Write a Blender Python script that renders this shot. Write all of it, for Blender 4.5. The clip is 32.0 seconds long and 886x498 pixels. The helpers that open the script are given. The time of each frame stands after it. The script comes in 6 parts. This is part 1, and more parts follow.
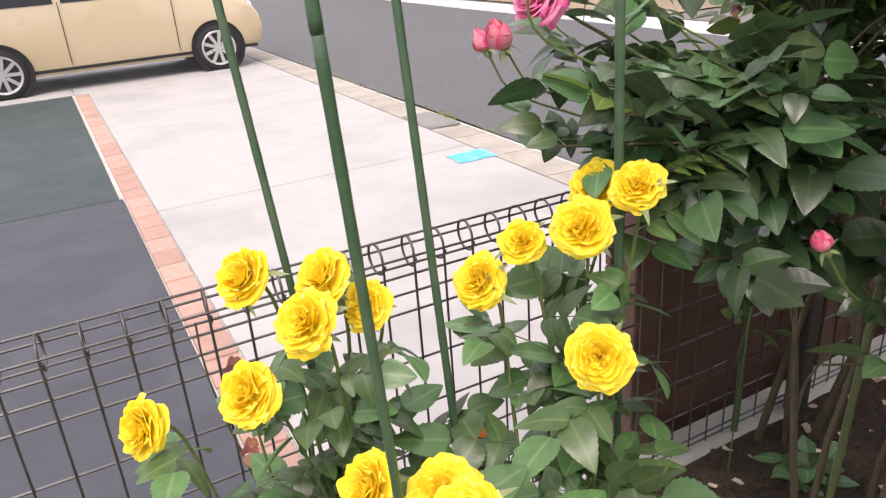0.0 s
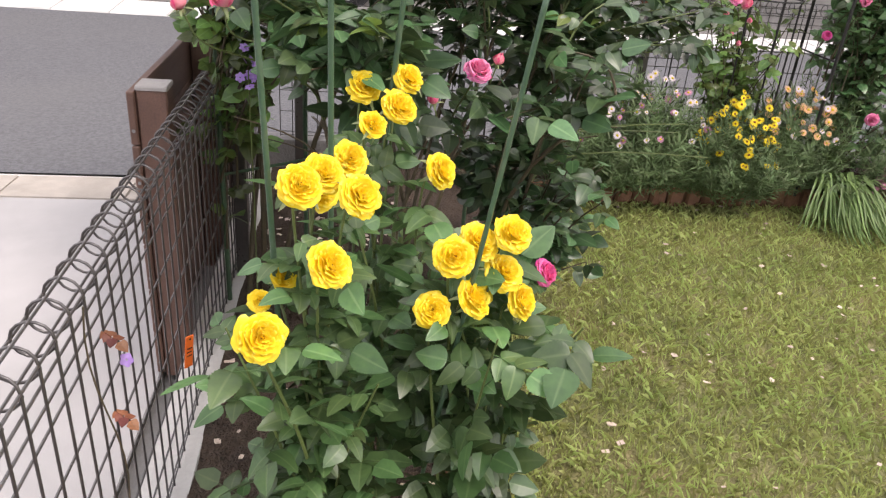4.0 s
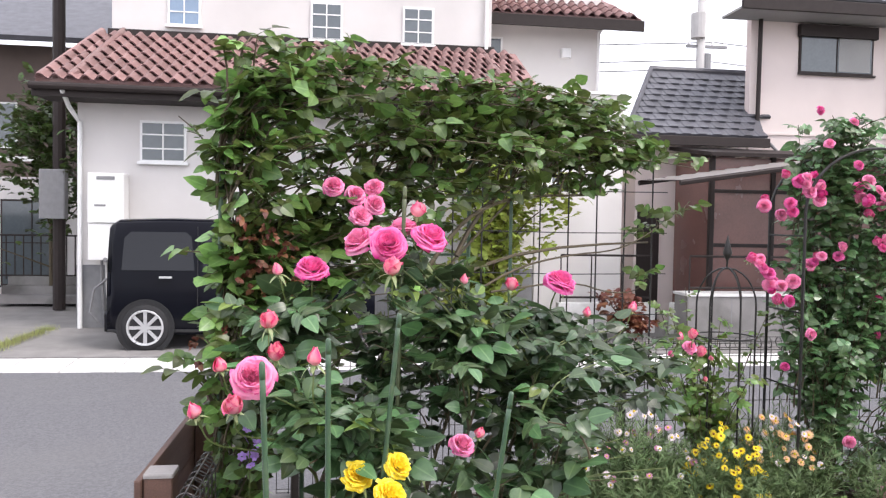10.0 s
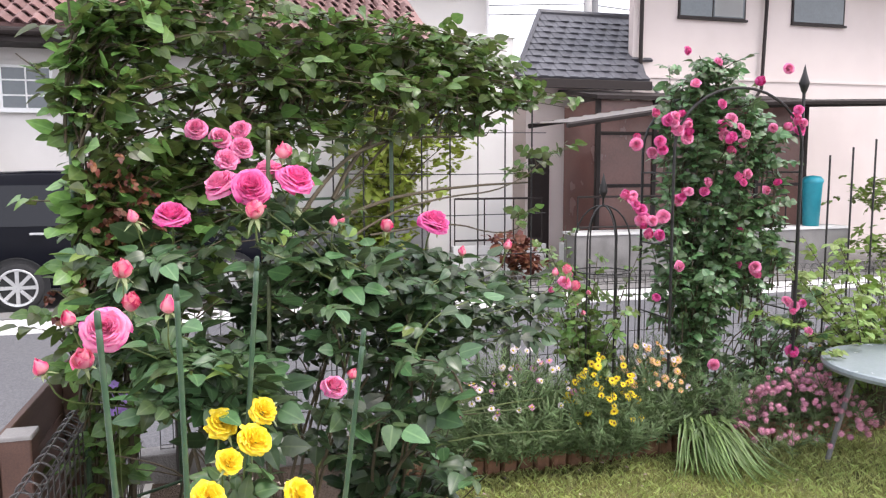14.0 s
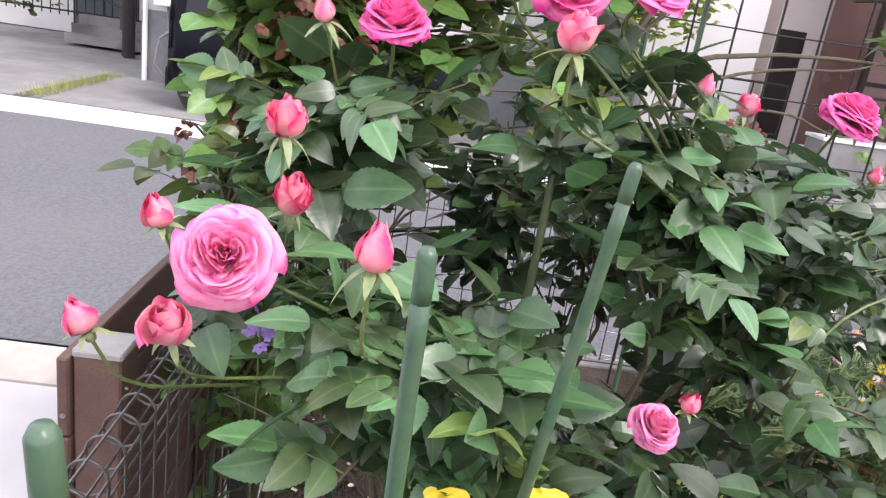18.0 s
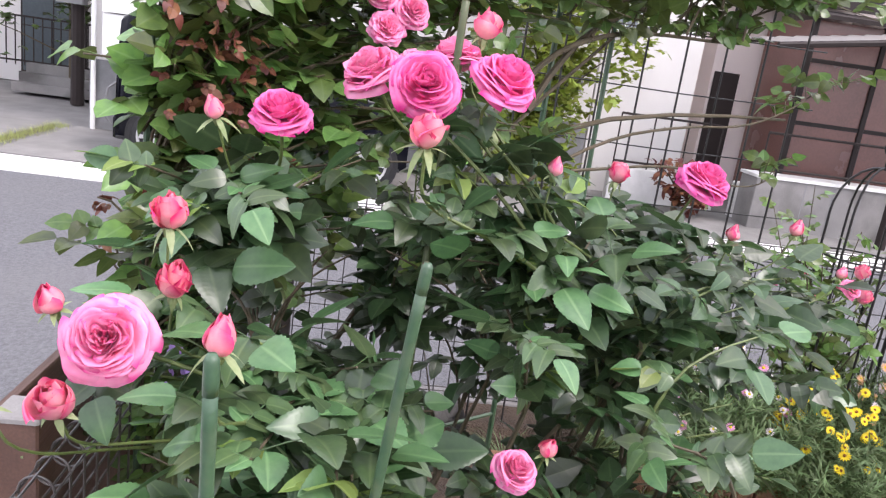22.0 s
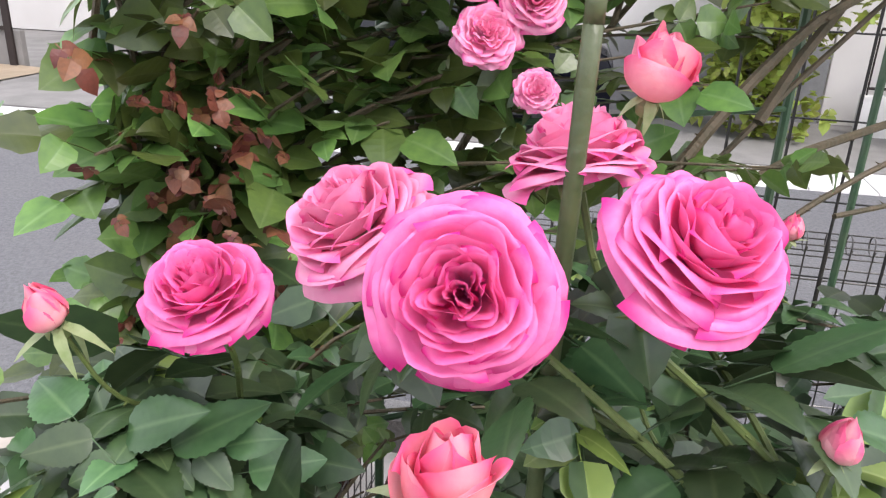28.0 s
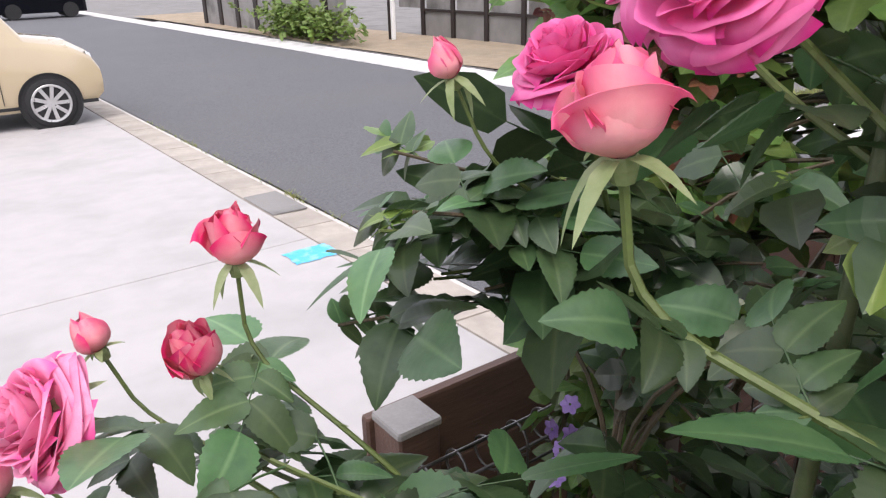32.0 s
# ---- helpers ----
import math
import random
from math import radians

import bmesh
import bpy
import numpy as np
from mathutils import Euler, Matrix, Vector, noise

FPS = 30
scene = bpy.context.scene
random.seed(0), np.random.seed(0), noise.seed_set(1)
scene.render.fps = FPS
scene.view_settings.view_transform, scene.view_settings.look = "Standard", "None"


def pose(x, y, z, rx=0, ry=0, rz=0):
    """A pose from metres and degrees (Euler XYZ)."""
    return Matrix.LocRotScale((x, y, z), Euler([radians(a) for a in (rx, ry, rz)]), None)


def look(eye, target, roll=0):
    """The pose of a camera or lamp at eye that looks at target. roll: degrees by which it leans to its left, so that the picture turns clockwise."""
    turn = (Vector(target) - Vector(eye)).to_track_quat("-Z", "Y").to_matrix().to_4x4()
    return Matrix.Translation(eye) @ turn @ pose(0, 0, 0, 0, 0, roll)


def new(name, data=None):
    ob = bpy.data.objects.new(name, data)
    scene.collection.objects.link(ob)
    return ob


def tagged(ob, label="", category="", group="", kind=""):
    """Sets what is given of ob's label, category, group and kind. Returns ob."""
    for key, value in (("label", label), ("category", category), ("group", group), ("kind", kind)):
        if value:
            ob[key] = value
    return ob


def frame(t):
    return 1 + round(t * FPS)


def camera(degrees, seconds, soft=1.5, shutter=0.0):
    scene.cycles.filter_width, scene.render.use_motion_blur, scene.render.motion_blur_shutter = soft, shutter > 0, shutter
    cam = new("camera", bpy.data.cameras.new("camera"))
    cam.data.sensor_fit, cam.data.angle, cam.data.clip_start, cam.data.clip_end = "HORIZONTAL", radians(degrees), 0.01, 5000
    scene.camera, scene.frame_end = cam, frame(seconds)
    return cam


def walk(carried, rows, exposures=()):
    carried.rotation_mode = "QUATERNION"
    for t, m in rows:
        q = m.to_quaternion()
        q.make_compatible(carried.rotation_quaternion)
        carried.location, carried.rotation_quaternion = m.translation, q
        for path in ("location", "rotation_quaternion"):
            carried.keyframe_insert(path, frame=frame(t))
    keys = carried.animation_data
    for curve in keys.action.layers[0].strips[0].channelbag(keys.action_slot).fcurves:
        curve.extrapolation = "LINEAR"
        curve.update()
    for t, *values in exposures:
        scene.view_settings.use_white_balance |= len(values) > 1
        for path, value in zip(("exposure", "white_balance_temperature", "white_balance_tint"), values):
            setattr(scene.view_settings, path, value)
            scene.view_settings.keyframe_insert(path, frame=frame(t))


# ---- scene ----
cam = camera(61.8, 32.0, soft=1.25)
# seconds, place in metres, yaw, pitch and roll in degrees
ROWS = [
    (0.0, 0.0705, 0.0150, 1.3671, -27.03, -23.35, -4.20),
    (0.5, 0.0286, 0.1831, 1.3442, -37.24, -25.61, -3.90),
    (1.0, 0.0159, 0.3479, 1.3375, -49.43, -27.88, -2.37),
    (1.5, -0.1096, 0.4626, 1.3419, -63.63, -29.99, 0.32),
    (2.0, -0.3013, 0.6264, 1.4141, -78.32, -30.13, 3.93),
    (2.5, -0.4518, 0.6812, 1.4248, -86.91, -29.26, 5.19),
    (3.0, -0.6531, 0.7214, 1.4221, -92.34, -28.76, 4.82),
    (3.5, -0.7896, 0.7644, 1.4301, -96.76, -28.45, 4.86),
    (5.5, -0.9647, 0.7392, 1.5361, -102.20, -19.63, 4.41),
    (6.0, -0.9804, 0.7483, 1.5592, -102.54, -16.02, 4.30),
    (6.5, -0.9924, 0.7382, 1.5918, -102.83, -12.52, 3.84),
    (7.0, -0.9968, 0.7365, 1.6133, -103.05, -8.95, 3.50),
    (7.5, -1.0194, 0.7452, 1.6314, -103.05, -5.64, 3.07),
    (8.0, -1.0409, 0.7471, 1.6420, -102.56, -2.96, 2.67),
    (8.5, -1.0461, 0.7508, 1.6465, -101.63, -1.41, 2.20),
    (9.0, -1.0450, 0.7634, 1.6382, -100.26, -0.96, 1.56),
    (9.5, -1.0350, 0.7573, 1.6423, -98.93, -1.42, 1.20),
    (10.0, -1.0221, 0.7636, 1.6316, -97.72, -1.97, 0.99),
    (10.5, -1.0114, 0.7656, 1.6299, -96.93, -2.33, 1.13),
    (11.0, -1.0201, 0.7790, 1.6292, -96.68, -2.42, 1.25),
    (11.5, -1.0253, 0.7813, 1.6295, -96.95, -2.28, 1.30),
    (12.0, -1.0287, 0.7621, 1.6299, -97.77, -2.26, 1.12),
    (12.5, -1.0303, 0.7461, 1.6341, -99.35, -2.46, 0.69),
    (13.0, -1.0267, 0.7366, 1.6293, -101.64, -2.96, 0.21),
    (13.5, -1.0233, 0.6998, 1.6224, -103.91, -4.01, -0.15),
    (14.0, -1.0220, 0.6738, 1.6120, -105.48, -6.00, -0.20),
    (14.5, -1.0000, 0.6619, 1.5934, -105.45, -8.88, 0.31),
    (16.5, -0.3810, 0.7037, 1.5339, -95.87, -17.05, 6.32),
    (17.0, -0.2757, 0.7612, 1.5189, -95.96, -16.53, 7.32),
    (17.5, -0.0962, 0.7740, 1.5202, -94.57, -16.52, 8.52),
    (18.0, 0.0698, 0.8027, 1.5198, -93.41, -17.92, 8.62),
    (18.5, 0.1953, 0.8548, 1.4776, -93.33, -18.17, 10.43),
    (19.0, 0.2463, 0.8863, 1.4610, -93.51, -20.09, 11.20),
    (19.5, 0.2472, 0.8964, 1.4653, -92.95, -20.42, 11.86),
    (20.0, 0.2168, 0.8815, 1.4596, -93.43, -17.72, 11.23),
    (20.5, 0.2132, 0.8760, 1.5075, -94.75, -18.26, 10.00),
    (21.0, 0.1748, 0.8584, 1.5138, -96.97, -16.08, 9.36),
    (21.5, 0.0540, 0.8045, 1.5732, -98.07, -15.58, 8.97),
    (22.0, -0.0440, 0.6950, 1.6176, -96.08, -14.61, 7.96),
    (22.5, 0.0013, 0.4623, 1.6350, -89.52, -14.57, 7.59),
    (23.0, 0.1624, 0.3210, 1.5778, -82.15, -14.72, 7.20),
    (23.5, 0.4131, 0.4009, 1.5891, -76.54, -20.13, 4.50),
    (24.0, 0.6660, 0.4866, 1.6090, -71.76, -21.56, 2.50),
    (24.5, 0.7526, 0.5464, 1.6338, -70.74, -22.10, 2.00),
    (25.0, 0.7710, 0.6275, 1.6522, -74.43, -22.49, 2.20),
    (25.5, 0.7537, 0.6286, 1.6707, -78.33, -22.45, 1.60),
    (26.0, 0.7443, 0.5995, 1.6942, -79.76, -24.29, 1.20),
    (26.5, 0.7533, 0.6174, 1.7203, -82.50, -25.30, 1.20),
    (28.5, 0.6880, 0.5657, 1.7339, -78.02, -20.15, 2.33),
    (29.0, 0.6910, 0.5524, 1.7311, -76.15, -20.12, 1.91),
    (29.5, 0.6975, 0.5561, 1.7253, -74.39, -19.92, 1.72),
    (30.0, 0.6892, 0.5618, 1.7007, -71.15, -20.32, 1.67),
    (30.5, 0.6723, 0.5463, 1.6705, -66.14, -20.96, 1.09),
    (31.0, 0.6885, 0.4920, 1.6466, -58.63, -21.06, -0.19),
    (31.5, 0.7182, 0.4327, 1.6299, -48.47, -21.24, -2.06),
    (32.0, 0.7137, 0.4107, 1.5753, -35.91, -21.29, -1.58),
]
def aimed(x, y, z, yaw, pitch, roll):
    a, b = radians(yaw), radians(pitch)
    return look((x, y, z), (x - math.sin(a) * math.cos(b), y + math.cos(a) * math.cos(b), z + math.sin(b)), roll)


walk(cam, [(row[0], aimed(*row[1:])) for row in ROWS],
     [(0.0, 0.66, 6950, 18), (3.0, 0.7, 6950, 18), (6.0, 1.06, 6650, 17), (7.0, 1.12, 6500, 16.5), (9.0, 0.98, 6500, 16.5), (14.0, 0.99, 6500, 16.5), (17.0, 1.08, 6420, 18.5), (19.0, 1.27, 6380, 20), (22.0, 1.15, 6380, 20), (24.0, 1.24, 6350, 18), (26.0, 1.03, 6400, 16), (30.0, 0.96, 6500, 14), (31.0, 0.8, 6500, 15), (32.0, 0.57, 6500, 17)])

# ---- light ----
world = bpy.data.worlds.new("sky")
scene.world = world
world.use_nodes = True
wn = world.node_tree
sky = wn.nodes.new("ShaderNodeTexSky")
sky.sky_type, sky.sun_disc = "NISHITA", False
sky.sun_elevation, sky.sun_rotation = radians(52), radians(200)
sky.air_density, sky.dust_density, sky.ozone_density = 1.0, 4.0, 1.0
veil = wn.nodes.new("ShaderNodeMix")
veil.data_type = "RGBA"
veil.inputs[0].default_value = 0.75
veil.inputs[7].default_value = (9.0, 9.3, 9.8, 1)
wn.links.new(sky.outputs[0], veil.inputs[6])
wn.links.new(veil.outputs[2], wn.nodes["Background"].inputs[0])
wn.nodes["Background"].inputs[1].default_value = 0.135
sun = new("sun", bpy.data.lights.new("sun", "SUN"))
sun.data.energy, sun.data.angle, sun.data.color = 1.3, radians(18), (1.0, 0.96, 0.9)
sun.matrix_world = look((-4, -6, 12), (1.5, 0, 0))

# ---- materials ----
rnd = random.Random(7)


def rgb(c):
    return (*c, 1) if len(c) == 3 else c


def material(name, a, b=None, rough=0.7, scale=20, fine=150, bump=0.2, depth=0.002, metal=0.0, vary=0.0, stain=None, stain_scale=2.0,
             stain_amount=0.5, spec=0.5, translucent=None, edge=None, coat=0.0, stretch=None, rib=None):
    """A principled surface: two base colours mixed by noise at two scales, an optional stain, bump and per-object variation.
    edge: a colour towards which the mesh's 'edge' values lead; translucent: light let through by thin sheets."""
    m = bpy.data.materials.new(name)
    m.use_nodes = True
    t = m.node_tree
    bsdf = t.nodes["Principled BSDF"]
    link, add = t.links.new, t.nodes.new
    geo = add("ShaderNodeTexCoord")
    src = geo.outputs["Object"]
    if stretch:
        mapping = add("ShaderNodeMapping")
        mapping.inputs["Scale"].default_value = stretch
        link(src, mapping.inputs[0])
        src = mapping.outputs[0]
    n1, n2 = add("ShaderNodeTexNoise"), add("ShaderNodeTexNoise")
    n1.inputs["Scale"].default_value, n2.inputs["Scale"].default_value = scale, fine
    n1.inputs["Detail"].default_value, n2.inputs["Detail"].default_value = 4, 3
    link(src, n1.inputs[0]), link(src, n2.inputs[0])

    def mixed(f, x, y):
        k = add("ShaderNodeMix")
        k.data_type = "RGBA"
        for sock, v in ((0, f), (6, x), (7, y)):
            if isinstance(v, bpy.types.NodeSocket):
                link(v, k.inputs[sock])
            else:
                k.inputs[sock].default_value = v if sock == 0 else rgb(v)
        return k.outputs[2]

    def ramp(v, lo, hi):
        k = add("ShaderNodeMapRange")
        k.inputs[1].default_value, k.inputs[2].default_value = lo, hi
        link(v, k.inputs[0])
        return k.outputs[0]

    b = b or tuple(v * 0.75 for v in a)
    half = add("ShaderNodeMath")
    half.operation = "ADD"
    link(ramp(n1.outputs[0], 0.36, 0.64), half.inputs[0]), link(ramp(n2.outputs[0], 0.3, 0.7), half.inputs[1])
    scaled = add("ShaderNodeMath")
    scaled.operation = "MULTIPLY"
    scaled.inputs[1].default_value = 0.5
    link(half.outputs[0], scaled.inputs[0])
    colour = mixed(scaled.outputs[0], a, b)
    if stain:
        n3 = add("ShaderNodeTexNoise")
        n3.inputs["Scale"].default_value, n3.inputs["Detail"].default_value = stain_scale, 6
        link(src, n3.inputs[0])
        k = add("ShaderNodeMath")
        k.operation = "MULTIPLY"
        k.inputs[1].default_value = stain_amount
        link(ramp(n3.outputs[0], 0.48, 0.68), k.inputs[0])
        colour = mixed(k.outputs[0], colour, stain)
    if edge:
        at = add("ShaderNodeAttribute")
        at.attribute_name = "edge"
        colour = mixed(at.outputs["Fac"], colour, edge)
    if rib:
        at = add("ShaderNodeAttribute")
        at.attribute_name = "edge"
        k = add("ShaderNodeMath")
        k.operation = "MULTIPLY"
        k.inputs[1].default_value = 0.7
        link(ramp(at.outputs["Fac"], 0.86, 0.98), k.inputs[0])
        colour = mixed(k.outputs[0], colour, rib)
    if vary:
        info = add("ShaderNodeObjectInfo")
        hsv = add("ShaderNodeHueSaturation")
        value = add("ShaderNodeMapRange")
        value.inputs[3].default_value, value.inputs[4].default_value = 1 - vary, 1 + vary
        link(info.outputs["Random"], value.inputs[0]), link(value.outputs[0], hsv.inputs["Value"])
        isle = add("ShaderNodeNewGeometry")
        hue = add("ShaderNodeMapRange")
        hue.inputs[3].default_value, hue.inputs[4].default_value = 0.5 - vary * 0.06, 0.5 + vary * 0.06
        link(isle.outputs["Random Per Island"], hue.inputs[0]), link(hue.outputs[0], hsv.inputs["Hue"])
        deep = add("ShaderNodeMapRange")
        deep.inputs[3].default_value, deep.inputs[4].default_value = 1 - vary, 1 + vary
        link(isle.outputs["Random Per Island"], deep.inputs[0])
        both = add("ShaderNodeMath")
        both.operation = "MULTIPLY"
        link(value.outputs[0], both.inputs[0]), link(deep.outputs[0], both.inputs[1]), link(both.outputs[0], hsv.inputs["Value"])
        link(colour, hsv.inputs["Color"])
        colour = hsv.outputs[0]
    link(colour, bsdf.inputs["Base Color"])
    bsdf.inputs["Metallic"].default_value = metal
    bsdf.inputs["Specular IOR Level"].default_value = spec
    bsdf.inputs["Coat Weight"].default_value = coat
    rr = add("ShaderNodeMapRange")
    rr.inputs[3].default_value, rr.inputs[4].default_value = max(0.02, rough - 0.08), min(1, rough + 0.08)
    link(n1.outputs[0], rr.inputs[0]), link(rr.outputs[0], bsdf.inputs["Roughness"])
    if bump:
        bp = add("ShaderNodeBump")
        bp.inputs["Strength"].default_value, bp.inputs["Distance"].default_value = bump, depth
        link(half.outputs[0], bp.inputs["Height"]), link(bp.outputs[0], bsdf.inputs["Normal"])
    if translucent:
        thin, mix = add("ShaderNodeBsdfTranslucent"), add("ShaderNodeMixShader")
        link(colour, thin.inputs[0])
        mix.inputs[0].default_value = translucent
        link(bsdf.outputs[0], mix.inputs[1]), link(thin.outputs[0], mix.inputs[2])
        link(mix.outputs[0], t.nodes["Material Output"].inputs[0])
    return m


def glass(name, tint=(0.9, 0.95, 0.95), rough=0.02):
    m = bpy.data.materials.new(name)
    m.use_nodes = True
    b = m.node_tree.nodes["Principled BSDF"]
    b.inputs["Base Color"].default_value, b.inputs["Roughness"].default_value = rgb(tint), rough
    b.inputs["Transmission Weight"].default_value = 0.9
    return m


M_ROAD = material("asphalt", (0.150, 0.150, 0.160), (0.085, 0.085, 0.09), 0.9, 38, 90, 0.6, 0.006, stain=(0.145, 0.142, 0.142), stain_scale=0.5, stain_amount=0.35)
M_DRIVE = material("pale_concrete", (0.46, 0.44, 0.435), (0.405, 0.388, 0.383), 0.9, 6, 260, 0.25, 0.002, stain=(0.31, 0.305, 0.30), stain_scale=1.3, stain_amount=0.55)
M_DRIVE2 = material("weathered_concrete", (0.235, 0.225, 0.215), (0.165, 0.158, 0.153), 0.9, 3, 160, 0.3, 0.003, stain=(0.12, 0.116, 0.108), stain_scale=0.9)
M_SLAB = material("dark_coated_slab", (0.065, 0.068, 0.085), (0.05, 0.052, 0.066), 0.75, 5, 220, 0.3, 0.002, stain=(0.085, 0.09, 0.105), stain_scale=2.2)
M_SLAB2 = material("green_grey_slab", (0.048, 0.066, 0.068), (0.038, 0.052, 0.055), 0.75, 5, 220, 0.3, 0.002, stain=(0.07, 0.09, 0.09), stain_scale=2.2)
M_KERB = material("gutter_concrete", (0.47, 0.42, 0.365), (0.38, 0.34, 0.30), 0.9, 12, 240, 0.4, 0.003, vary=0.06, stain=(0.26, 0.235, 0.2), stain_scale=4)
M_KERB2 = material("far_kerb_concrete", (0.70, 0.69, 0.68), (0.58, 0.57, 0.56), 0.9, 8, 160, 0.3, 0.003, vary=0.04, stain=(0.4, 0.39, 0.38), stain_scale=3)
M_BRICK = material("pink_brick", (0.50, 0.31, 0.26), (0.42, 0.25, 0.205), 0.9, 30, 260, 0.4, 0.003, vary=0.13)
M_DIRT = material("tan_dirt", (0.42, 0.33, 0.235), (0.33, 0.255, 0.18), 1.0, 6, 90, 0.8, 0.012, stain=(0.25, 0.22, 0.15), stain_scale=1.2, stain_amount=0.5)
M_EDGING = material("brown_brick", (0.26, 0.13, 0.075), (0.17, 0.085, 0.05), 0.9, 30, 200, 0.6, 0.004, vary=0.2)
M_BLUE = material("blue_paint", (0.055, 0.42, 0.74), (0.10, 0.50, 0.78), 0.7, 30, 160, 0.2, 0.001, stain=(0.45, 0.55, 0.62), stain_scale=14, stain_amount=0.6)
M_SOIL = material("garden_soil", (0.115, 0.075, 0.050), (0.055, 0.037, 0.026), 1.0, 14, 120, 1.0, 0.02, stain=(0.17, 0.115, 0.075), stain_scale=7)
M_LAWN = material("lawn_ground", (0.29, 0.285, 0.125), (0.20, 0.21, 0.08), 1.0, 7, 90, 1.0, 0.015, stain=(0.36, 0.29, 0.15), stain_scale=2.4, stain_amount=0.7)
M_GRASS = material("grass_blade", (0.48, 0.50, 0.20), (0.31, 0.36, 0.125), 0.7, 3, 30, 0, vary=0.42, translucent=0.35)
M_WIRE = material("brown_coated_wire", (0.062, 0.054, 0.051), (0.040, 0.035, 0.034), 0.3, 40, 300, 0.1, 0.0005, spec=0.8, coat=0.25)
M_BLACK = material("black_iron", (0.012, 0.011, 0.012), (0.02, 0.017, 0.016), 0.5, 40, 300, 0.3, 0.001)
M_BOARD = material("brown_wood_board", (0.125, 0.066, 0.048), (0.075, 0.04, 0.031), 0.6, 5, 60, 0.3, 0.002, vary=0.1, stretch=(0.25, 3, 3))
M_POSTCAP = material("grey_post_cap", (0.30, 0.285, 0.275), (0.24, 0.225, 0.22), 0.6, 20, 150, 0.2)
M_STAKE = material("green_coated_stake", (0.060, 0.115, 0.065), (0.042, 0.088, 0.050), 0.36, 15, 120, 0.4, 0.001, stain=(0.12, 0.15, 0.10), stain_scale=25, stain_amount=0.4)
M_STAKE_O = material("olive_coated_stake", (0.085, 0.105, 0.045), (0.058, 0.075, 0.032), 0.4, 15, 120, 0.4, 0.001, stain=(0.13, 0.14, 0.07), stain_scale=25, stain_amount=0.4)
M_LEAF = material("rose_leaf", (0.088, 0.152, 0.058), (0.046, 0.092, 0.037), 0.36, 22, 80, 0.15, 0.001, vary=0.5, translucent=0.26, spec=0.75, rib=(0.14, 0.21, 0.09))
M_LEAF_G = material("mid_green_rose_leaf", (0.095, 0.170, 0.055), (0.058, 0.110, 0.040), 0.36, 18, 70, 0.12, 0.0008, vary=0.35, translucent=0.24, spec=0.6, rib=(0.15, 0.22, 0.09))
M_LEAF_Y = material("fresh_rose_leaf", (0.19, 0.27, 0.06), (0.13, 0.20, 0.045), 0.42, 18, 70, 0.18, 0.001, vary=0.28, translucent=0.3, rib=(0.28, 0.36, 0.12))
M_LEAF_C = material("climbing_rose_leaf", (0.185, 0.275, 0.064), (0.095, 0.160, 0.046), 0.33, 18, 70, 0.2, 0.001, vary=0.55, translucent=0.38, spec=0.65, rib=(0.2, 0.28, 0.1))
M_LEAF_R = material("reddish_leaf", (0.27, 0.085, 0.050), (0.15, 0.055, 0.035), 0.5, 25, 200, 0.3, 0.001, vary=0.4, translucent=0.3)
M_STEM = material("green_stem", (0.12, 0.165, 0.045), (0.085, 0.11, 0.035), 0.5, 30, 200, 0.3, 0.001)
M_CANE = material("brown_cane", (0.10, 0.07, 0.04), (0.055, 0.05, 0.028), 0.7, 30, 200, 0.5, 0.002)
M_YELLOW = material("yellow_petal", (0.95, 0.77, 0.05), (0.92, 0.68, 0.02), 0.55, 15, 90, 0.25, 0.001, vary=0.06, edge=(0.96, 0.84, 0.16), translucent=0.35)
M_PINK = material("pink_petal", (0.89, 0.225, 0.485), (0.83, 0.13, 0.39), 0.45, 30, 140, 0.3, 0.001, vary=0.10, edge=(0.68, 0.022, 0.25), translucent=0.26)
M_PALE = material("pale_pink_petal", (0.90, 0.37, 0.56), (0.86, 0.26, 0.47), 0.45, 25, 140, 0.3, 0.001, vary=0.08, edge=(0.78, 0.09, 0.34), translucent=0.28)
M_ROSE = material("deep_pink_petal", (0.82, 0.15, 0.42), (0.74, 0.09, 0.34), 0.45, 30, 140, 0.3, 0.001, vary=0.08, edge=(0.68, 0.04, 0.26), translucent=0.25)
M_SALMON = material("salmon_petal", (0.92, 0.47, 0.50), (0.88, 0.36, 0.42), 0.45, 25, 140, 0.3, 0.001, vary=0.08, edge=(0.82, 0.12, 0.28), translucent=0.3)
M_BUD = material("crimson_bud_petal", (0.90, 0.42, 0.44), (0.84, 0.24, 0.32), 0.4, 25, 140, 0.3, 0.001, vary=0.10, edge=(0.70, 0.025, 0.15), translucent=0.2)
M_SEPAL = material("sepal_green", (0.38, 0.42, 0.24), (0.22, 0.29, 0.11), 0.6, 20, 120, 0.2, 0.001, translucent=0.3)
M_STAMEN = material("brown_stamens", (0.32, 0.13, 0.02), (0.16, 0.06, 0.015), 0.8, 60, 300, 0.4, 0.001)
M_STUCCO = material("cream_stucco", (0.66, 0.635, 0.615), (0.60, 0.575, 0.555), 0.95, 1.5, 130, 0.3, 0.004, stain=(0.53, 0.505, 0.485), stain_scale=0.6, stain_amount=0.5)
M_STUCCO2 = material("pinkish_stucco", (0.70, 0.61, 0.575), (0.65, 0.565, 0.535), 0.95, 1.5, 130, 0.3, 0.004, stain=(0.59, 0.51, 0.48), stain_scale=0.6, stain_amount=0.5)
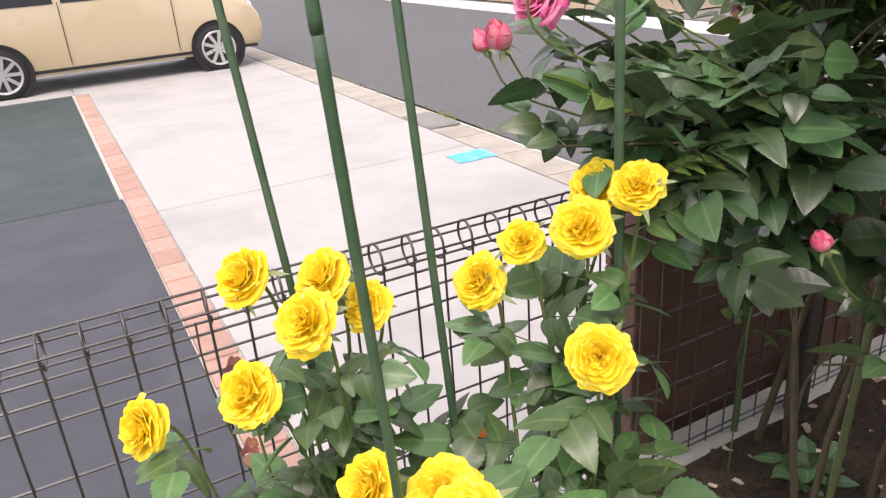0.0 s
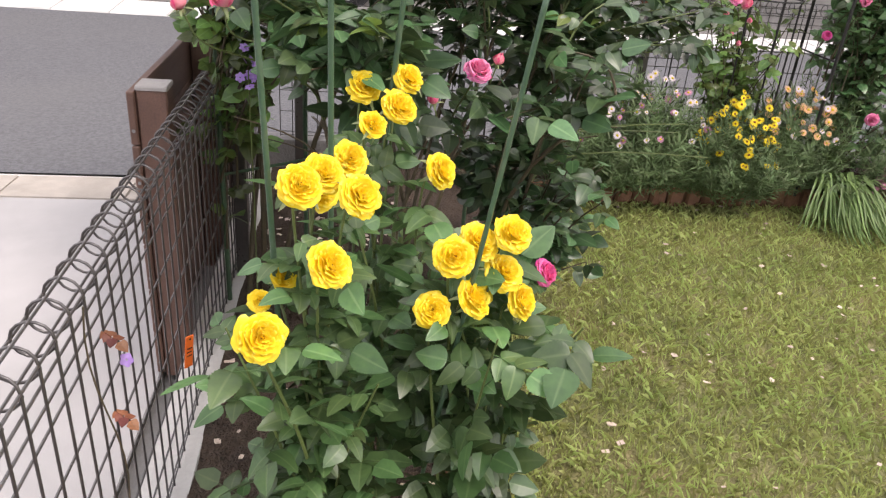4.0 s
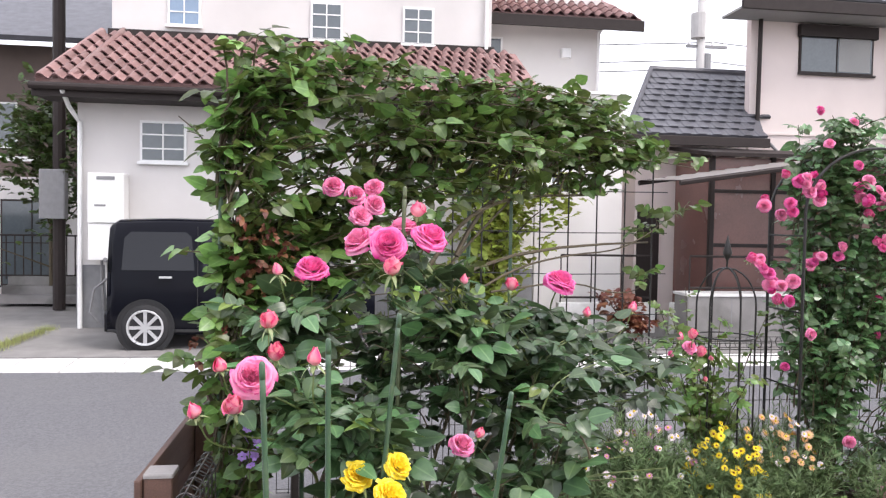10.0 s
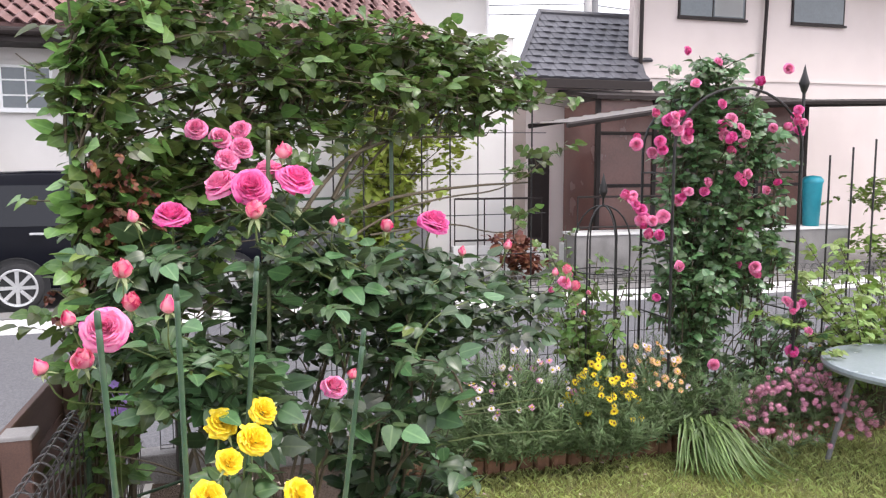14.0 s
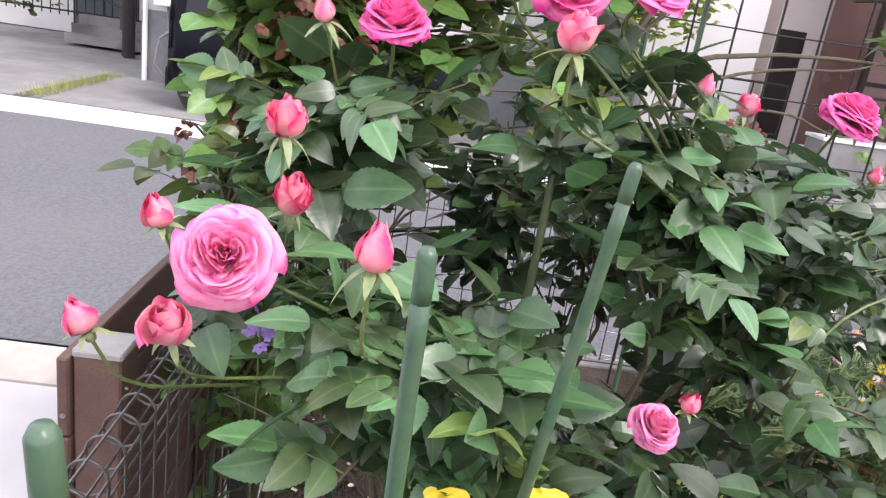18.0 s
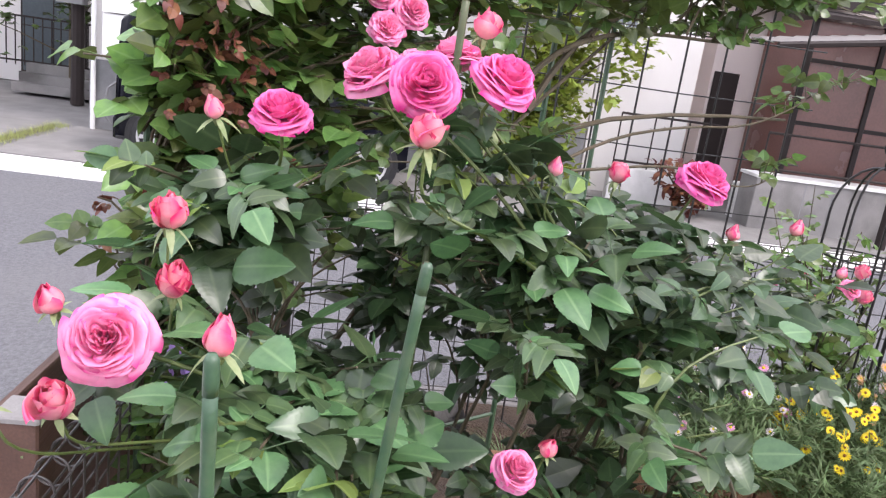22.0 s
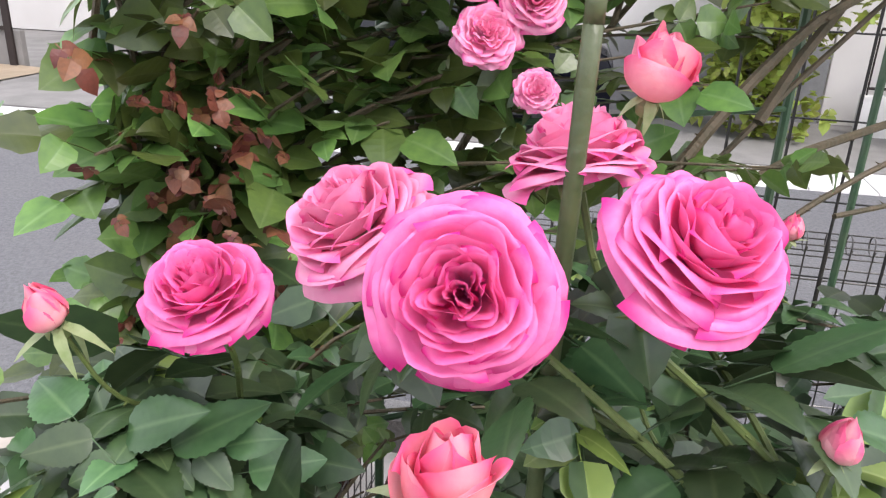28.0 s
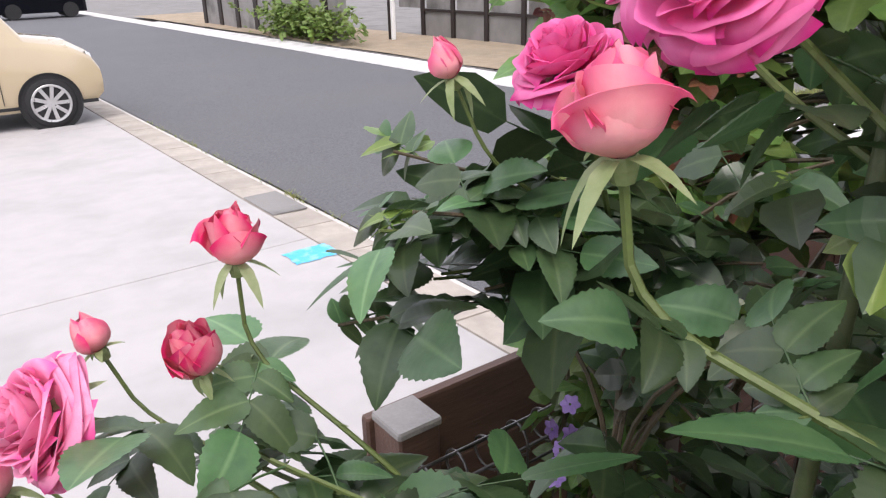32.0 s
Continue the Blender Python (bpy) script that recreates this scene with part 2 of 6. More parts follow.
M_BROWNWALL = material("brown_siding", (0.15, 0.115, 0.10), (0.115, 0.088, 0.078), 0.85, 2, 90, 0.3, 0.004)
M_TILE = material("terracotta_tile", (0.27, 0.155, 0.145), (0.19, 0.11, 0.105), 0.7, 5, 60, 0.4, 0.004, vary=0.24, stain=(0.30, 0.235, 0.22), stain_scale=3)
M_SLATE = material("dark_roof_tile", (0.085, 0.087, 0.10), (0.06, 0.06, 0.07), 0.5, 5, 60, 0.3, 0.004, vary=0.2)
M_TRIM = material("dark_brown_trim", (0.032, 0.024, 0.022), (0.025, 0.019, 0.018), 0.6, 8, 100, 0.2, spec=0.25)
M_HOSE = material("beige_hose", (0.55, 0.47, 0.36), (0.45, 0.38, 0.29), 0.5, 30, 150, 0.1)
M_WHITE = material("white_frame", (0.78, 0.78, 0.77), (0.72, 0.72, 0.71), 0.45, 8, 100, 0.1)
M_PANE = material("window_pane", (0.10, 0.12, 0.13), (0.08, 0.095, 0.105), 0.08, 2, 20, 0, spec=0.8)
# the blue base colour paints the sky's reflection into the pane
M_PANE_B = material("sky_lit_pane", (0.20, 0.29, 0.40), (0.16, 0.24, 0.34), 0.06, 2, 20, 0, spec=0.9)
M_BLIND = material("pale_blind", (0.30, 0.30, 0.29), (0.25, 0.25, 0.245), 0.6, 2, 90, 0.1)
M_BLOCK = material("grey_block_wall", (0.27, 0.26, 0.25), (0.20, 0.19, 0.185), 0.95, 3, 90, 0.5, 0.006, stain=(0.09, 0.085, 0.08), stain_scale=1.2, stain_amount=0.85)
M_CARBLACK = material("black_car_paint", (0.004, 0.004, 0.007), (0.005, 0.006, 0.009), 0.14, 3, 300, 0, spec=0.1)
M_CARBEIGE = material("beige_car_paint", (0.50, 0.405, 0.265), (0.48, 0.39, 0.255), 0.3, 3, 300, 0, coat=0.8)
# tyre black, also the colour of the shade discs in hubs and wheel wells
M_TYRE = material("tyre_rubber_and_wheel_shade", (0.02, 0.02, 0.021), (0.014, 0.014, 0.015), 0.85, 30, 200, 0.4, 0.002)
M_RIM = material("silver_rim", (0.62, 0.62, 0.62), (0.5, 0.5, 0.5), 0.3, 20, 100, 0.1, metal=0.7)
M_CARGLASS = material("tinted_car_glass", (0.008, 0.009, 0.012), (0.009, 0.010, 0.013), 0.05, 2, 20, 0, spec=0.35)
M_LAMP = material("headlamp_lens", (0.62, 0.64, 0.66), (0.5, 0.52, 0.54), 0.12, 20, 60, 0.2)
M_PLASTIC = material("white_enamel", (0.76, 0.755, 0.735), (0.70, 0.695, 0.68), 0.4, 5, 60, 0.1)
M_GREY = material("grey_plastic", (0.22, 0.22, 0.225), (0.17, 0.17, 0.175), 0.5, 10, 80, 0.2)
M_PVC = material("smoky_polycarbonate", (0.20, 0.10, 0.085), (0.15, 0.08, 0.07), 0.25, 2, 30, 0.1)
M_CANOPY = material("corrugated_canopy", (0.24, 0.215, 0.20), (0.19, 0.17, 0.16), 0.4, 4, 60, 0.2)
M_POLE = material("weathered_pole_concrete", (0.46, 0.45, 0.44), (0.38, 0.37, 0.36), 0.9, 4, 60, 0.2)
M_ORANGE = material("orange_tag_plastic", (0.80, 0.16, 0.025), (0.70, 0.13, 0.02), 0.45, 40, 200, 0.1)
M_TEAL = material("teal_plastic", (0.02, 0.33, 0.42), (0.02, 0.28, 0.36), 0.4, 10, 60, 0.1)
M_CHIP = material("pale_fallen_petal", (0.56, 0.46, 0.38), (0.44, 0.34, 0.27), 0.8, 60, 200, 0.3, 0.001, vary=0.3)
M_TABLE = material("wet_grey_table", (0.30, 0.345, 0.365), (0.25, 0.29, 0.31), 0.25, 8, 60, 0.1)
M_SHRUB = material("yellow_green_shrub_leaf", (0.24, 0.28, 0.045), (0.17, 0.22, 0.035), 0.5, 10, 60, 0, vary=0.3, translucent=0.35)
M_FEATHER = material("feathery_leaf", (0.145, 0.21, 0.085), (0.09, 0.14, 0.058), 0.6, 10, 60, 0, vary=0.3, translucent=0.3)
M_STRAP = material("strap_leaf", (0.20, 0.28, 0.10), (0.13, 0.21, 0.07), 0.45, 10, 60, 0, vary=0.3, translucent=0.3)
M_DAISY_W = material("white_daisy_petal", (0.80, 0.72, 0.74), (0.74, 0.62, 0.68), 0.6, 30, 90, 0, vary=0.08, translucent=0.3)
M_DAISY_Y = material("yellow_daisy_petal", (0.86, 0.68, 0.02), (0.82, 0.6, 0.015), 0.6, 30, 90, 0, vary=0.06, translucent=0.3)
M_DAISY_O = material("peach_daisy_petal", (0.84, 0.44, 0.19), (0.80, 0.52, 0.32), 0.6, 30, 90, 0, vary=0.1, translucent=0.3)
M_DAISY_P = material("pink_daisy_petal", (0.68, 0.33, 0.50), (0.60, 0.25, 0.43), 0.6, 30, 90, 0, vary=0.1, translucent=0.3)
M_POMPOM = material("dusky_pink_petal", (0.70, 0.36, 0.48), (0.56, 0.22, 0.35), 0.7, 30, 90, 0.2, 0.001, vary=0.14, translucent=0.2)
M_LILAC = material("lilac_petal", (0.42, 0.28, 0.62), (0.34, 0.2, 0.55), 0.6, 30, 90, 0, translucent=0.3)
M_LIGHTCAP = material("pale_plinth", (0.60, 0.58, 0.55), (0.5, 0.485, 0.46), 0.9, 10, 90, 0.3)


# ---- mesh helpers ----
class Build:
    """Collects faces of one mesh."""

    def __init__(self):
        self.v, self.f, self.e = [], [], []

    def add(self, verts, faces, edge=None):
        o = len(self.v)
        self.v.extend([tuple(p) for p in verts])
        self.f.extend([tuple(i + o for i in q) for q in faces])
        self.e.extend(edge if edge is not None else [0.0] * len(verts))
        return self

    def box(self, x0, y0, z0, x1, y1, z1, b=0.0):
        """A box, with its upright and top edges chamfered by b."""
        if b <= 0:
            v = [(x, y, z) for z in (z0, z1) for x, y in ((x0, y0), (x1, y0), (x1, y1), (x0, y1))]
            return self.add(v, [(3, 2, 1, 0), (4, 5, 6, 7), (0, 1, 5, 4), (1, 2, 6, 5), (2, 3, 7, 6), (3, 0, 4, 7)])
        ring = lambda k, z: [(x0 + k, y0, z), (x1 - k, y0, z), (x1, y0 + k, z), (x1, y1 - k, z), (x1 - k, y1, z), (x0 + k, y1, z), (x0, y1 - k, z), (x0, y0 + k, z)]
        inner = lambda z: [(x0 + b, y0 + b * .5, z), (x1 - b, y0 + b * .5, z), (x1 - b * .5, y0 + b, z), (x1 - b * .5, y1 - b, z), (x1 - b, y1 - b * .5, z), (x0 + b, y1 - b * .5, z), (x0 + b * .5, y1 - b, z), (x0 + b * .5, y0 + b, z)]
        v = ring(b, z0) + ring(b, z1 - b) + inner(z1)
        f = [tuple(range(7, -1, -1)), tuple(range(16, 24))]
        for k in (0, 8):
            f += [(k + i, k + (i + 1) % 8, k + 8 + (i + 1) % 8, k + 8 + i) for i in range(8)]
        return self.add(v, f)

    def tube(self, pts, r, n=6, cap=True):
        """A round bar along points; r is one radius or one for each point."""
        pts = [Vector(p) for p in pts]
        rs = r if isinstance(r, (list, tuple)) else [r] * len(pts)
        vs, fs = [], []
        side = None
        for i, p in enumerate(pts):
            d = (pts[min(i + 1, len(pts) - 1)] - pts[max(i - 1, 0)]).normalized()
            if side is None:
                side = d.orthogonal().normalized()
            side = (side - d * side.dot(d)).normalized()
            up = d.cross(side)
            vs += [p + (side * math.cos(2 * math.pi * k / n) + up * math.sin(2 * math.pi * k / n)) * rs[i] for k in range(n)]
        for i in range(len(pts) - 1):
            fs += [(i * n + k, i * n + (k + 1) % n, (i + 1) * n + (k + 1) % n, (i + 1) * n + k) for k in range(n)]
        if cap:
            fs += [tuple(range(n - 1, -1, -1)), tuple(range((len(pts) - 1) * n, len(pts) * n))]
        return self.add(vs, fs)

    def lathe(self, profile, centre=(0, 0, 0), n=24, axis="z"):
        vs, fs = [], []
        for r, h in profile:
            for k in range(n):
                a = 2 * math.pi * k / n
                p = (r * math.cos(a), r * math.sin(a), h)
                if axis == "y":
                    p = (p[0], h, p[1])
                elif axis == "x":
                    p = (h, p[0], p[1])
                vs.append((p[0] + centre[0], p[1] + centre[1], p[2] + centre[2]))
        for i in range(len(profile) - 1):
            fs += [(i * n + k, i * n + (k + 1) % n, (i + 1) * n + (k + 1) % n, (i + 1) * n + k) for k in range(n)]
        return self.add(vs, fs)

    def grid(self, rows, edge=None):
        """A sheet through rows of points, all rows of one length."""
        n = len(rows[0])
        f = [(i * n + j, i * n + j + 1, (i + 1) * n + j + 1, (i + 1) * n + j) for i in range(len(rows) - 1) for j in range(n - 1)]
        return self.add([p for r in rows for p in r], f, edge)

    def mesh(self, name, smooth=False):
        me = bpy.data.meshes.new(name)
        me.from_pydata(self.v, [], self.f)
        if any(self.e):
            at = me.attributes.new("edge", "FLOAT", "POINT")
            at.data.foreach_set("value", self.e)
        if smooth:
            me.shade_smooth()
        me.update()
        return me


def part(name, shape, mat, parent=None, label="", m=None, smooth=False):
    """Links a Build or a finished mesh as one object under a parent."""
    me = shape.mesh(name, smooth) if isinstance(shape, Build) else shape
    if mat and not me.materials:
        me.materials.append(mat)
    ob = new(name, me)
    ob.parent = parent
    if m is not None:
        ob.matrix_basis = m
    if label:
        ob["label"] = label
    return ob


def thing(name, label, category, at=(0, 0, 0), group="", kind=""):
    ob = new(name)
    ob.empty_display_size = 0.1
    ob.location = at
    return tagged(ob, label, category, group, kind)


def structure(name, shape, mat, label="", category="", smooth=False):
    return tagged(part(name, shape, mat, None, "", None, smooth), label, category, "", "structure")

# ---- ground, road, drives ----
ROAD_Z = -0.10
b = Build()
b.grid([[(x, y, -0.14) for x in (-400, -40, 0, 40, 400)] for y in (-400, -40, 0, 40, 400)])
structure("ground", b, M_DRIVE2, "wide level ground of grey weathered concrete and lots", "ground")
NEAR_KERB, NEAR_GUTTER, FAR_KERB, FAR_EDGE = 2.68, 3.04, 7.72, 8.38


def uneven(x0, x1, y0, y1, z, nx, ny, amp, freq):
    return [[(x0 + (x1 - x0) * i / nx, y0 + (y1 - y0) * j / ny, z + amp * noise.noise((freq * (x0 + (x1 - x0) * i / nx), freq * (y0 + (y1 - y0) * j / ny), 3))) for i in range(nx + 1)] for j in range(ny + 1)]


structure("road", Build().grid(uneven(NEAR_GUTTER, FAR_KERB, -30, 60, ROAD_Z - 0.012, 16, 120, 0.012, 0.5)), M_ROAD, "grey asphalt road with worn paler patches", "road", True)
# the near drive, in bays with recessed joints
drive = structure("driveway", Build().box(-8, 1.36, -0.135, NEAR_KERB, 30, -0.118), M_LIGHTCAP, "pale concrete driveway cast in bays with thin joints", "driveway")
for x0, x1, y0, y1 in ((0.49, NEAR_KERB, 1.36, 4.62), (0.49, NEAR_KERB, 4.632, 9.6), (0.35, NEAR_KERB, 9.612, 15), (-8, 0.338, 9.612, 15), (-8, NEAR_KERB, 15.012, 30)):
    part("concrete_bay", Build().box(x0, y0, -0.13, x1, y1, ROAD_Z, 0.006), M_DRIVE, drive)
structure("dark_parking_slab", Build().box(-8, 1.36, -0.13, 0.335, 5.03, ROAD_Z + 0.004, 0.006), M_SLAB, "dark blue-grey coated parking slab beside the driveway", "paving")
structure("green_parking_slab", Build().box(-8, 5.045, -0.13, 0.315, 9.5, ROAD_Z + 0.003, 0.006), M_SLAB2, "dark green-grey coated parking slab", "paving")
strip = structure("brick_strip", Build().box(0.34, 1.36, -0.13, 0.49, 9.6, -0.112), M_LIGHTCAP, "strip of weathered pink bricks along the dark slab", "paving")
one = Build().box(-0.068, -0.102, 0, 0.068, 0.102, 0.02, 0.006).mesh("brick")
one.materials.append(M_BRICK)
for i in range(38):
    part("brick", one, None, strip, "", pose(0.415, 1.47 + i * 0.214, -0.119 + rnd.uniform(0, 0.003), 0, 0, rnd.uniform(-0.7, 0.7)))
gutter = structure("gutter", Build().box(NEAR_KERB, 1.25, -0.14, NEAR_GUTTER, 40, -0.122), M_LIGHTCAP, "concrete gutter blocks between the driveway and the road", "gutter")
one = Build().add([(0.006, -0.297, 0), (0.31, -0.297, 0), (0.31, 0.297, 0), (0.006, 0.297, 0), (0.01, -0.293, 0.028), (0.306, -0.293, 0.018), (0.306, 0.293, 0.018), (0.01, 0.293, 0.028)],
                  [(4, 5, 6, 7), (0, 1, 5, 4), (1, 2, 6, 5), (2, 3, 7, 6), (3, 0, 4, 7)]).mesh("gutter_block")
one.materials.append(M_KERB)
for i in range(56):
    part("gutter_block", one, None, gutter, "", pose(NEAR_KERB, 1.55 + 0.6 * i, -0.126 + rnd.uniform(0, 0.003)))
b = Build()
ring = [(0.15 * u, 0.11 * v) for u, v in [(k / 4 - 1, -1) for k in range(8)] + [(1, k / 4 - 1) for k in range(8)] + [(1 - k / 4, 1) for k in range(8)] + [(-1, 1 - k / 4) for k in range(8)]]
b.add([(2.56 + x + rnd.uniform(-0.008, 0.008), 4.35 + y + rnd.uniform(-0.008, 0.008), ROAD_Z + 0.0045) for x, y in ring], [tuple(range(len(ring)))])
structure("blue_paint_mark", b, M_BLUE, "bright blue paint mark on the driveway edge", "paint mark")
far = structure("far_kerb", Build().box(FAR_KERB, -30, -0.14, FAR_EDGE, 60, -0.122), M_LIGHTCAP, "pale concrete kerb along the far side of the road", "kerb")
one = Build().add([(0.006, -0.296, 0), (0.65, -0.296, 0), (0.65, 0.296, 0), (0.006, 0.296, 0), (0.02, -0.292, 0.03), (0.64, -0.292, 0.06), (0.64, 0.292, 0.06), (0.02, 0.292, 0.03)],
                  [(4, 5, 6, 7), (0, 1, 5, 4), (1, 2, 6, 5), (2, 3, 7, 6), (3, 0, 4, 7)]).mesh("kerb_block")
one.materials.append(M_KERB2)
for i in range(60):
    part("kerb_block", one, None, far, "", pose(FAR_KERB, -9 + 0.6 * i, -0.13 + rnd.uniform(0, 0.003)))
lot = structure("far_forecourt", Build().box(FAR_EDGE, -30, -0.14, 60, 60, -0.12), M_DRIVE2, "grey concrete forecourts across the road", "forecourt")
for y0, y1 in ((-16, -3.3), (-3.28, 1.0), (1.015, 4.95), (5.25, 9.5), (9.52, 20)):
    part("concrete_bay", Build().box(FAR_EDGE + 0.01, y0, -0.125, 10.9, y1, -0.055 if y0 > -3 else -0.06, 0.006), M_DRIVE2, lot)

# the garden: lawn and soil bed
lawn = structure("lawn", Build().grid(uneven(-4, 3.02, -8, 1.22, 0.0, 60, 70, 0.012, 2.0)), M_LAWN, "short patchy yellow-green lawn with fallen petals", "lawn", True)


def bed_edge(x):
    """y of the border between the fence bed and the lawn."""
    return 0.42 if x < 1.6 else 0.42 - (x - 1.6) * 0.75


rows = []
for i in range(41):
    x = -3.0 + 5.9 * i / 40
    rows.append([(x, bed_edge(x) + (1.14 - bed_edge(x)) * j / 10, 0.012 + 0.02 * math.sin(math.pi * j / 10) + 0.02 * noise.noise((x * 5, j * 0.6, 1))) for j in range(11)])
structure("soil_bed", Build().grid(rows), M_SOIL, "dark soil bed along the fence with bark and fallen petals", "flower bed", True)
rows = []
for i in range(41):
    y = -7 + 7.2 * i / 40
    rows.append([(2.62 + 0.34 * j / 6, y, 0.02 + 0.13 * min(1, j / 2) + 0.02 * noise.noise((y * 5, j, 4))) for j in range(7)])
structure("flower_bed_soil", Build().grid(rows), M_SOIL, "raised soil bed under the road-side fence", "flower bed", True)

# ---- the mesh fences ----
PITCH = 0.064


def fence_wire(height):
    """One upright wire that ends in a round loop at the top; it stands at the origin and the loop leans to +y."""
    r, pts = 0.031, [(0, 0, 0)]
    pts.append((0, 0, height - 2 * r))
    for k in range(0, 15):
        a = math.pi + k * (2 * math.pi * 0.97) / 14
        pts.append((0.004 * k / 14, r + r * math.cos(a), height - r - r * math.sin(a)))
    return Build().tube(pts, 0.0026, 6)


def mesh_fence(label, at, length, height, turn, near, base):
    """A run of welded mesh along local x, in panels of 2 m with posts."""
    f = thing("mesh_fence", label, "fence", at)
    f.rotation_euler = (0, 0, radians(turn))
    wire = fence_wire(height - base).mesh("upright_wire", True)
    wire.materials.append(M_WIRE)
    n = int(length / PITCH)
    for i in range(n):
        part("upright_wire", wire, None, f, "", pose(i * PITCH, 0, base, 0, 0, rnd.uniform(-4, 4)))
    for y, z in [(0.0, height - 0.031), (0.031, height), (0.062, height - 0.031), (0.031, height - 0.06), (0.003, height - 0.068), (0.003, height - 0.105), (0.003, height - 0.145)] + \
            [(0.003, height - 0.145 - 0.11 * k) for k in range(1, 9) if height - 0.145 - 0.11 * k > base + 0.03] + [(0.003, base + 0.025), (0.003, base + 0.005)]:
        part("long_wire", Build().tube([(0, y, z), (length / 2, y, z + 0.001), (length, y, z)], 0.0026, 6), M_WIRE, f)
    return f


fence = mesh_fence("dark brown welded mesh fence with looped top beside the drive", (-2.6, 1.175, 0), 5.5, 0.838, 0, True, 0.02)
for x in (0.25, 4.36):
    part("post", Build().box(x - 0.025, -0.055, -0.12, x + 0.025, -0.006, 0.80, 0.004), M_WIRE, fence)
fence2 = mesh_fence("dark brown welded mesh fence along the road behind the flower bed", (2.97, 1.1, 0), 8.0, 1.0, -90, False, 0.17)
for x in (0.1, 1.9, 3.9, 5.9, 7.9):
    part("post", Build().box(x - 0.022, -0.05, -0.12, x + 0.022, -0.006, 0.96, 0.004), M_WIRE, fence2)
plinth = structure("fence_plinth", Build().box(-3, 1.135, -0.14, 2.94, 1.26, 0.012, 0.006), M_LIGHTCAP, "low pale concrete plinth under the fence", "plinth")
structure("road_plinth", Build().box(2.93, -8, -0.14, 3.06, 1.26, 0.16, 0.008), M_BLOCK, "low concrete plinth under the road-side fence", "plinth")

# the board screen on the drive side of the fence
screen = thing("board_screen", "low screen of dark brown horizontal wooden boards beside the mesh fence", "screen", (1.22, 1.30, -0.1))
for k in range(6):
    part("board", Build().box(0, 0.04, 0.02 + k * 0.158, 1.64, 0.062, 0.02 + k * 0.158 + 0.152, 0.004), M_BOARD, screen)
    for x in (0.02, 0.8):
        part("screw", Build().lathe([(0.0, -0.001), (0.005, -0.001), (0.005, 0.003)], (x - 0.021, 0.051, 0.02 + k * 0.158 + 0.04), 8, "x"), M_GREY, screen)
for x in (0.045, 0.82, 1.58):
    p = part("post", Build().box(x - 0.035, -0.045, 0, x + 0.045, 0.038, 0.965, 0.004), M_BOARD, screen)
    part("cap", Build().box(x - 0.038, -0.048, 0.965, x + 0.048, 0.039, 0.978, 0.004), M_POSTCAP, p, "grey weathered cap")

# ---- the houses across the road ----
def slab(b, pts, t):
    """A plate of thickness t under a flat polygon."""
    n = len(pts)
    up = (Vector(pts[1]) - Vector(pts[0])).cross(Vector(pts[2]) - Vector(pts[0])).normalized() * t
    lo = [tuple(Vector(p) - up) for p in pts]
    b.add(list(pts) + lo, [tuple(range(n)), tuple(range(2 * n - 1, n - 1, -1))] + [(i, n + i, n + (i + 1) % n, (i + 1) % n) for i in range(n)])
    return b


def window(house, x, y0, y1, z0, z1, frame, pane, bars=(1, 2), name="window"):
    """A framed window in a wall that faces -x; y0 is its left side."""
    w = part(name, Build().box(x - 0.035, min(y0, y1), z0, x + 0.02, max(y0, y1), z1, 0.004), frame, house)
    ya, yb = min(y0, y1) + 0.04, max(y0, y1) - 0.04
    part("pane", Build().box(x - 0.040, ya, z0 + 0.04, x - 0.034, yb, z1 - 0.04), pane, w)
    for k in range(1, bars[0] + 1):
        y = ya + (yb - ya) * k / (bars[0] + 1)
        part("glazing_bar", Build().box(x - 0.052, y - 0.011, z0 + 0.035, x - 0.036, y + 0.011, z1 - 0.035, 0.002), frame, w)
    for k in range(1, bars[1] + 1):
        z = z0 + (z1 - z0) * k / (bars[1] + 1)
        part("glazing_bar", Build().box(x - 0.050, ya, z - 0.011, x - 0.0365, yb, z + 0.011, 0.002), frame, w)
    part("sill", Build().box(x - 0.075, ya - 0.07, z0 - 0.03, x - 0.03, yb + 0.07, z0 + 0.012, 0.004), frame, w)
    return w


def s_tile(w, l):
    """A barrel roof tile, its length along +y, round over x."""
    rows = []
    for j in range(4):
        v = j / 3
        rows.append([(w * (i / 10 - 0.5), l * v, 0.055 * max(0, math.sin(math.pi * (i / 10 * 1.5 - 0.1))) - 0.028 * max(0, -math.sin(math.pi * (i / 10 * 1.5 - 0.1))) + 0.028 * (1 - v)) for i in range(11)])
    b = Build().grid(rows)
    b.grid([[(p[0], p[1], p[2] - 0.022) for p in rows[0]], rows[0]])
    return b.mesh("roof_tile", True)


def roof_frame(p, q, r):
    """A pose with its origin at p, x from p to q, and y up the slope towards r."""
    x = (Vector(q) - Vector(p)).normalized()
    y = Vector(r) - Vector(p)
    y = (y - x * y.dot(x)).normalized()
    z = x.cross(y)
    m = Matrix((x, y, z)).transposed().to_4x4()
    m.translation = p
    return m


house = thing("cream_house", "two-storey cream stucco house with a red barrel-tiled skirt roof", "house", (10.9, 1.05, -0.14))
HX, UX = 10.9 - 10.9, 12.0 - 10.9


def rel(x, y, z):
    return (x - 10.9, y - 1.0, z + 0.1)


def rbox(x0, y0, z0, x1, y1, z1, b=0.0):
    return Build().box(*rel(x0, y0, z0), *rel(x1, y1, z1), b)


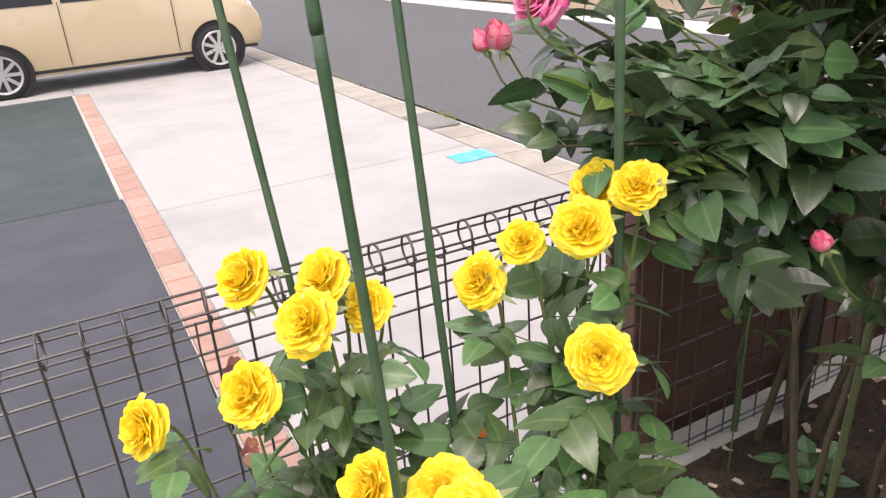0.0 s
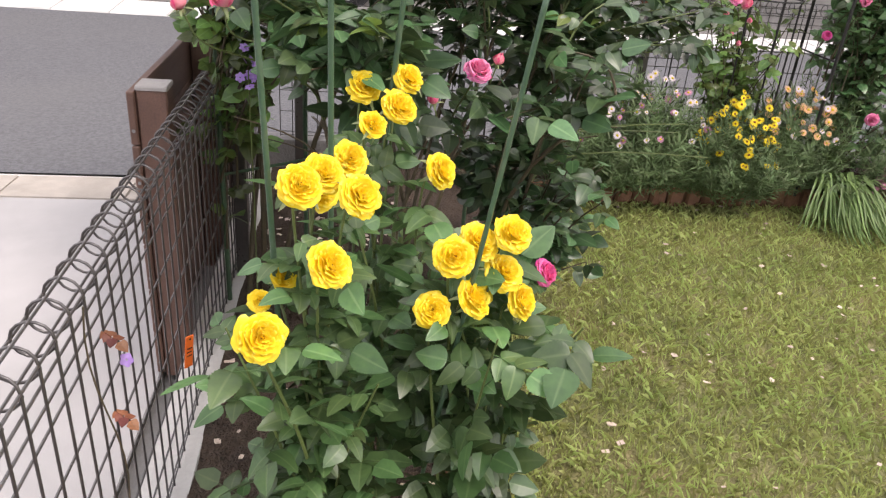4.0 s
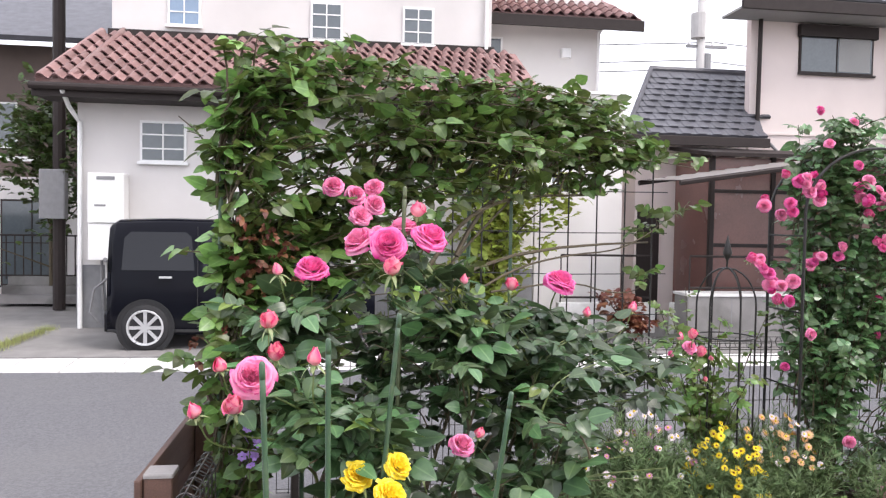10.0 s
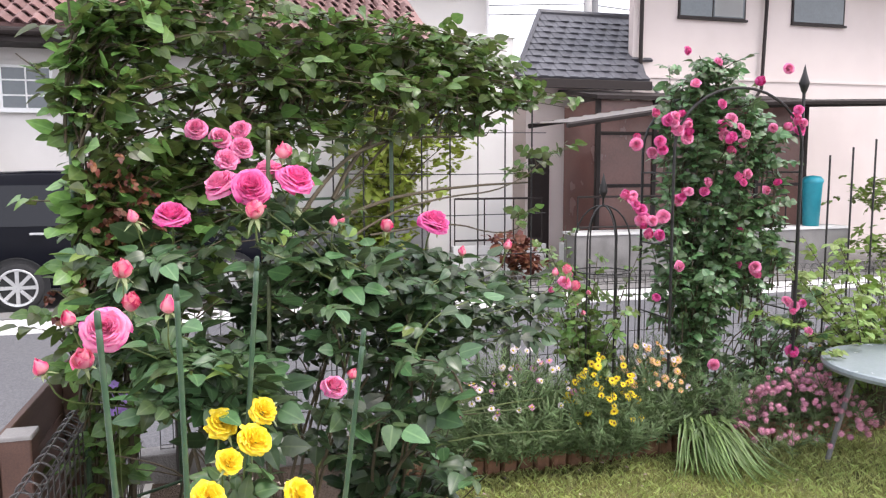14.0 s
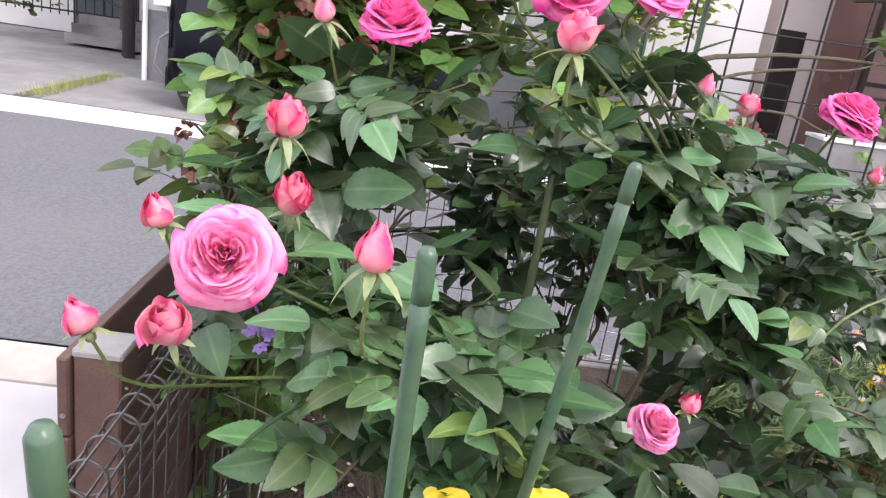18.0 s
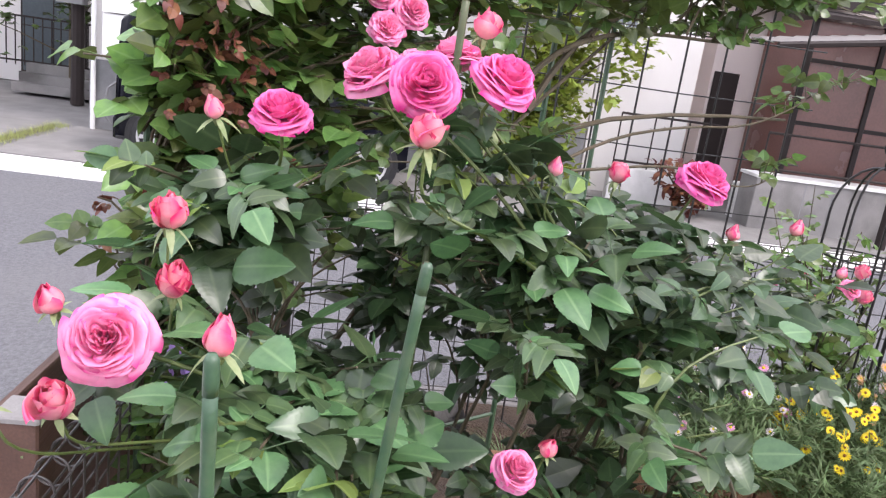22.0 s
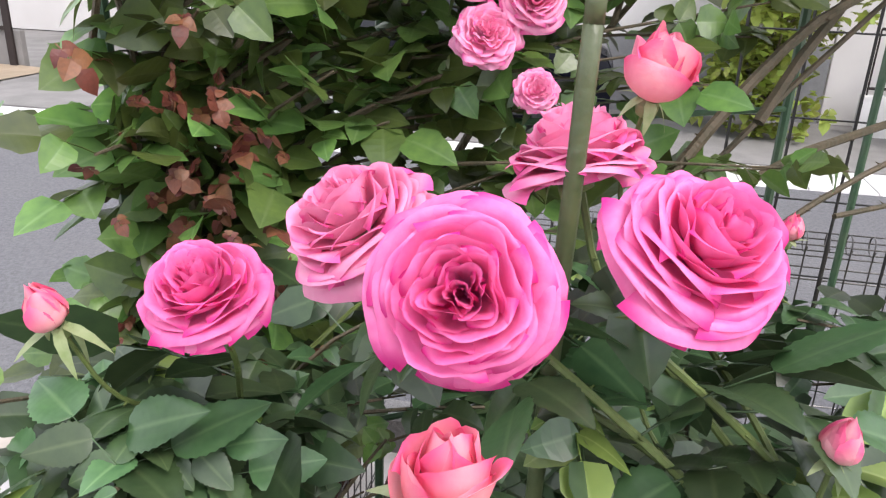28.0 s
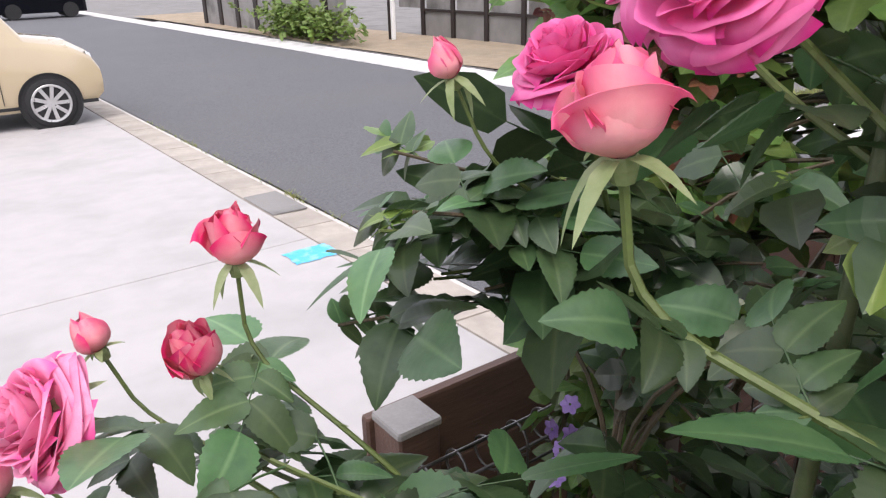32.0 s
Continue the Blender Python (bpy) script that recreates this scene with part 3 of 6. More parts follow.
part("ground_floor_wall", rbox(10.9, -2.4, -0.12, 18, 4.72, 3.82), M_STUCCO, house)
part("plinth_band", rbox(10.885, -2.4, -0.12, 10.91, 4.735, 0.95, 0.004), M_GREY, house, "grey lower wall band")
part("upper_wall", rbox(12.0, -1.85, 4.2, 17.5, 4.55, 7.6), M_STUCCO, house)
part("side_wall", rbox(10.9, -3.92, -0.12, 16, -2.42, 3.86, 0.01), M_STUCCO, house, "plain cream wall with a flat parapet")
part("parapet_cap", rbox(10.87, -3.95, 3.86, 16, -2.40, 3.90, 0.008), M_WHITE, house)
part("rear_wall", rbox(13.4, -4.35, 3.5, 17, -1.9, 7.0), M_STUCCO, house)
EL, ER, TL, TR = (10.35, 5.10, 3.60), (10.35, -2.42, 3.60), (12.0, 4.72, 4.66), (12.0, -2.28, 4.66)
roof = part("roof", slab(Build(), [rel(*EL), rel(*ER), rel(*TR), rel(*TL)], -0.06), M_TILE, house)
tile = s_tile(0.205, 0.27)
tile.materials.append(M_TILE)
m0 = roof_frame(rel(10.35, 5.10, 3.60), rel(10.35, -2.42, 3.60), rel(12.0, 5.10, 4.66))
for j in range(8):
    left, right = 0.38 * j / 8, 7.5 - 0.14 * j / 8
    n = int((right - left) / 0.205)
    for i in range(n):
        part("roof_tile", tile, None, roof, "", m0 @ pose(left + 0.1 + i * 0.205, 0.245 * j - 0.03, 0.075))
for p, q in (((10.33, 5.05, 3.68), (12.0, 4.70, 4.76)), ((10.33, -1.95, 3.68), (12.0, -1.62, 4.76)), ((10.33, 4.62, 3.70), (12.0, 4.36, 4.78))):
    part("ridge", Build().tube([rel(*p), rel(*q)], 0.06, 8), M_TILE, roof, "rounded ridge tiles")
hip = part("hip_roof", slab(Build(), [rel(10.35, 5.14, 3.60), rel(12.0, 4.76, 4.66), rel(18, 4.76, 4.66), rel(18, 5.4, 3.6)], 0.05), M_TILE, house)
part("fascia", rbox(10.30, -2.46, 3.40, 10.36, 5.15, 3.60, 0.01), M_TRIM, house)
part("soffit", rbox(10.36, -2.42, 3.41, 10.9, 5.12, 3.44), M_TRIM, house)
part("gutter_pipe", Build().tube([rel(10.24, 5.15, 3.54), rel(10.24, 1, 3.53), rel(10.24, -2.46, 3.54)], 0.055, 10), M_TRIM, house)
part("downpipe", Build().tube([rel(10.26, 4.72, 3.5), rel(10.6, 4.74, 3.3), rel(10.82, 4.66, 3.1), rel(10.82, 4.66, -0.1)], 0.035, 8), M_WHITE, house)
part("flashing", rbox(11.93, -1.9, 4.66, 12.02, 4.6, 4.80, 0.01), M_TRIM, house)
part("upper_downpipe", Build().tube([rel(11.94, -1.75, 4.75), rel(11.94, -1.75, 7.4)], 0.035, 8), M_WHITE, house)
part("rear_downpipe", Build().tube([rel(13.3, -4.28, 3.9), rel(13.3, -4.28, 5.5), rel(13.1, -4.45, 5.75)], 0.035, 8), M_WHITE, house)
rr = part("rear_roof", slab(Build(), [rel(12.8, -1.4, 5.62), rel(12.8, -4.95, 5.62), rel(14.6, -4.3, 6.7), rel(14.6, -1.4, 6.7)], -0.06), M_TILE, house)
mr = roof_frame(rel(12.8, -1.4, 5.62), rel(12.8, -4.95, 5.62), rel(14.6, -1.4, 6.7))
for j in range(7):
    for i in range(int((3.5 - 0.08 * j) / 0.205)):
        part("roof_tile", tile, None, rr, "", mr @ pose(0.1 + i * 0.205, 0.26 * j - 0.03, 0.075))
part("rear_fascia", rbox(12.74, -5.0, 5.44, 12.8, -1.4, 5.64, 0.01), M_TRIM, house)
part("upper_roof", slab(Build(), [rel(11.4, 5.3, 7.5), rel(11.4, -2.5, 7.5), rel(14.5, -2.0, 8.9), rel(14.5, 5.0, 8.9)], -0.1), M_TILE, house)
part("upper_fascia", rbox(11.35, -2.5, 7.3, 11.42, 5.3, 7.5, 0.01), M_TRIM, house)
part("roof_soffit", rbox(11.42, -2.45, 7.3, 12.05, 5.2, 7.34), M_TRIM, house)
window(house, HX, rel(0, 3.81, 0)[1], rel(0, 3.12, 0)[1], rel(0, 0, 2.53)[2], rel(0, 0, 3.17)[2], M_WHITE, M_PANE, (1, 2))
window(house, HX, rel(0, -2.46, 0)[1], rel(0, -2.9, 0)[1], rel(0, 0, 2.34)[2], rel(0, 0, 2.75)[2], M_WHITE, M_PANE, (1, 0))
for y0, y1, z0, z1, pane in ((1.31, 0.76, 4.78, 5.43, M_PANE), (-0.27, -0.82, 4.78, 5.43, M_PANE), (3.66, 3.12, 4.9, 5.6, M_PANE_B)):
    window(house, UX, rel(0, y0, 0)[1], rel(0, y1, 0)[1], rel(0, 0, z0)[2], rel(0, 0, z1)[2], M_WHITE, pane, (1, 2))
window(house, 13.4 - 10.9, rel(0, -1.98, 0)[1], rel(0, -2.35, 0)[1], rel(0, 0, 4.82)[2], rel(0, 0, 5.35)[2], M_WHITE, M_PANE, (0, 0))
part("vent_hood", rbox(13.28, -3.72, 5.0, 13.42, -3.52, 5.18, 0.02), M_WHITE, house)
part("meter_box", rbox(10.8, -2.2, 1.4, 10.9, -1.8, 1.66, 0.01), M_GREY, house)

heater = thing("water_heater", "tall white wall-mounted water heater with two cabinets", "water heater", (10.9, 4.28, 1.0))
upper = part("cabinet", Build().box(-0.28, -0.26, 0.56, -0.01, 0.26, 1.30, 0.012), M_PLASTIC, heater)
part("vent", Build().lathe([(0.0, -0.02), (0.03, -0.02), (0.036, 0)], (-0.285, 0, 0), 10, "x").box(-0.288, -0.13, 1.20, -0.279, 0.13, 1.25, 0.003), M_GREY, upper)
part("sticker", Build().box(-0.284, 0.0, 0.80, -0.2795, 0.16, 0.83), M_GREY, upper)
part("sticker", Build().box(-0.284, 0.05, 0.98, -0.2795, 0.15, 1.06), M_WHITE, upper)
part("cabinet", Build().box(-0.26, -0.26, 0.0, -0.01, 0.26, 0.545, 0.012), M_PLASTIC, heater)
for k, y in enumerate((-0.16, -0.1, -0.04, 0.03, 0.1)):
    part("pipe", Build().tube([(-0.12, y, 0.01), (-0.12, y, -0.3), (-0.1, y - 0.02, -0.7), (-0.05, y - 0.02, -1.02)], 0.022, 8), M_KERB2 if k % 2 else M_GREY, heater, "lagged pipe")
part("hose", Build().tube([(-0.1, -0.2, -0.1), (-0.16, 0.2, -0.45), (-0.2, 0.25, -0.8), (-0.15, 0.1, -1.0)], 0.018, 8), M_GREY, heater)

coil = thing("hose_coil", "coiled beige garden hose hanging on the house wall", "garden hose", (10.8, 4.12, 0.9))
for k in range(7):
    part("loop", Build().tube([(-0.02 * k, (0.13 + 0.006 * (k % 3)) * math.cos(a), -0.22 + (0.27 + 0.01 * (k % 4)) * math.sin(a)) for a in np.linspace(0, 2 * math.pi, 21)], 0.013, 6), M_HOSE, coil)

h2 = thing("pink_house", "pinkish stucco house with dark grey tiled roofs and a brown sunroom", "house", (12.0, -8.0, -0.15))


def rel2(x, y, z):
    return (x - 12.0, y + 8.0, z + 0.1)


def rbox2(x0, y0, z0, x1, y1, z1, b=0.0):
    return Build().box(*rel2(x0, y0, z0), *rel2(x1, y1, z1), b)


part("wall", rbox2(12.0, -20, -0.12, 12.16, -6.72, 5.75), M_STUCCO2, h2)
part("wing_wall", rbox2(12.02, -6.71, -0.12, 13.4, -4.55, 3.5), M_STUCCO2, h2)
part("string_course", rbox2(11.97, -20, 3.45, 12.01, -6.74, 3.50, 0.004), M_STUCCO2, h2)
wr = part("wing_roof", slab(Build(), [rel2(11.45, -4.13, 3.28), rel2(11.45, -6.72, 3.28), rel2(13.4, -7.4, 4.82), rel2(13.4, -5.40, 4.82)], -0.05), M_SLATE, h2)
flat = Build().add([(-0.145, 0, 0.035), (-0.03, 0, 0.035), (0.0, 0, 0.05), (0.145, 0, 0.05), (-0.145, 0.26, 0.008), (-0.03, 0.26, 0.008), (0.0, 0.26, 0.022), (0.145, 0.26, 0.022), (-0.145, 0, 0), (0.145, 0, 0)],
                   [(0, 1, 5, 4), (1, 2, 6, 5), (2, 3, 7, 6), (8, 9, 3, 2, 1, 0)]).mesh("roof_tile")
flat.materials.append(M_SLATE)
mw = roof_frame(rel2(11.45, -4.13, 3.28), rel2(11.45, -7.0, 3.28), rel2(13.4, -4.13, 4.82))
for j in range(10):
    left = 1.27 * j / 10
    for i in range(int(((2.62 if j < 3 else 3.2) - left) / 0.29)):
        part("roof_tile", flat, None, wr, "", mw @ pose(left + 0.15 + i * 0.29, 0.235 * j - 0.02, 0.05))
part("wing_fascia", rbox2(11.38, -6.80, 3.14, 11.45, -4.11, 3.30, 0.01), M_TRIM, h2)
part("wing_verge", Build().tube([rel2(11.42, -4.12, 3.36), rel2(13.4, -5.38, 4.9)], 0.05, 6), M_SLATE, h2)
part("wing_ridge", Build().tube([rel2(13.4, -5.36, 4.88), rel2(13.4, -7.4, 4.88)], 0.07, 8), M_SLATE, h2)
mr2 = part("main_roof", slab(Build(), [rel2(11.3, -6.15, 5.72), rel2(11.3, -20, 5.72), rel2(13.6, -18, 6.95), rel2(13.6, -8.2, 6.95)], -0.08), M_SLATE, h2)
mm = roof_frame(rel2(11.3, -6.15, 5.72), rel2(11.3, -20, 5.72), rel2(13.6, -6.15, 6.95))
for j in range(11):
    left = 2.05 * j / 11
    for i in range(int((7.6 - left) / 0.29)):
        part("roof_tile", flat, None, mr2, "", mm @ pose(left + 0.15 + i * 0.29, 0.235 * j - 0.02, 0.08))
part("main_fascia", rbox2(11.24, -20, 5.55, 11.31, -6.12, 5.76, 0.01), M_TRIM, h2)
part("main_soffit", rbox2(11.31, -20, 5.56, 12.02, -6.14, 5.60), M_BLIND, h2)
part("verge", Build().tube([rel2(11.3, -6.13, 5.78), rel2(13.6, -8.18, 7.03)], 0.07, 6), M_SLATE, h2)
part("downpipe", Build().tube([rel2(11.9, -6.85, 5.6), rel2(11.92, -6.85, 3.6)], 0.04, 8), M_TRIM, h2)
part("downpipe", Build().tube([rel2(11.9, -9.65, 5.5), rel2(11.92, -9.6, 3.3), rel2(11.9, -9.45, 3.1), rel2(11.9, -9.45, 2.6)], 0.035, 8), M_TRIM, h2)
part("pipe_run", Build().tube([rel2(11.88, -6.8, 3.62), rel2(11.88, -7.05, 3.3), rel2(11.88, -7.3, 3.08), rel2(11.88, -9.2, 3.06)], 0.03, 8), M_GREY, h2)
w = window(h2, 0, rel2(0, -7.68, 0)[1], rel2(0, -9.2, 0)[1], rel2(0, 0, 4.62)[2], rel2(0, 0, 5.36)[2], M_TRIM, M_PANE, (1, 0))
part("shutter_box", rbox2(11.88, -9.24, 5.3, 11.99, -7.64, 5.52, 0.01), M_TRIM, w)
part("blind", rbox2(11.953, -9.12, 4.68, 11.958, -8.48, 5.3), M_BLIND, w)
window(h2, 0, rel2(0, -10.3, 0)[1], rel2(0, -11.6, 0)[1], rel2(0, 0, 4.62)[2], rel2(0, 0, 5.36)[2], M_TRIM, M_PANE, (0, 0))
w = window(h2, 0.02, rel2(0, -5.43, 0)[1], rel2(0, -6.1, 0)[1], rel2(0, 0, 2.22)[2], rel2(0, 0, 2.62)[2], M_TRIM, M_PANE, (0, 4))
part("door", rbox2(11.985, -5.02, -0.1, 12.03, -4.6, 2.0, 0.005), M_TRIM, h2)
sun_room = part("sunroom", Build().box(*rel2(10.6, -9.6, -0.1), *rel2(11.96, -5.3, 0.25)), M_BLOCK, h2)
part("canopy_roof", slab(Build(), [rel2(10.35, -5.15, 2.86), rel2(10.35, -9.8, 2.86), rel2(11.95, -9.8, 3.10), rel2(11.95, -5.15, 3.10)], -0.06), M_TRIM, sun_room)
for y in (-5.3, -6.38, -7.45, -8.5, -9.55):
    part("mullion", rbox2(10.56, y - 0.04, 0.2, 10.64, y + 0.04, 2.88, 0.006), M_TRIM, sun_room)
for z in (0.3, 1.4, 2.3):
    part("rail", rbox2(10.57, -9.6, z - 0.03, 10.63, -5.3, z + 0.03, 0.006), M_TRIM, sun_room)
for y in (-5.84, -6.92, -7.98, -9.03):
    part("pane", rbox2(10.59, y - 0.5, 0.26, 10.605, y + 0.5, 2.86), M_PVC, sun_room)
part("side_pane", rbox2(10.64, -5.32, 0.25, 11.96, -5.3, 2.86), M_PVC, sun_room)
CANOPY = lambda d: 2.34 + 0.15 * min(d, 2.4) + 0.03 * max(0, d - 2.4)
can = part("carport_canopy", Build(), M_CANOPY, h2)
rows = []
for i in range(61):
    y = -3.9 - 7.5 * i / 60
    rows.append([rel2(x, y, CANOPY(-y - 3.9) + 0.05 * (x - 8.8) + 0.012 * math.cos(i * math.pi)) for x in (8.8, 10.3)])
can.data = Build().grid(rows).mesh("carport_canopy")
can.data.materials.append(M_CANOPY)
part("beam", Build().tube([rel2(8.82, -3.9 - d, CANOPY(d) + -0.03) for d in (0, 1.2, 2.4, 4.5, 7.5)], 0.04, 6), M_TRIM, can)
part("beam", Build().tube([rel2(10.28, -3.9 - d, CANOPY(d) + 0.04) for d in (0, 1.2, 2.4, 4.5, 7.5)], 0.04, 6), M_TRIM, can)
for y in (-5.9, -10.9):
    part("post", rbox2(8.78, y - 0.05, -0.1, 8.88, y + 0.05, CANOPY(-y - 3.9) - 0.02, 0.006), M_TRIM, can)

# walls, rails and small things on the far forecourts
wall = tagged(part("block_wall", Build().box(9.3, -9.4, -0.1, 9.75, -4.3, 0.62, 0.01), M_BLOCK), "stained grey block retaining wall with a pale coping", "wall")
part("coping", Build().box(9.28, -9.42, 0.62, 9.77, -4.28, 0.66, 0.006), M_KERB2, wall)
for k in range(9):
    part("joint", Build().box(9.297, -8.2 + 0.4 * k, -0.1, 9.2985, -8.188 + 0.4 * k, 0.6), M_GREY, wall)
tagged(part("low_wall", Build().box(10.2, -4.2, -0.1, 10.35, -2.6, 0.42, 0.01), M_KERB2), "low pale concrete wall beside the cream house", "wall")


def railing(label, p, q, height, gap):
    p, q = Vector(p), Vector(q)
    r = thing("railing", label, "railing", p)
    d = q - p
    n = max(2, int(d.length / gap))
    for k in range(n + 1):
        o = d * (k / n)
        part("baluster", Build().tube([o, o + Vector((0, 0, height))], 0.012, 6), M_TRIM, r)
    for z in (0.08, height):
        part("rail", Build().tube([Vector((0, 0, z)), d + Vector((0, 0, z))], 0.018, 6), M_TRIM, r)
    return r


railing("thin dark metal railing on the block wall", (9.37, -4.35, 0.66), (9.37, -8.15, 0.66), 0.55, 0.95)
railing("thin dark metal railing before the pink house", (10.28, -4.15, 0.42), (10.28, -2.65, 0.42), 0.75, 0.5)
railing("dark metal railing beside the brown house", (15, 5.2, 0.35), (15, 9.5, 0.35), 0.9, 0.16)
box = thing("air_conditioner", "small white outdoor unit standing on the wall", "outdoor unit", (10.0, -4.7, -0.06))
part("case", Build().box(-0.12, -0.3, 0, 0.16, 0.3, 0.5, 0.015), M_PLASTIC, box)
part("grille", Build().lathe([(0.0, -0.125), (0.18, -0.125), (0.19, -0.118)], (0, -0.05, 0.25), 20, "x"), M_GREY, box)
bin_ = thing("water_butt", "teal plastic bin with a lid standing on the block wall", "bin", (9.5, -8.78, 0.66))
part("bucket", Build().lathe([(0.0, 0.0), (0.13, 0.0), (0.16, 0.72), (0.17, 0.74), (0.15, 0.74)], n=20), M_TEAL, bin_, smooth=True)
part("lid", Build().lathe([(0.175, 0.74), (0.175, 0.78), (0.13, 0.84), (0.0, 0.86)], n=20), M_TEAL, bin_, smooth=True)

brown = thing("brown_house", "brown-walled house with a grey tiled roof beyond the cream house", "house", (17, 8.6, -0.1))
part("wall", Build().box(0, -2.2, 0, 6, 6, 5.6), M_BROWNWALL, brown)
part("entry_wall", Build().box(-0.6, -2.2, 0, 0, 6, 2.6), M_STUCCO, brown, "pale lower wall")
part("roof", slab(Build(), [(-0.9, -2.9, 5.5), (-0.9, 6, 5.5), (3, 6, 7.6), (3, -2.9, 7.6)], 0.12), M_SLATE, brown)
for j in range(9):
    part("tile_course", Build().box(-0.9 + j * 0.43, -2.9, 5.52 + j * 0.232, -0.86 + j * 0.43, 6, 5.6 + j * 0.232), M_SLATE, brown)
part("gable_board", Build().tube([(-0.95, -2.95, 5.45), (3, -2.95, 7.6), (6.9, -2.95, 5.45)], 0.12, 6), M_TRIM, brown)
part("gable_wall", Build().add([(0, -2.21, 5.5), (6, -2.21, 5.5), (3, -2.21, 7.3)], [(0, 1, 2)]), M_BROWNWALL, brown)
window(brown, -0.01, 0.6, -0.5, 3.3, 4.3, M_WHITE, M_PANE, (1, 0))
part("balcony_rail", Build().box(-0.5, -1.2, 2.95, -0.44, 2.0, 3.05, 0.01), M_WHITE, brown)
window(brown, -0.61, -0.4, -1.7, 0.2, 2.1, M_TRIM, M_PANE, (1, 1), "doorway")
steps = thing("entrance_steps", "dark entrance steps with a pale low wall", "steps", (14.2, 6.5, -0.06))
for k in range(3):
    part("step", Build().box(0.3 * k, -0.9, 0, 0.3 * k + 0.32, 0.9, 0.16 * (k + 1), 0.01), M_BLOCK, steps)
part("cheek_wall", Build().box(-0.1, -1.6, 0, 1.0, -0.95, 0.5, 0.01), M_KERB2, steps)

pole = thing("utility_pole", "grey concrete utility pole with a transformer and wires", "utility pole", (22, -10.72, -0.1))
part("shaft", Build().tube([(0, 0, 0), (0, 0, 10.6)], [0.19, 0.12], 12), M_POLE, pole, smooth=True)
part("transformer", Build().lathe([(0, 7.9), (0.24, 7.9), (0.24, 8.7), (0, 8.75)], (0.0, 0.1, 0), 14), M_POLE, pole)
part("transformer", Build().lathe([(0, 6.9), (0.16, 6.9), (0.16, 7.4), (0, 7.45)], (0.0, -0.2, 0), 12), M_GREY, pole)
for z in (9.4, 7.6):
    a = part("crossarm", Build().box(-0.05, -0.9, z, 0.05, 0.5, z + 0.09, 0.01), M_GREY, pole)
    for y in (-0.8, -0.4, 0.4):
        part("insulator", Build().lathe([(0, 0.09), (0.04, 0.09), (0.05, 0.2), (0, 0.24)], (0, y, z), 8), M_WHITE, a)
for k, (z, y) in enumerate(((9.55, -0.8), (9.55, 0.4), (7.8, -0.5), (7.2, 0.1), (6.9, 0.15))):
    pts = [(0, y + s * 40, z - 0.9 * math.sin(math.pi * abs(s))) for s in np.linspace(-1, 1, 17)]
    part("wire", Build().tube(pts, 0.018, 5), M_BLACK, pole)
dark = thing("street_pole", "dark pole with a grey cabinet beside the cream house", "pole", (13.6, 6.0, -0.1))
part("shaft", Build().tube([(0, 0, 0), (0, 0, 9)], 0.11, 10), M_TRIM, dark)
part("cabinet", Build().box(-0.3, -0.2, 1.7, -0.1, 0.25, 2.6, 0.02), M_GREY, dark)

# ---- the cars ----
def wheel(car, s, side, r, w, spokes, rim_label):
    """A wheel whose axle runs across the car; side is -1 on the near flank."""
    tyre = Build().lathe([(r * 0.72, -w), (r * 0.94, -w), (r, -w * 0.75), (r, w * 0.75), (r * 0.94, w), (r * 0.72, w)], (0, 0, 0), 36, "y")
    t = part("wheel", tyre, M_TYRE, car, "", pose(s, side, r), True)
    rim = Build().lathe([(r * 0.78, -w * 1.0), (r * 0.76, -w * 1.05), (r * 0.69, -w * 1.0), (r * 0.67, -w * 0.6)], (0, 0, 0), 36, "y")
    rim.lathe([(0.0, -w * 0.92), (r * 0.16, -w * 0.92), (r * 0.18, -w * 0.6)], (0, 0, 0), 16, "y")
    for k in range(spokes):
        a = 2 * math.pi * k / spokes
        c, d = math.cos(a), math.sin(a)
        wide = r * 0.085
        q = [(r * 0.12, -wide * 0.8), (r * 0.72, -wide * 0.9), (r * 0.72, wide * 0.9), (r * 0.12, wide * 0.8)]
        v = [(c * p - d * e, -w * 0.9, d * p + c * e) for p, e in q] + [(c * p - d * e, -w * 0.55, d * p + c * e) for p, e in q]
        rim.add(v, [(0, 1, 2, 3), (0, 4, 5, 1), (1, 5, 6, 2), (2, 6, 7, 3), (3, 7, 4, 0)])
    part("rim", rim, M_RIM, t, rim_label)
    # a flat black disc painted in for the shade behind the spokes
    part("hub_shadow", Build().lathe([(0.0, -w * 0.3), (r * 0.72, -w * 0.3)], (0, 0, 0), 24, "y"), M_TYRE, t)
    return t


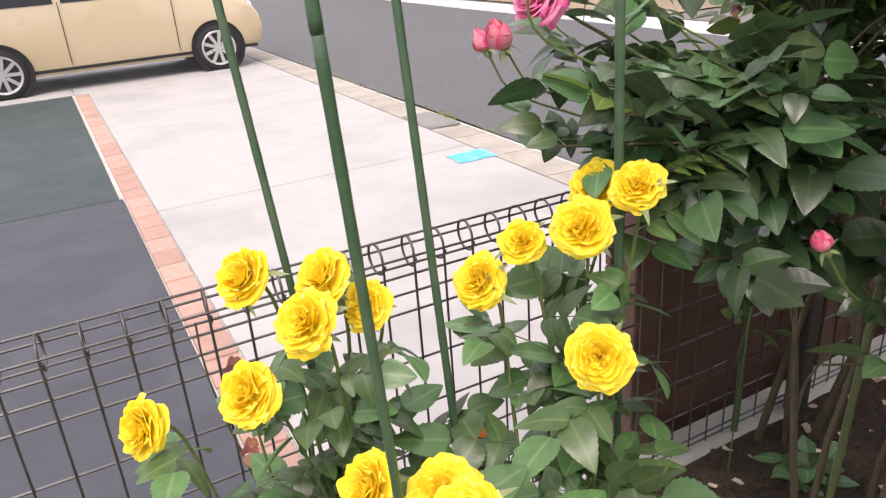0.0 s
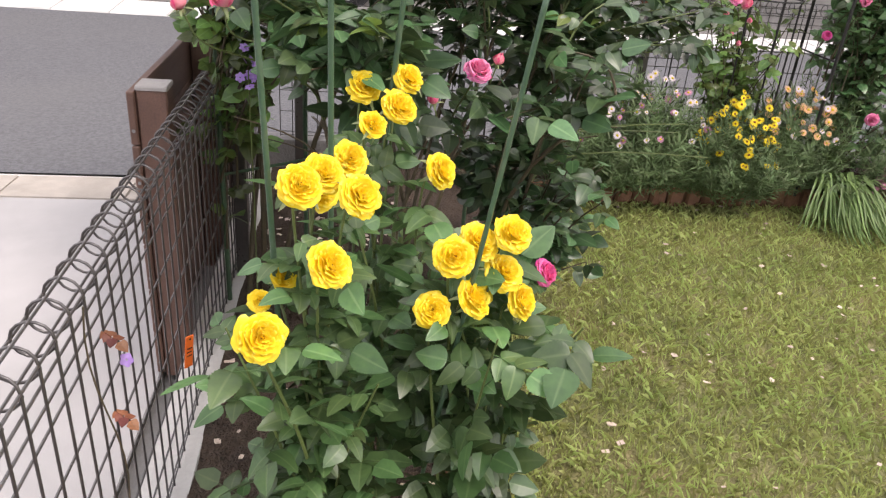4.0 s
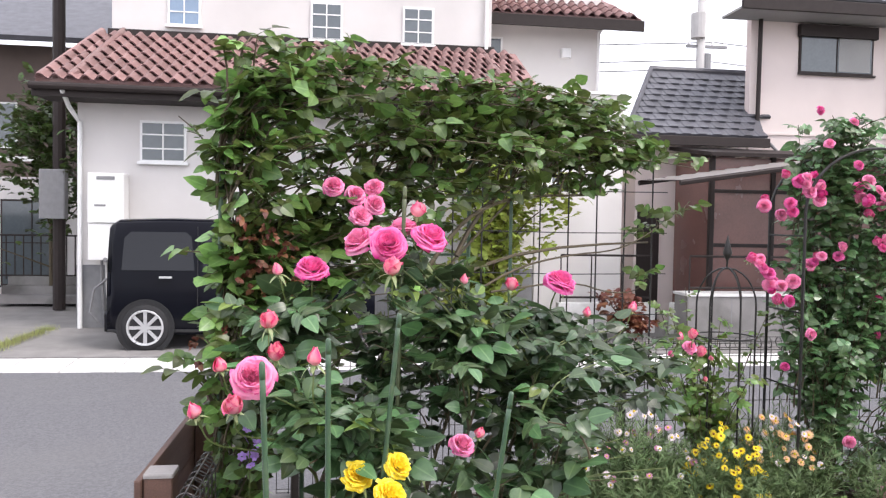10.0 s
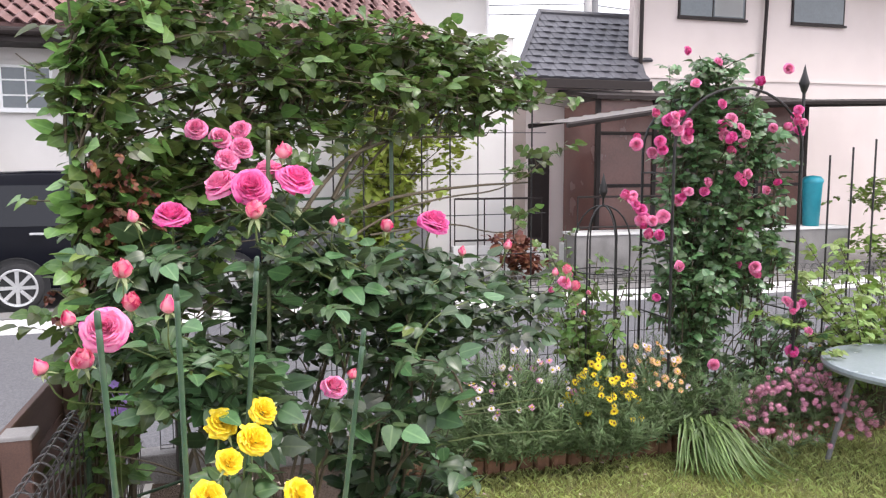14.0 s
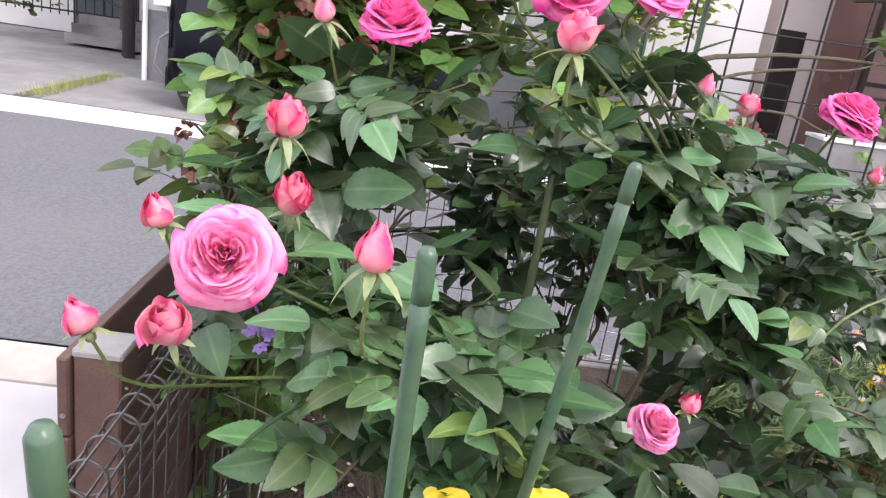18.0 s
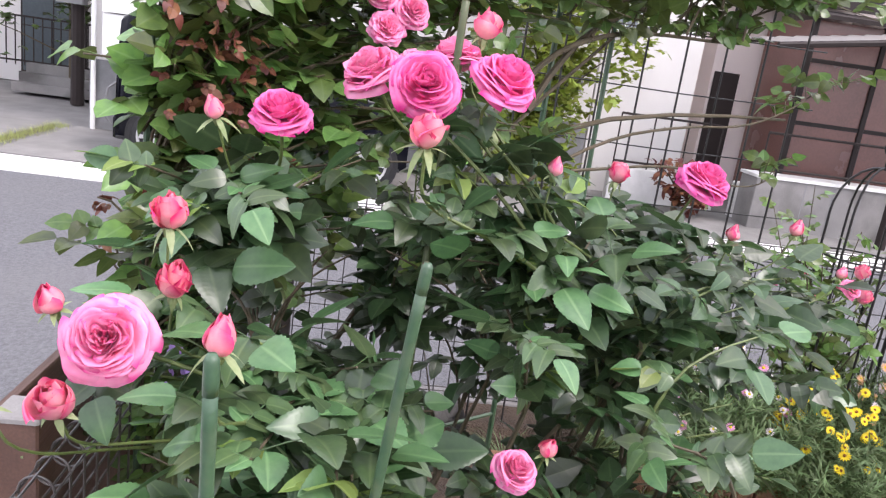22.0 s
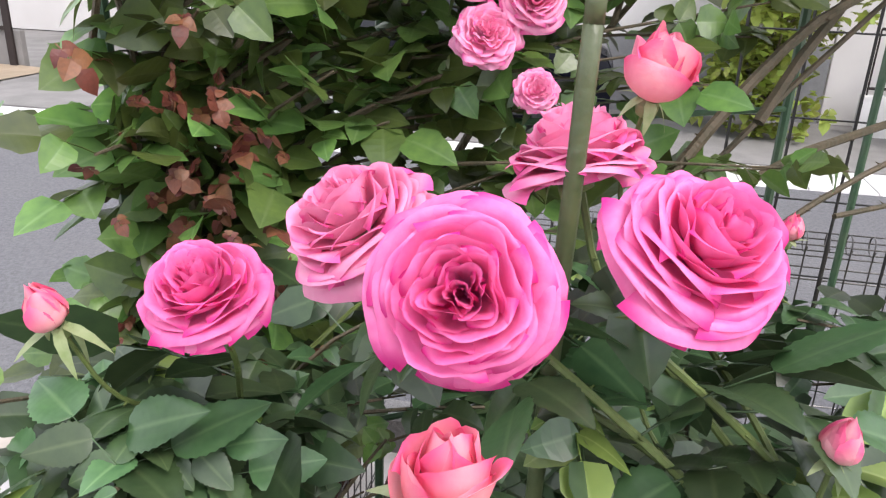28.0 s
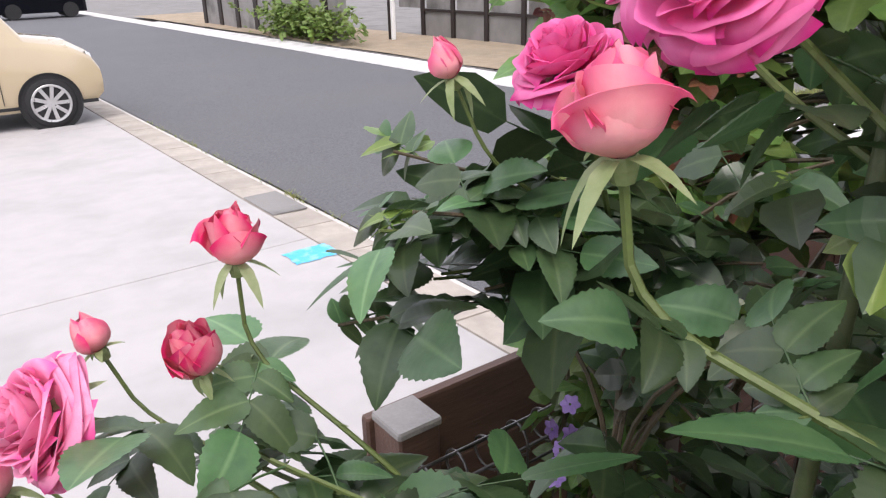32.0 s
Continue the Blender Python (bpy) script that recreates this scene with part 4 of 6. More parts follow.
def car(name, label, at, turn, paint, prof, half, r, axles, spokes, glass_spans):
    """A car whose length runs along local x, front at +x. prof: (x, sill, belt, roof) stations."""
    c = thing(name, label, "car", at)
    c.rotation_euler = (0, 0, radians(turn))
    rows = []
    for x, s, be, ro in prof:
        sec = [(half * 0.93, s), (half * 0.99, s + 0.12), (half, s + (be - s) * 0.6), (half * 0.97, be), (half * 0.90, be + (ro - be) * 0.55), (half * 0.82, ro - 0.05), (half * 0.68, ro), (half * 0.3, ro + 0.012)]
        rows.append([(x, -y, z) for y, z in sec] + [(x, y, z) for y, z in reversed(sec)])
    b = Build().grid(rows)
    n = len(rows[0])
    b.add(rows[0], [tuple(range(n))]), b.add(rows[-1], [tuple(range(n - 1, -1, -1))])
    body = part("body", b, paint, c)
    body.data.shade_smooth()
    for x0, x1, z0, z1 in glass_spans:
        for sgn in (-1, 1):
            ya, yb = half * 0.965 + 0.006, half * 0.855 + 0.012
            pts = [(x0, z0), (x1, z0), (x1 - 0.05, z1 - 0.06), (x1 - 0.12, z1), (x0 + 0.1, z1), (x0 + 0.02, z1 - 0.08)]
            v = [(x, sgn * (ya + (yb - ya) * (z - z0) / (z1 - z0)), z) for x, z in pts]
            part("side_window", Build().add(v, [tuple(range(6)) if sgn < 0 else tuple(range(5, -1, -1))]), M_CARGLASS, body)
    for x in axles:
        for sgn in (-1, 1):
            # the flank is uncut: a filled dark disc stands for the well's shade
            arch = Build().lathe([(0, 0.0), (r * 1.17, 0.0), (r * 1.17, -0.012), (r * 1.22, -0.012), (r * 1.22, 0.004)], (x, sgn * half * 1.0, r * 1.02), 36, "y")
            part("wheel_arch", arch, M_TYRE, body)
            wheel(c, x, sgn * (half - 0.055), r, -0.075 * sgn, spokes, "silver alloy rim")
    part("sill_trim", Build().box(prof[1][0], -half * 0.985, prof[1][1] - 0.015, prof[-2][0], half * 0.985, prof[1][1] + 0.02, 0.01), M_TYRE, body)
    return c, body


black, body = car("black_van", "glossy black tall kei wagon parked before the cream house", (9.55, 2.03, -0.06), 90, M_CARBLACK,
                  [(-1.66, 0.38, 1.0, 1.46), (-1.69, 0.25, 1.0, 1.61), (-1.60, 0.22, 1.0, 1.67), (-1.0, 0.2, 1.0, 1.69), (0.3, 0.2, 0.98, 1.68), (0.85, 0.2, 0.97, 1.58), (1.25, 0.2, 0.95, 1.12), (1.62, 0.24, 0.85, 0.95), (1.70, 0.3, 0.7, 0.8)],
                  0.735, 0.295, (-1.22, 1.24), 8, ((-1.52, -0.62, 1.03, 1.52), (-0.52, 0.72, 1.03, 1.52)))
black.rotation_euler = (0, 0, radians(-90))
for x in (-1.05, 0.15):
    part("door_handle", Build().box(x, -0.775, 0.93, x + 0.16, -0.74, 0.955, 0.006).box(x, 0.74, 0.93, x + 0.16, 0.775, 0.955, 0.006), M_RIM, body, "chrome door handle")
for sgn in (-1, 1):
    part("tail_lamp", Build().box(-1.71, sgn * 0.60 - 0.06, 0.62, -1.63, sgn * 0.60 + 0.085, 0.82, 0.02), M_LAMP, body)
    part("door_gap", Build().box(-0.58, sgn * 0.742 - 0.003, 0.3, -0.572, sgn * 0.742 + 0.003, 1.6), M_TYRE, body)
part("rear_window", Build().add([(-1.70, -0.55, 1.08), (-1.70, 0.55, 1.08), (-1.665, 0.52, 1.55), (-1.665, -0.52, 1.55)], [(0, 1, 2, 3)]), M_CARGLASS, body)
part("bumper", Build().box(-1.74, -0.7, 0.24, -1.62, 0.7, 0.5, 0.04), M_CARBLACK, body)

beige, body = car("beige_van", "beige compact wagon parked on the pale driveway", (0.88, 10.62, -0.1), 0, M_CARBEIGE,
                  [(-1.66, 0.38, 0.95, 1.45), (-1.69, 0.25, 0.95, 1.58), (-1.5, 0.2, 0.95, 1.63), (0.3, 0.2, 0.93, 1.63), (0.75, 0.2, 0.92, 1.5), (1.12, 0.2, 0.88, 1.0), (1.55, 0.22, 0.8, 0.93), (1.76, 0.26, 0.7, 0.8), (1.84, 0.34, 0.55, 0.66)],
                  0.735, 0.275, (-1.2, 1.25), 9, ((-1.5, -0.5, 0.98, 1.48), (-0.42, 0.72, 0.98, 1.48)))
for sgn in (-1, 1):
    part("headlamp", Build().lathe([(0.0, 0.03), (0.08, 0.02), (0.1, -0.03)], (1.76, sgn * 0.56, 0.70), 16, "x"), M_LAMP, body)
    for x in (-0.46, 0.78):
        part("door_gap", Build().box(x - 0.004, sgn * 0.742 - 0.003, 0.3, x + 0.004, sgn * 0.742 + 0.003, 1.0), M_TYRE, body)

# the far end of the road
far_wall = tagged(part("garden_wall", Build().box(9.0, 15.5, -0.1, 9.2, 24, 1.3, 0.02), M_BLOCK), "stained concrete garden wall at the far roadside", "wall")
for k in range(7):
    part("gate_post", Build().box(8.98 - 0.02, 16 + k * 1.3, -0.1, 9.0, 16.25 + k * 1.3, 1.4, 0.01), M_TRIM, far_wall)
structure("dirt_verge", Build().grid(uneven(FAR_EDGE + 0.02, 11.0, 8.6, 30, -0.035, 8, 60, 0.02, 1.0)), M_DIRT, "bare tan dirt verge by the far kerb", "verge", True)
screen_wall = tagged(part("panel_wall", Build().box(11.0, 9.2, -0.1, 11.12, 15.2, 0.5, 0.01), M_DRIVE2), "low grey wall with dark posts and stained panels behind the verge", "wall")
for k in range(6):
    part("post", Build().box(10.94, 9.3 + 1.15 * k, -0.06, 11.0, 9.42 + 1.15 * k, 1.7, 0.01), M_TRIM, screen_wall)
    part("panel", Build().box(11.02, 9.44 + 1.15 * k, 0.56, 11.06, 10.43 + 1.15 * k, 1.7, 0.004), M_BLOCK, screen_wall)
part("rail", Build().box(10.96, 9.3, 0.5, 11.0, 15.2, 0.56, 0.006), M_TRIM, screen_wall)
gate = thing("roadside_post", "slim dark and white post standing on the verge", "post", (9.95, 14.9, -0.05))
part("shaft", Build().box(-0.05, -0.05, 0, 0.05, 0.05, 2.0, 0.008), M_TRIM, gate)
part("white_side", Build().box(-0.04, -0.13, 0, 0.04, -0.052, 2.0, 0.008), M_WHITE, gate)
parked = thing("far_car", "dark car parked at the far end of the road", "car", (6.0, 34, -0.1))
part("body", Build().box(-1.6, -0.75, 0.2, 1.6, 0.75, 0.85, 0.12).box(-0.9, -0.65, 0.85, 0.9, 0.65, 1.4, 0.15), M_CARBLACK, parked)
for x in (-1.0, 1.0):
    part("wheel", Build().lathe([(0, -0.78), (0.28, -0.78), (0.28, 0.78), (0, 0.78)], (x, 0, 0.28), 20, "y"), M_TYRE, parked)

# ---- plants: shared pieces ----
def leaflet(length, width, fold=0.25, droop=0.2, n=6, curl=0.0, fine=False):
    """A pointed, toothed leaflet along +y with a folded midrib, its face up. Returns points and faces."""
    v, f = [], []
    for i in range(n + 1):
        t = i / n
        w = width * (math.sin(math.pi * min(1, t ** 0.72)) ** 0.75) * (1 - 0.14 * t)
        if 0 < i < n:
            w *= 1.0 + (0.045 if i % 2 else -0.045)
        z = -droop * length * t * t
        y = length * t
        back = 0.05 * length * (w / width)
        if fine:
            h = w * 0.55
            v += [(-w, y - back, z + fold * w * 0.9 + curl * w * t), (-h, y - back * 0.4, z + fold * h * 1.35 + 0.05 * h * (i % 2)), (0, y, z), (h, y - back * 0.4, z + fold * h * 1.35 + 0.05 * h * (i % 2)), (w, y - back, z + fold * w * 0.9 - curl * w * t)]
        else:
            v += [(-w, y - back, z + fold * w + curl * w * t), (0, y, z), (w, y - back, z + fold * w - curl * w * t)]
    c = 5 if fine else 3
    for i in range(n):
        for k in range(c - 1):
            a = c * i + k
            f += [(a, a + 1, a + 1 + c, a + c)]
    return v, f


def ribbed(v, fine=False):
    return [(0.0, 0.45, 1.0, 0.45, 0.0)[i % 5] if fine else float(i % 3 == 1) for i in range(len(v))]


def compound(size, count=5, n=6, seed=0, fine=False, round_=0.0):
    """A rose leaf: leaflets in pairs along a drooping stalk, the end one largest."""
    r = random.Random(seed)
    b = Build()
    reach = size * 1.15
    stalk = [(0, reach * t, 0.1 * reach * math.sin(2.2 * t)) for t in (0, 0.33, 0.66, 1)]
    b.tube(stalk, [0.0012, 0.001, 0.0009, 0.0006], 4, False)
    places = [(1.0, 0, 1.0), (0.62, 58, 0.85), (0.62, -58, 0.85), (0.25, 66, 0.65), (0.25, -66, 0.65), (0.02, 70, 0.5), (0.02, -70, 0.5)][:count]
    for s, turn, k in places:
        v, f = leaflet(size * k * r.uniform(0.9, 1.1), size * k * (r.uniform(0.33, 0.40) + round_), r.uniform(0.06, 0.28), r.uniform(0.05, 0.4), n, r.uniform(-0.25, 0.25), fine)
        m = pose(0, reach * s, 0.1 * reach * math.sin(2.2 * s), r.uniform(-18, 10), r.uniform(-22, 22), turn)
        b.add([m @ Vector(p) for p in v], f, ribbed(v, fine))
    return b


def scatter(shapes, mats):
    """One Build with a copy of one of the shapes at each pose."""
    arrays = [(np.array(s.v), s.f, s.e) for s in shapes]
    out = Build()
    for k, m in mats:
        v, f, e = arrays[k % len(arrays)]
        a = np.array(m)
        out.add((v @ a[:3, :3].T + a[:3, 3]).tolist(), f, e)
    return out


def facing(p, way, up=(0, 0, 1), size=1.0, spin=0.0):
    """A pose at p whose +y runs along way and whose +z leans to up."""
    y = Vector(way).normalized()
    x = y.cross(Vector(up))
    x = x.normalized() if x.length > 1e-4 else y.orthogonal().normalized()
    z = x.cross(y)
    m = Matrix((x, y, z)).transposed().to_4x4()
    return Matrix.Translation(p) @ m @ pose(0, 0, 0, 0, spin, 0) @ Matrix.Diagonal((size, size, size, 1))


def upright(p, axis, size=1.0, spin=0.0):
    """A pose at p whose +z runs along axis."""
    q = Vector((0, 0, 1)).rotation_difference(Vector(axis).normalized()).to_matrix().to_4x4()
    return Matrix.Translation(p) @ q @ pose(0, 0, 0, 0, 0, spin) @ Matrix.Diagonal((size, size, size, 1))


def petal(rim, height, belly, low, roll, half, seed, frill, point, spiral, nu=9, nv=8, flush=0.0):
    """One petal of a bloom whose axis is +z: a curve from the base over the belly to its rim, the rim rolled outward, the sides more than the middle."""
    r = random.Random(seed)
    ph, fq, tw = r.uniform(0, 6), r.uniform(3.0, 6.0), r.uniform(-0.25, 0.25)
    dip, swing = r.uniform(0.13, 0.24), r.uniform(-0.10, 0.10)
    size = math.hypot(rim, height)
    rows, edge = [], []
    for j in range(nv + 1):
        t0 = 1 - (1 - j / nv) ** 1.5
        row = []
        for i in range(nu + 1):
            u = 2 * i / nu - 1
            t = t0 * (1 - dip * abs(u) ** 3.0)
            R = 2 * t * (1 - t) * belly + t * t * rim
            Z = 2 * t * (1 - t) * low * height + t * t * height
            Z += point * size * t0 ** 6 * max(0.0, 1 - (abs(u - tw) * 1.7) ** 1.6)
            over = max(0.0, (t0 - 0.62) / 0.38) ** 2
            bend = roll * over * (0.6 + 0.3 * abs(u - 0.4 * tw) ** 2.0)
            wave = frill * size * t0 ** 3 * math.sin(ph + u * fq) + 0.4 * frill * size * t0 ** 5 * math.sin(ph * 2 + u * fq * 2.3)
            ang = u * half * 1.12 * (0.42 + 0.58 * math.sin(math.pi * min(0.56, t0 * 0.56 + 0.05))) + swing * t0
            R = max(0.0005, R * (1 + spiral * u) + bend + wave)
            Z += 0.5 * wave - 0.95 * bend * over
            row.append((R * math.cos(ang), R * math.sin(ang), Z))
            edge.append(max(0.0, min(1.0, (t0 - flush) * 1.7 + (abs(u) - 0.7) * 1.2 * t0 if flush else (t0 - 0.86) * 6.5 + (abs(u) - 0.82) * 3.0 * t0)))
        rows.append(row)
    return Build().grid(rows, edge)


def bloom(kind, radius, seed, whole=True):
    """Petals of one rose bloom, from the heart outwards, as a list of Builds. kinds: full, cup, bud, opening."""
    r = random.Random(seed)
    # petals in the ring, radius and height of its rim, radius and share of height of its belly, roll of the rim, half width in radians
    if kind == "full":       # large cupped bloom with many rolled petals
        rings = [(3, 0.03, 0.60, 0.07, 0.5, 0.03, 1.6), (4, 0.08, 0.61, 0.12, 0.45, 0.05, 1.2), (5, 0.14, 0.62, 0.19, 0.42, 0.06, 1.0), (5, 0.21, 0.63, 0.27, 0.4, 0.07, 0.95), (5, 0.28, 0.62, 0.35, 0.36, 0.09, 0.9), (5, 0.36, 0.60, 0.43, 0.3, 0.11, 0.86),
                 (5, 0.45, 0.55, 0.51, 0.25, 0.13, 0.84), (5, 0.54, 0.48, 0.59, 0.2, 0.15, 0.82), (5, 0.61, 0.40, 0.65, 0.12, 0.16, 0.82), (5, 0.67, 0.30, 0.70, 0.05, 0.17, 0.80), (5, 0.72, 0.20, 0.74, -0.1, 0.17, 0.82), (5, 0.76, 0.09, 0.77, -0.5, 0.16, 0.80), (4, 0.76, -0.02, 0.74, -4.0, 0.14, 0.85)]
        frill, point, nu, nv = 0.030, (0.01, 0.06), 15, 10
    elif kind == "cup":      # small rounded bloom, frilled
        rings = [(4, 0.05, 0.43, 0.09, 0.45, 0.04, 1.0), (6, 0.13, 0.47, 0.17, 0.4, 0.06, 0.8), (7, 0.23, 0.50, 0.27, 0.35, 0.07, 0.72), (7, 0.34, 0.52, 0.38, 0.3, 0.08, 0.7), (7, 0.46, 0.50, 0.48, 0.25, 0.09, 0.68),
                 (7, 0.58, 0.45, 0.58, 0.2, 0.10, 0.66), (7, 0.70, 0.36, 0.66, 0.15, 0.10, 0.64), (7, 0.80, 0.24, 0.72, 0.1, 0.10, 0.62), (7, 0.88, 0.10, 0.74, -0.2, 0.09, 0.62), (6, 0.90, -0.06, 0.68, -1.5, 0.08, 0.64)]
        frill, point, nu, nv = 0.062, (-0.03, 0.02), 11, 7
    elif kind == "opening":  # half-open bud, tall, with flared outer petals
        rings = [(3, 0.06, 1.36, 0.50, 0.42, 0.03, 1.6), (3, 0.16, 1.38, 0.64, 0.38, 0.08, 1.5), (4, 0.30, 1.34, 0.76, 0.32, 0.15, 1.2), (3, 0.46, 1.22, 0.86, 0.28, 0.24, 1.15), (2, 0.50, 1.05, 0.94, 0.25, 0.14, 1.05)]
        frill, point, nu, nv = 0.026, (0.0, 0.06), 13, 10
    else:                    # closed bud
        rings = [(3, 0.04, 1.26, 0.55, 0.35, 0.0, 1.6), (3, 0.10, 1.22, 0.78, 0.32, 0.02, 1.5), (3, 0.17, 1.12, 0.95, 0.26, 0.05, 1.4)]
        frill, point, nu, nv = 0.006, (0.0, 0.05), 7, 8
    out = []
    turn = r.choice((-1, 1))
    f1, f2 = r.uniform(0, 6), r.uniform(0, 6)
    for k, (n, rim, height, belly, low, roll, half) in enumerate(rings):
        for i in range(n):
            ang = 2 * math.pi * (i + 0.39 * k + r.uniform(-0.16, 0.16)) / n
            # the heart's petals are pushed into folds
            fold = (max(0.0, 0.22 - 0.38 * rim), f1, f2) if kind in ("full", "cup") and rim < 0.55 else None
            p = petal(radius * rim * r.uniform(0.92, 1.08), radius * height * r.uniform(0.92, 1.07), radius * belly * r.uniform(0.95, 1.05), low, radius * roll * r.uniform(0.5, 1.5), half * r.uniform(0.85, 1.15),
                      seed * 97 + k * 13 + i, frill * r.uniform(0.4, 1.5), r.uniform(*point), turn * r.uniform(0.05, 0.13) * (1.0 - 0.7 * min(1.0, rim)), nu, nv, 0.0 if kind in ("full", "cup") else 0.34)
            m = pose(0, 0, radius * (r.uniform(-0.04, 0.04) - 0.012 * k), r.uniform(-7, 7), r.uniform(-7, 7), math.degrees(ang))
            q = [m @ Vector(o) for o in p.v]
            if fold:
                amt, a1, a2 = fold
                for o in q:
                    a = math.atan2(o.y, o.x)
                    g = 1 + amt * math.sin(3 * a + a1 + 2.0 * o.z / radius) + 0.45 * amt * math.sin(5 * a + a2)
                    o.x *= g
                    o.y *= g
            p.v = [tuple(o) for o in q]
            out.append(p)
    return out


def merged(builds):
    out = Build()
    for b in builds:
        out.add(b.v, b.f, b.e)
    return out


def calyx(radius, seed, spread=72):
    r = random.Random(seed)
    b = Build().lathe([(0.0, -0.42 * radius), (0.16 * radius, -0.36 * radius), (0.22 * radius, -0.15 * radius), (0.2 * radius, 0.02 * radius)], n=8)
    for k in range(5):
        v, f = leaflet(radius * r.uniform(0.9, 1.25) * (0.6 if radius > 0.04 else 1.0), radius * (0.13 if radius > 0.04 else 0.16), 0.25, r.uniform(0.2, 0.8), 8, r.uniform(-0.4, 0.4))
        m = pose(0, 0, 0, 0, 0, 72 * k + r.uniform(-14, 14)) @ pose(0, 0.15 * radius, 0, r.uniform(20, 60) - spread * r.uniform(0.5, 1.2), 0, 0)
        b.add([m @ Vector(p) for p in v], f)
    return b


SINGLE = {}


def set_bloom(bush, kind, p, axis, radius, mat, seed, split=False, name="bloom"):
    """A bloom under a bush: calyx and petals; split ones keep every petal as a piece of its own."""
    key = (kind, mat.name, seed if split else seed % 4)
    if split:
        petals = bloom(kind, radius, seed)
        m = upright(Vector(p) - Vector(axis).normalized() * radius * (0.22 if kind in ("full", "cup") else 0.5), axis, 1.0, seed * 37)
        head = part(name, calyx(radius, seed), M_SEPAL, bush, "", m)
        for q in petals:
            part("petal", q, mat, head, smooth=True)
        return head
    if key not in SINGLE:
        me = merged(bloom(kind, 0.05, seed % 4 + 11)).mesh("petals", True)
        me.materials.append(mat)
        cx = calyx(0.05, seed, 45 if kind == "bud" else 72).mesh("calyx")
        cx.materials.append(M_SEPAL)
        SINGLE[key] = (me, cx)
    me, cx = SINGLE[key]
    m = upright(Vector(p) - Vector(axis).normalized() * radius * (0.22 if kind in ("full", "cup") else 0.5), axis, radius / 0.05, seed * 71)
    head = part(name, me, None, bush, "", m)
    part("calyx", cx, None, head)
    return head


def eased(pts, rs):
    """The same stem with its bends rounded."""
    for _ in range(2):
        a, b = [pts[0]], [rs[0]]
        for i in range(len(pts) - 1):
            a += [pts[i].lerp(pts[i + 1], 0.25), pts[i].lerp(pts[i + 1], 0.75)]
            b += [rs[i] * 0.75 + rs[i + 1] * 0.25, rs[i] * 0.25 + rs[i + 1] * 0.75]
        pts, rs = a + [pts[-1]], b + [rs[-1]]
    return pts, rs


def cane(p, q, bow, r0, r1, seed, n=7):
    """Points and radii of a stem that bows upward from p to q."""
    r = random.Random(seed)
    p, q = Vector(p), Vector(q)
    pts = []
    side = Vector((r.uniform(-1, 1), r.uniform(-1, 1), 0)) * 0.06 * (q - p).length
    for i in range(n):
        t = i / (n - 1)
        o = p.lerp(q, t)
        o += side * math.sin(math.pi * t) + Vector((0, 0, bow * math.sin(math.pi * t)))
        # the foot rises steeply, the tip leans out
        pts.append(Vector((o.x - (q.x - p.x) * 0.22 * math.sin(math.pi * t), o.y - (q.y - p.y) * 0.22 * math.sin(math.pi * t), o.z)))
    return pts, [r0 + (r1 - r0) * i / (n - 1) for i in range(n)]


ROSE_FINE = [compound(s, c, 22, k, True) for k, (s, c) in enumerate(((0.072, 5), (0.064, 5), (0.080, 5), (0.058, 7), (0.075, 3), (0.056, 5)))]
ROSE_LEAVES = [compound(s, c, 6, k) for k, (s, c) in enumerate(((0.072, 5), (0.064, 5), (0.080, 5), (0.058, 7), (0.075, 3), (0.056, 5)))]
CLIMB_LEAVES = [compound(s, c, 7, 40 + k, round_=0.09) for k, (s, c) in enumerate(((0.056, 5), (0.050, 7), (0.060, 5), (0.046, 5), (0.064, 3)))]
SMALL_LEAVES = [compound(s, c, 5, 20 + k, round_=0.1) for k, (s, c) in enumerate(((0.042, 5), (0.036, 7), (0.045, 5), (0.034, 5)))]


def along(pts, lo, hi, step, r, droop=0.3):
    """Places and ways for leaves along a stem, between the shares lo and hi of its length."""
    out = []
    total = sum((pts[i + 1] - pts[i]).length for i in range(len(pts) - 1))
    s, turn = lo * total + r.uniform(0, step), r.uniform(0, 6.28)
    while s < hi * total:
        d = s
        for i in range(len(pts) - 1):
            seg = (pts[i + 1] - pts[i]).length
            if d <= seg or i == len(pts) - 2:
                o = pts[i].lerp(pts[i + 1], min(1, d / max(seg, 1e-6)))
                break
            d -= seg
        turn += 2.4 + r.uniform(-0.4, 0.4)
        out.append((o, Vector((math.cos(turn), math.sin(turn), r.uniform(-droop, 0.55)))))
        s += step * r.uniform(0.75, 1.3)
    return out


def bush_leaves(bush, spots, shapes, mat, near, seed, fresh=None, size=(0.8, 1.25)):
    """Leaves at the spots: those for which near() holds become pieces of their own, the rest one foliage mesh."""
    r = random.Random(seed)
    meshes = []
    for s in (ROSE_FINE if shapes is ROSE_LEAVES else shapes):
        me = s.mesh("leaf", True)
        me.materials.append(mat)
        meshes.append(me)
    pool, made = [], 0
    for o, way in spots:
        wild = 0.4 if shapes is ROSE_LEAVES else 0.9
        m = facing(o, way, (r.uniform(-wild, 0.3), r.uniform(-wild, wild), 1), r.uniform(*size), r.uniform(-40, 40))
        k = r.randrange(len(shapes))
        if made < 260 and near(o):
            part("leaf", meshes[k], None, bush, "", m)
            made += 1
        else:
            pool.append((k, m))
    if pool:
        tagged(part("foliage", scatter(shapes, pool), mat, bush), kind="stuff")
    return made, len(pool)


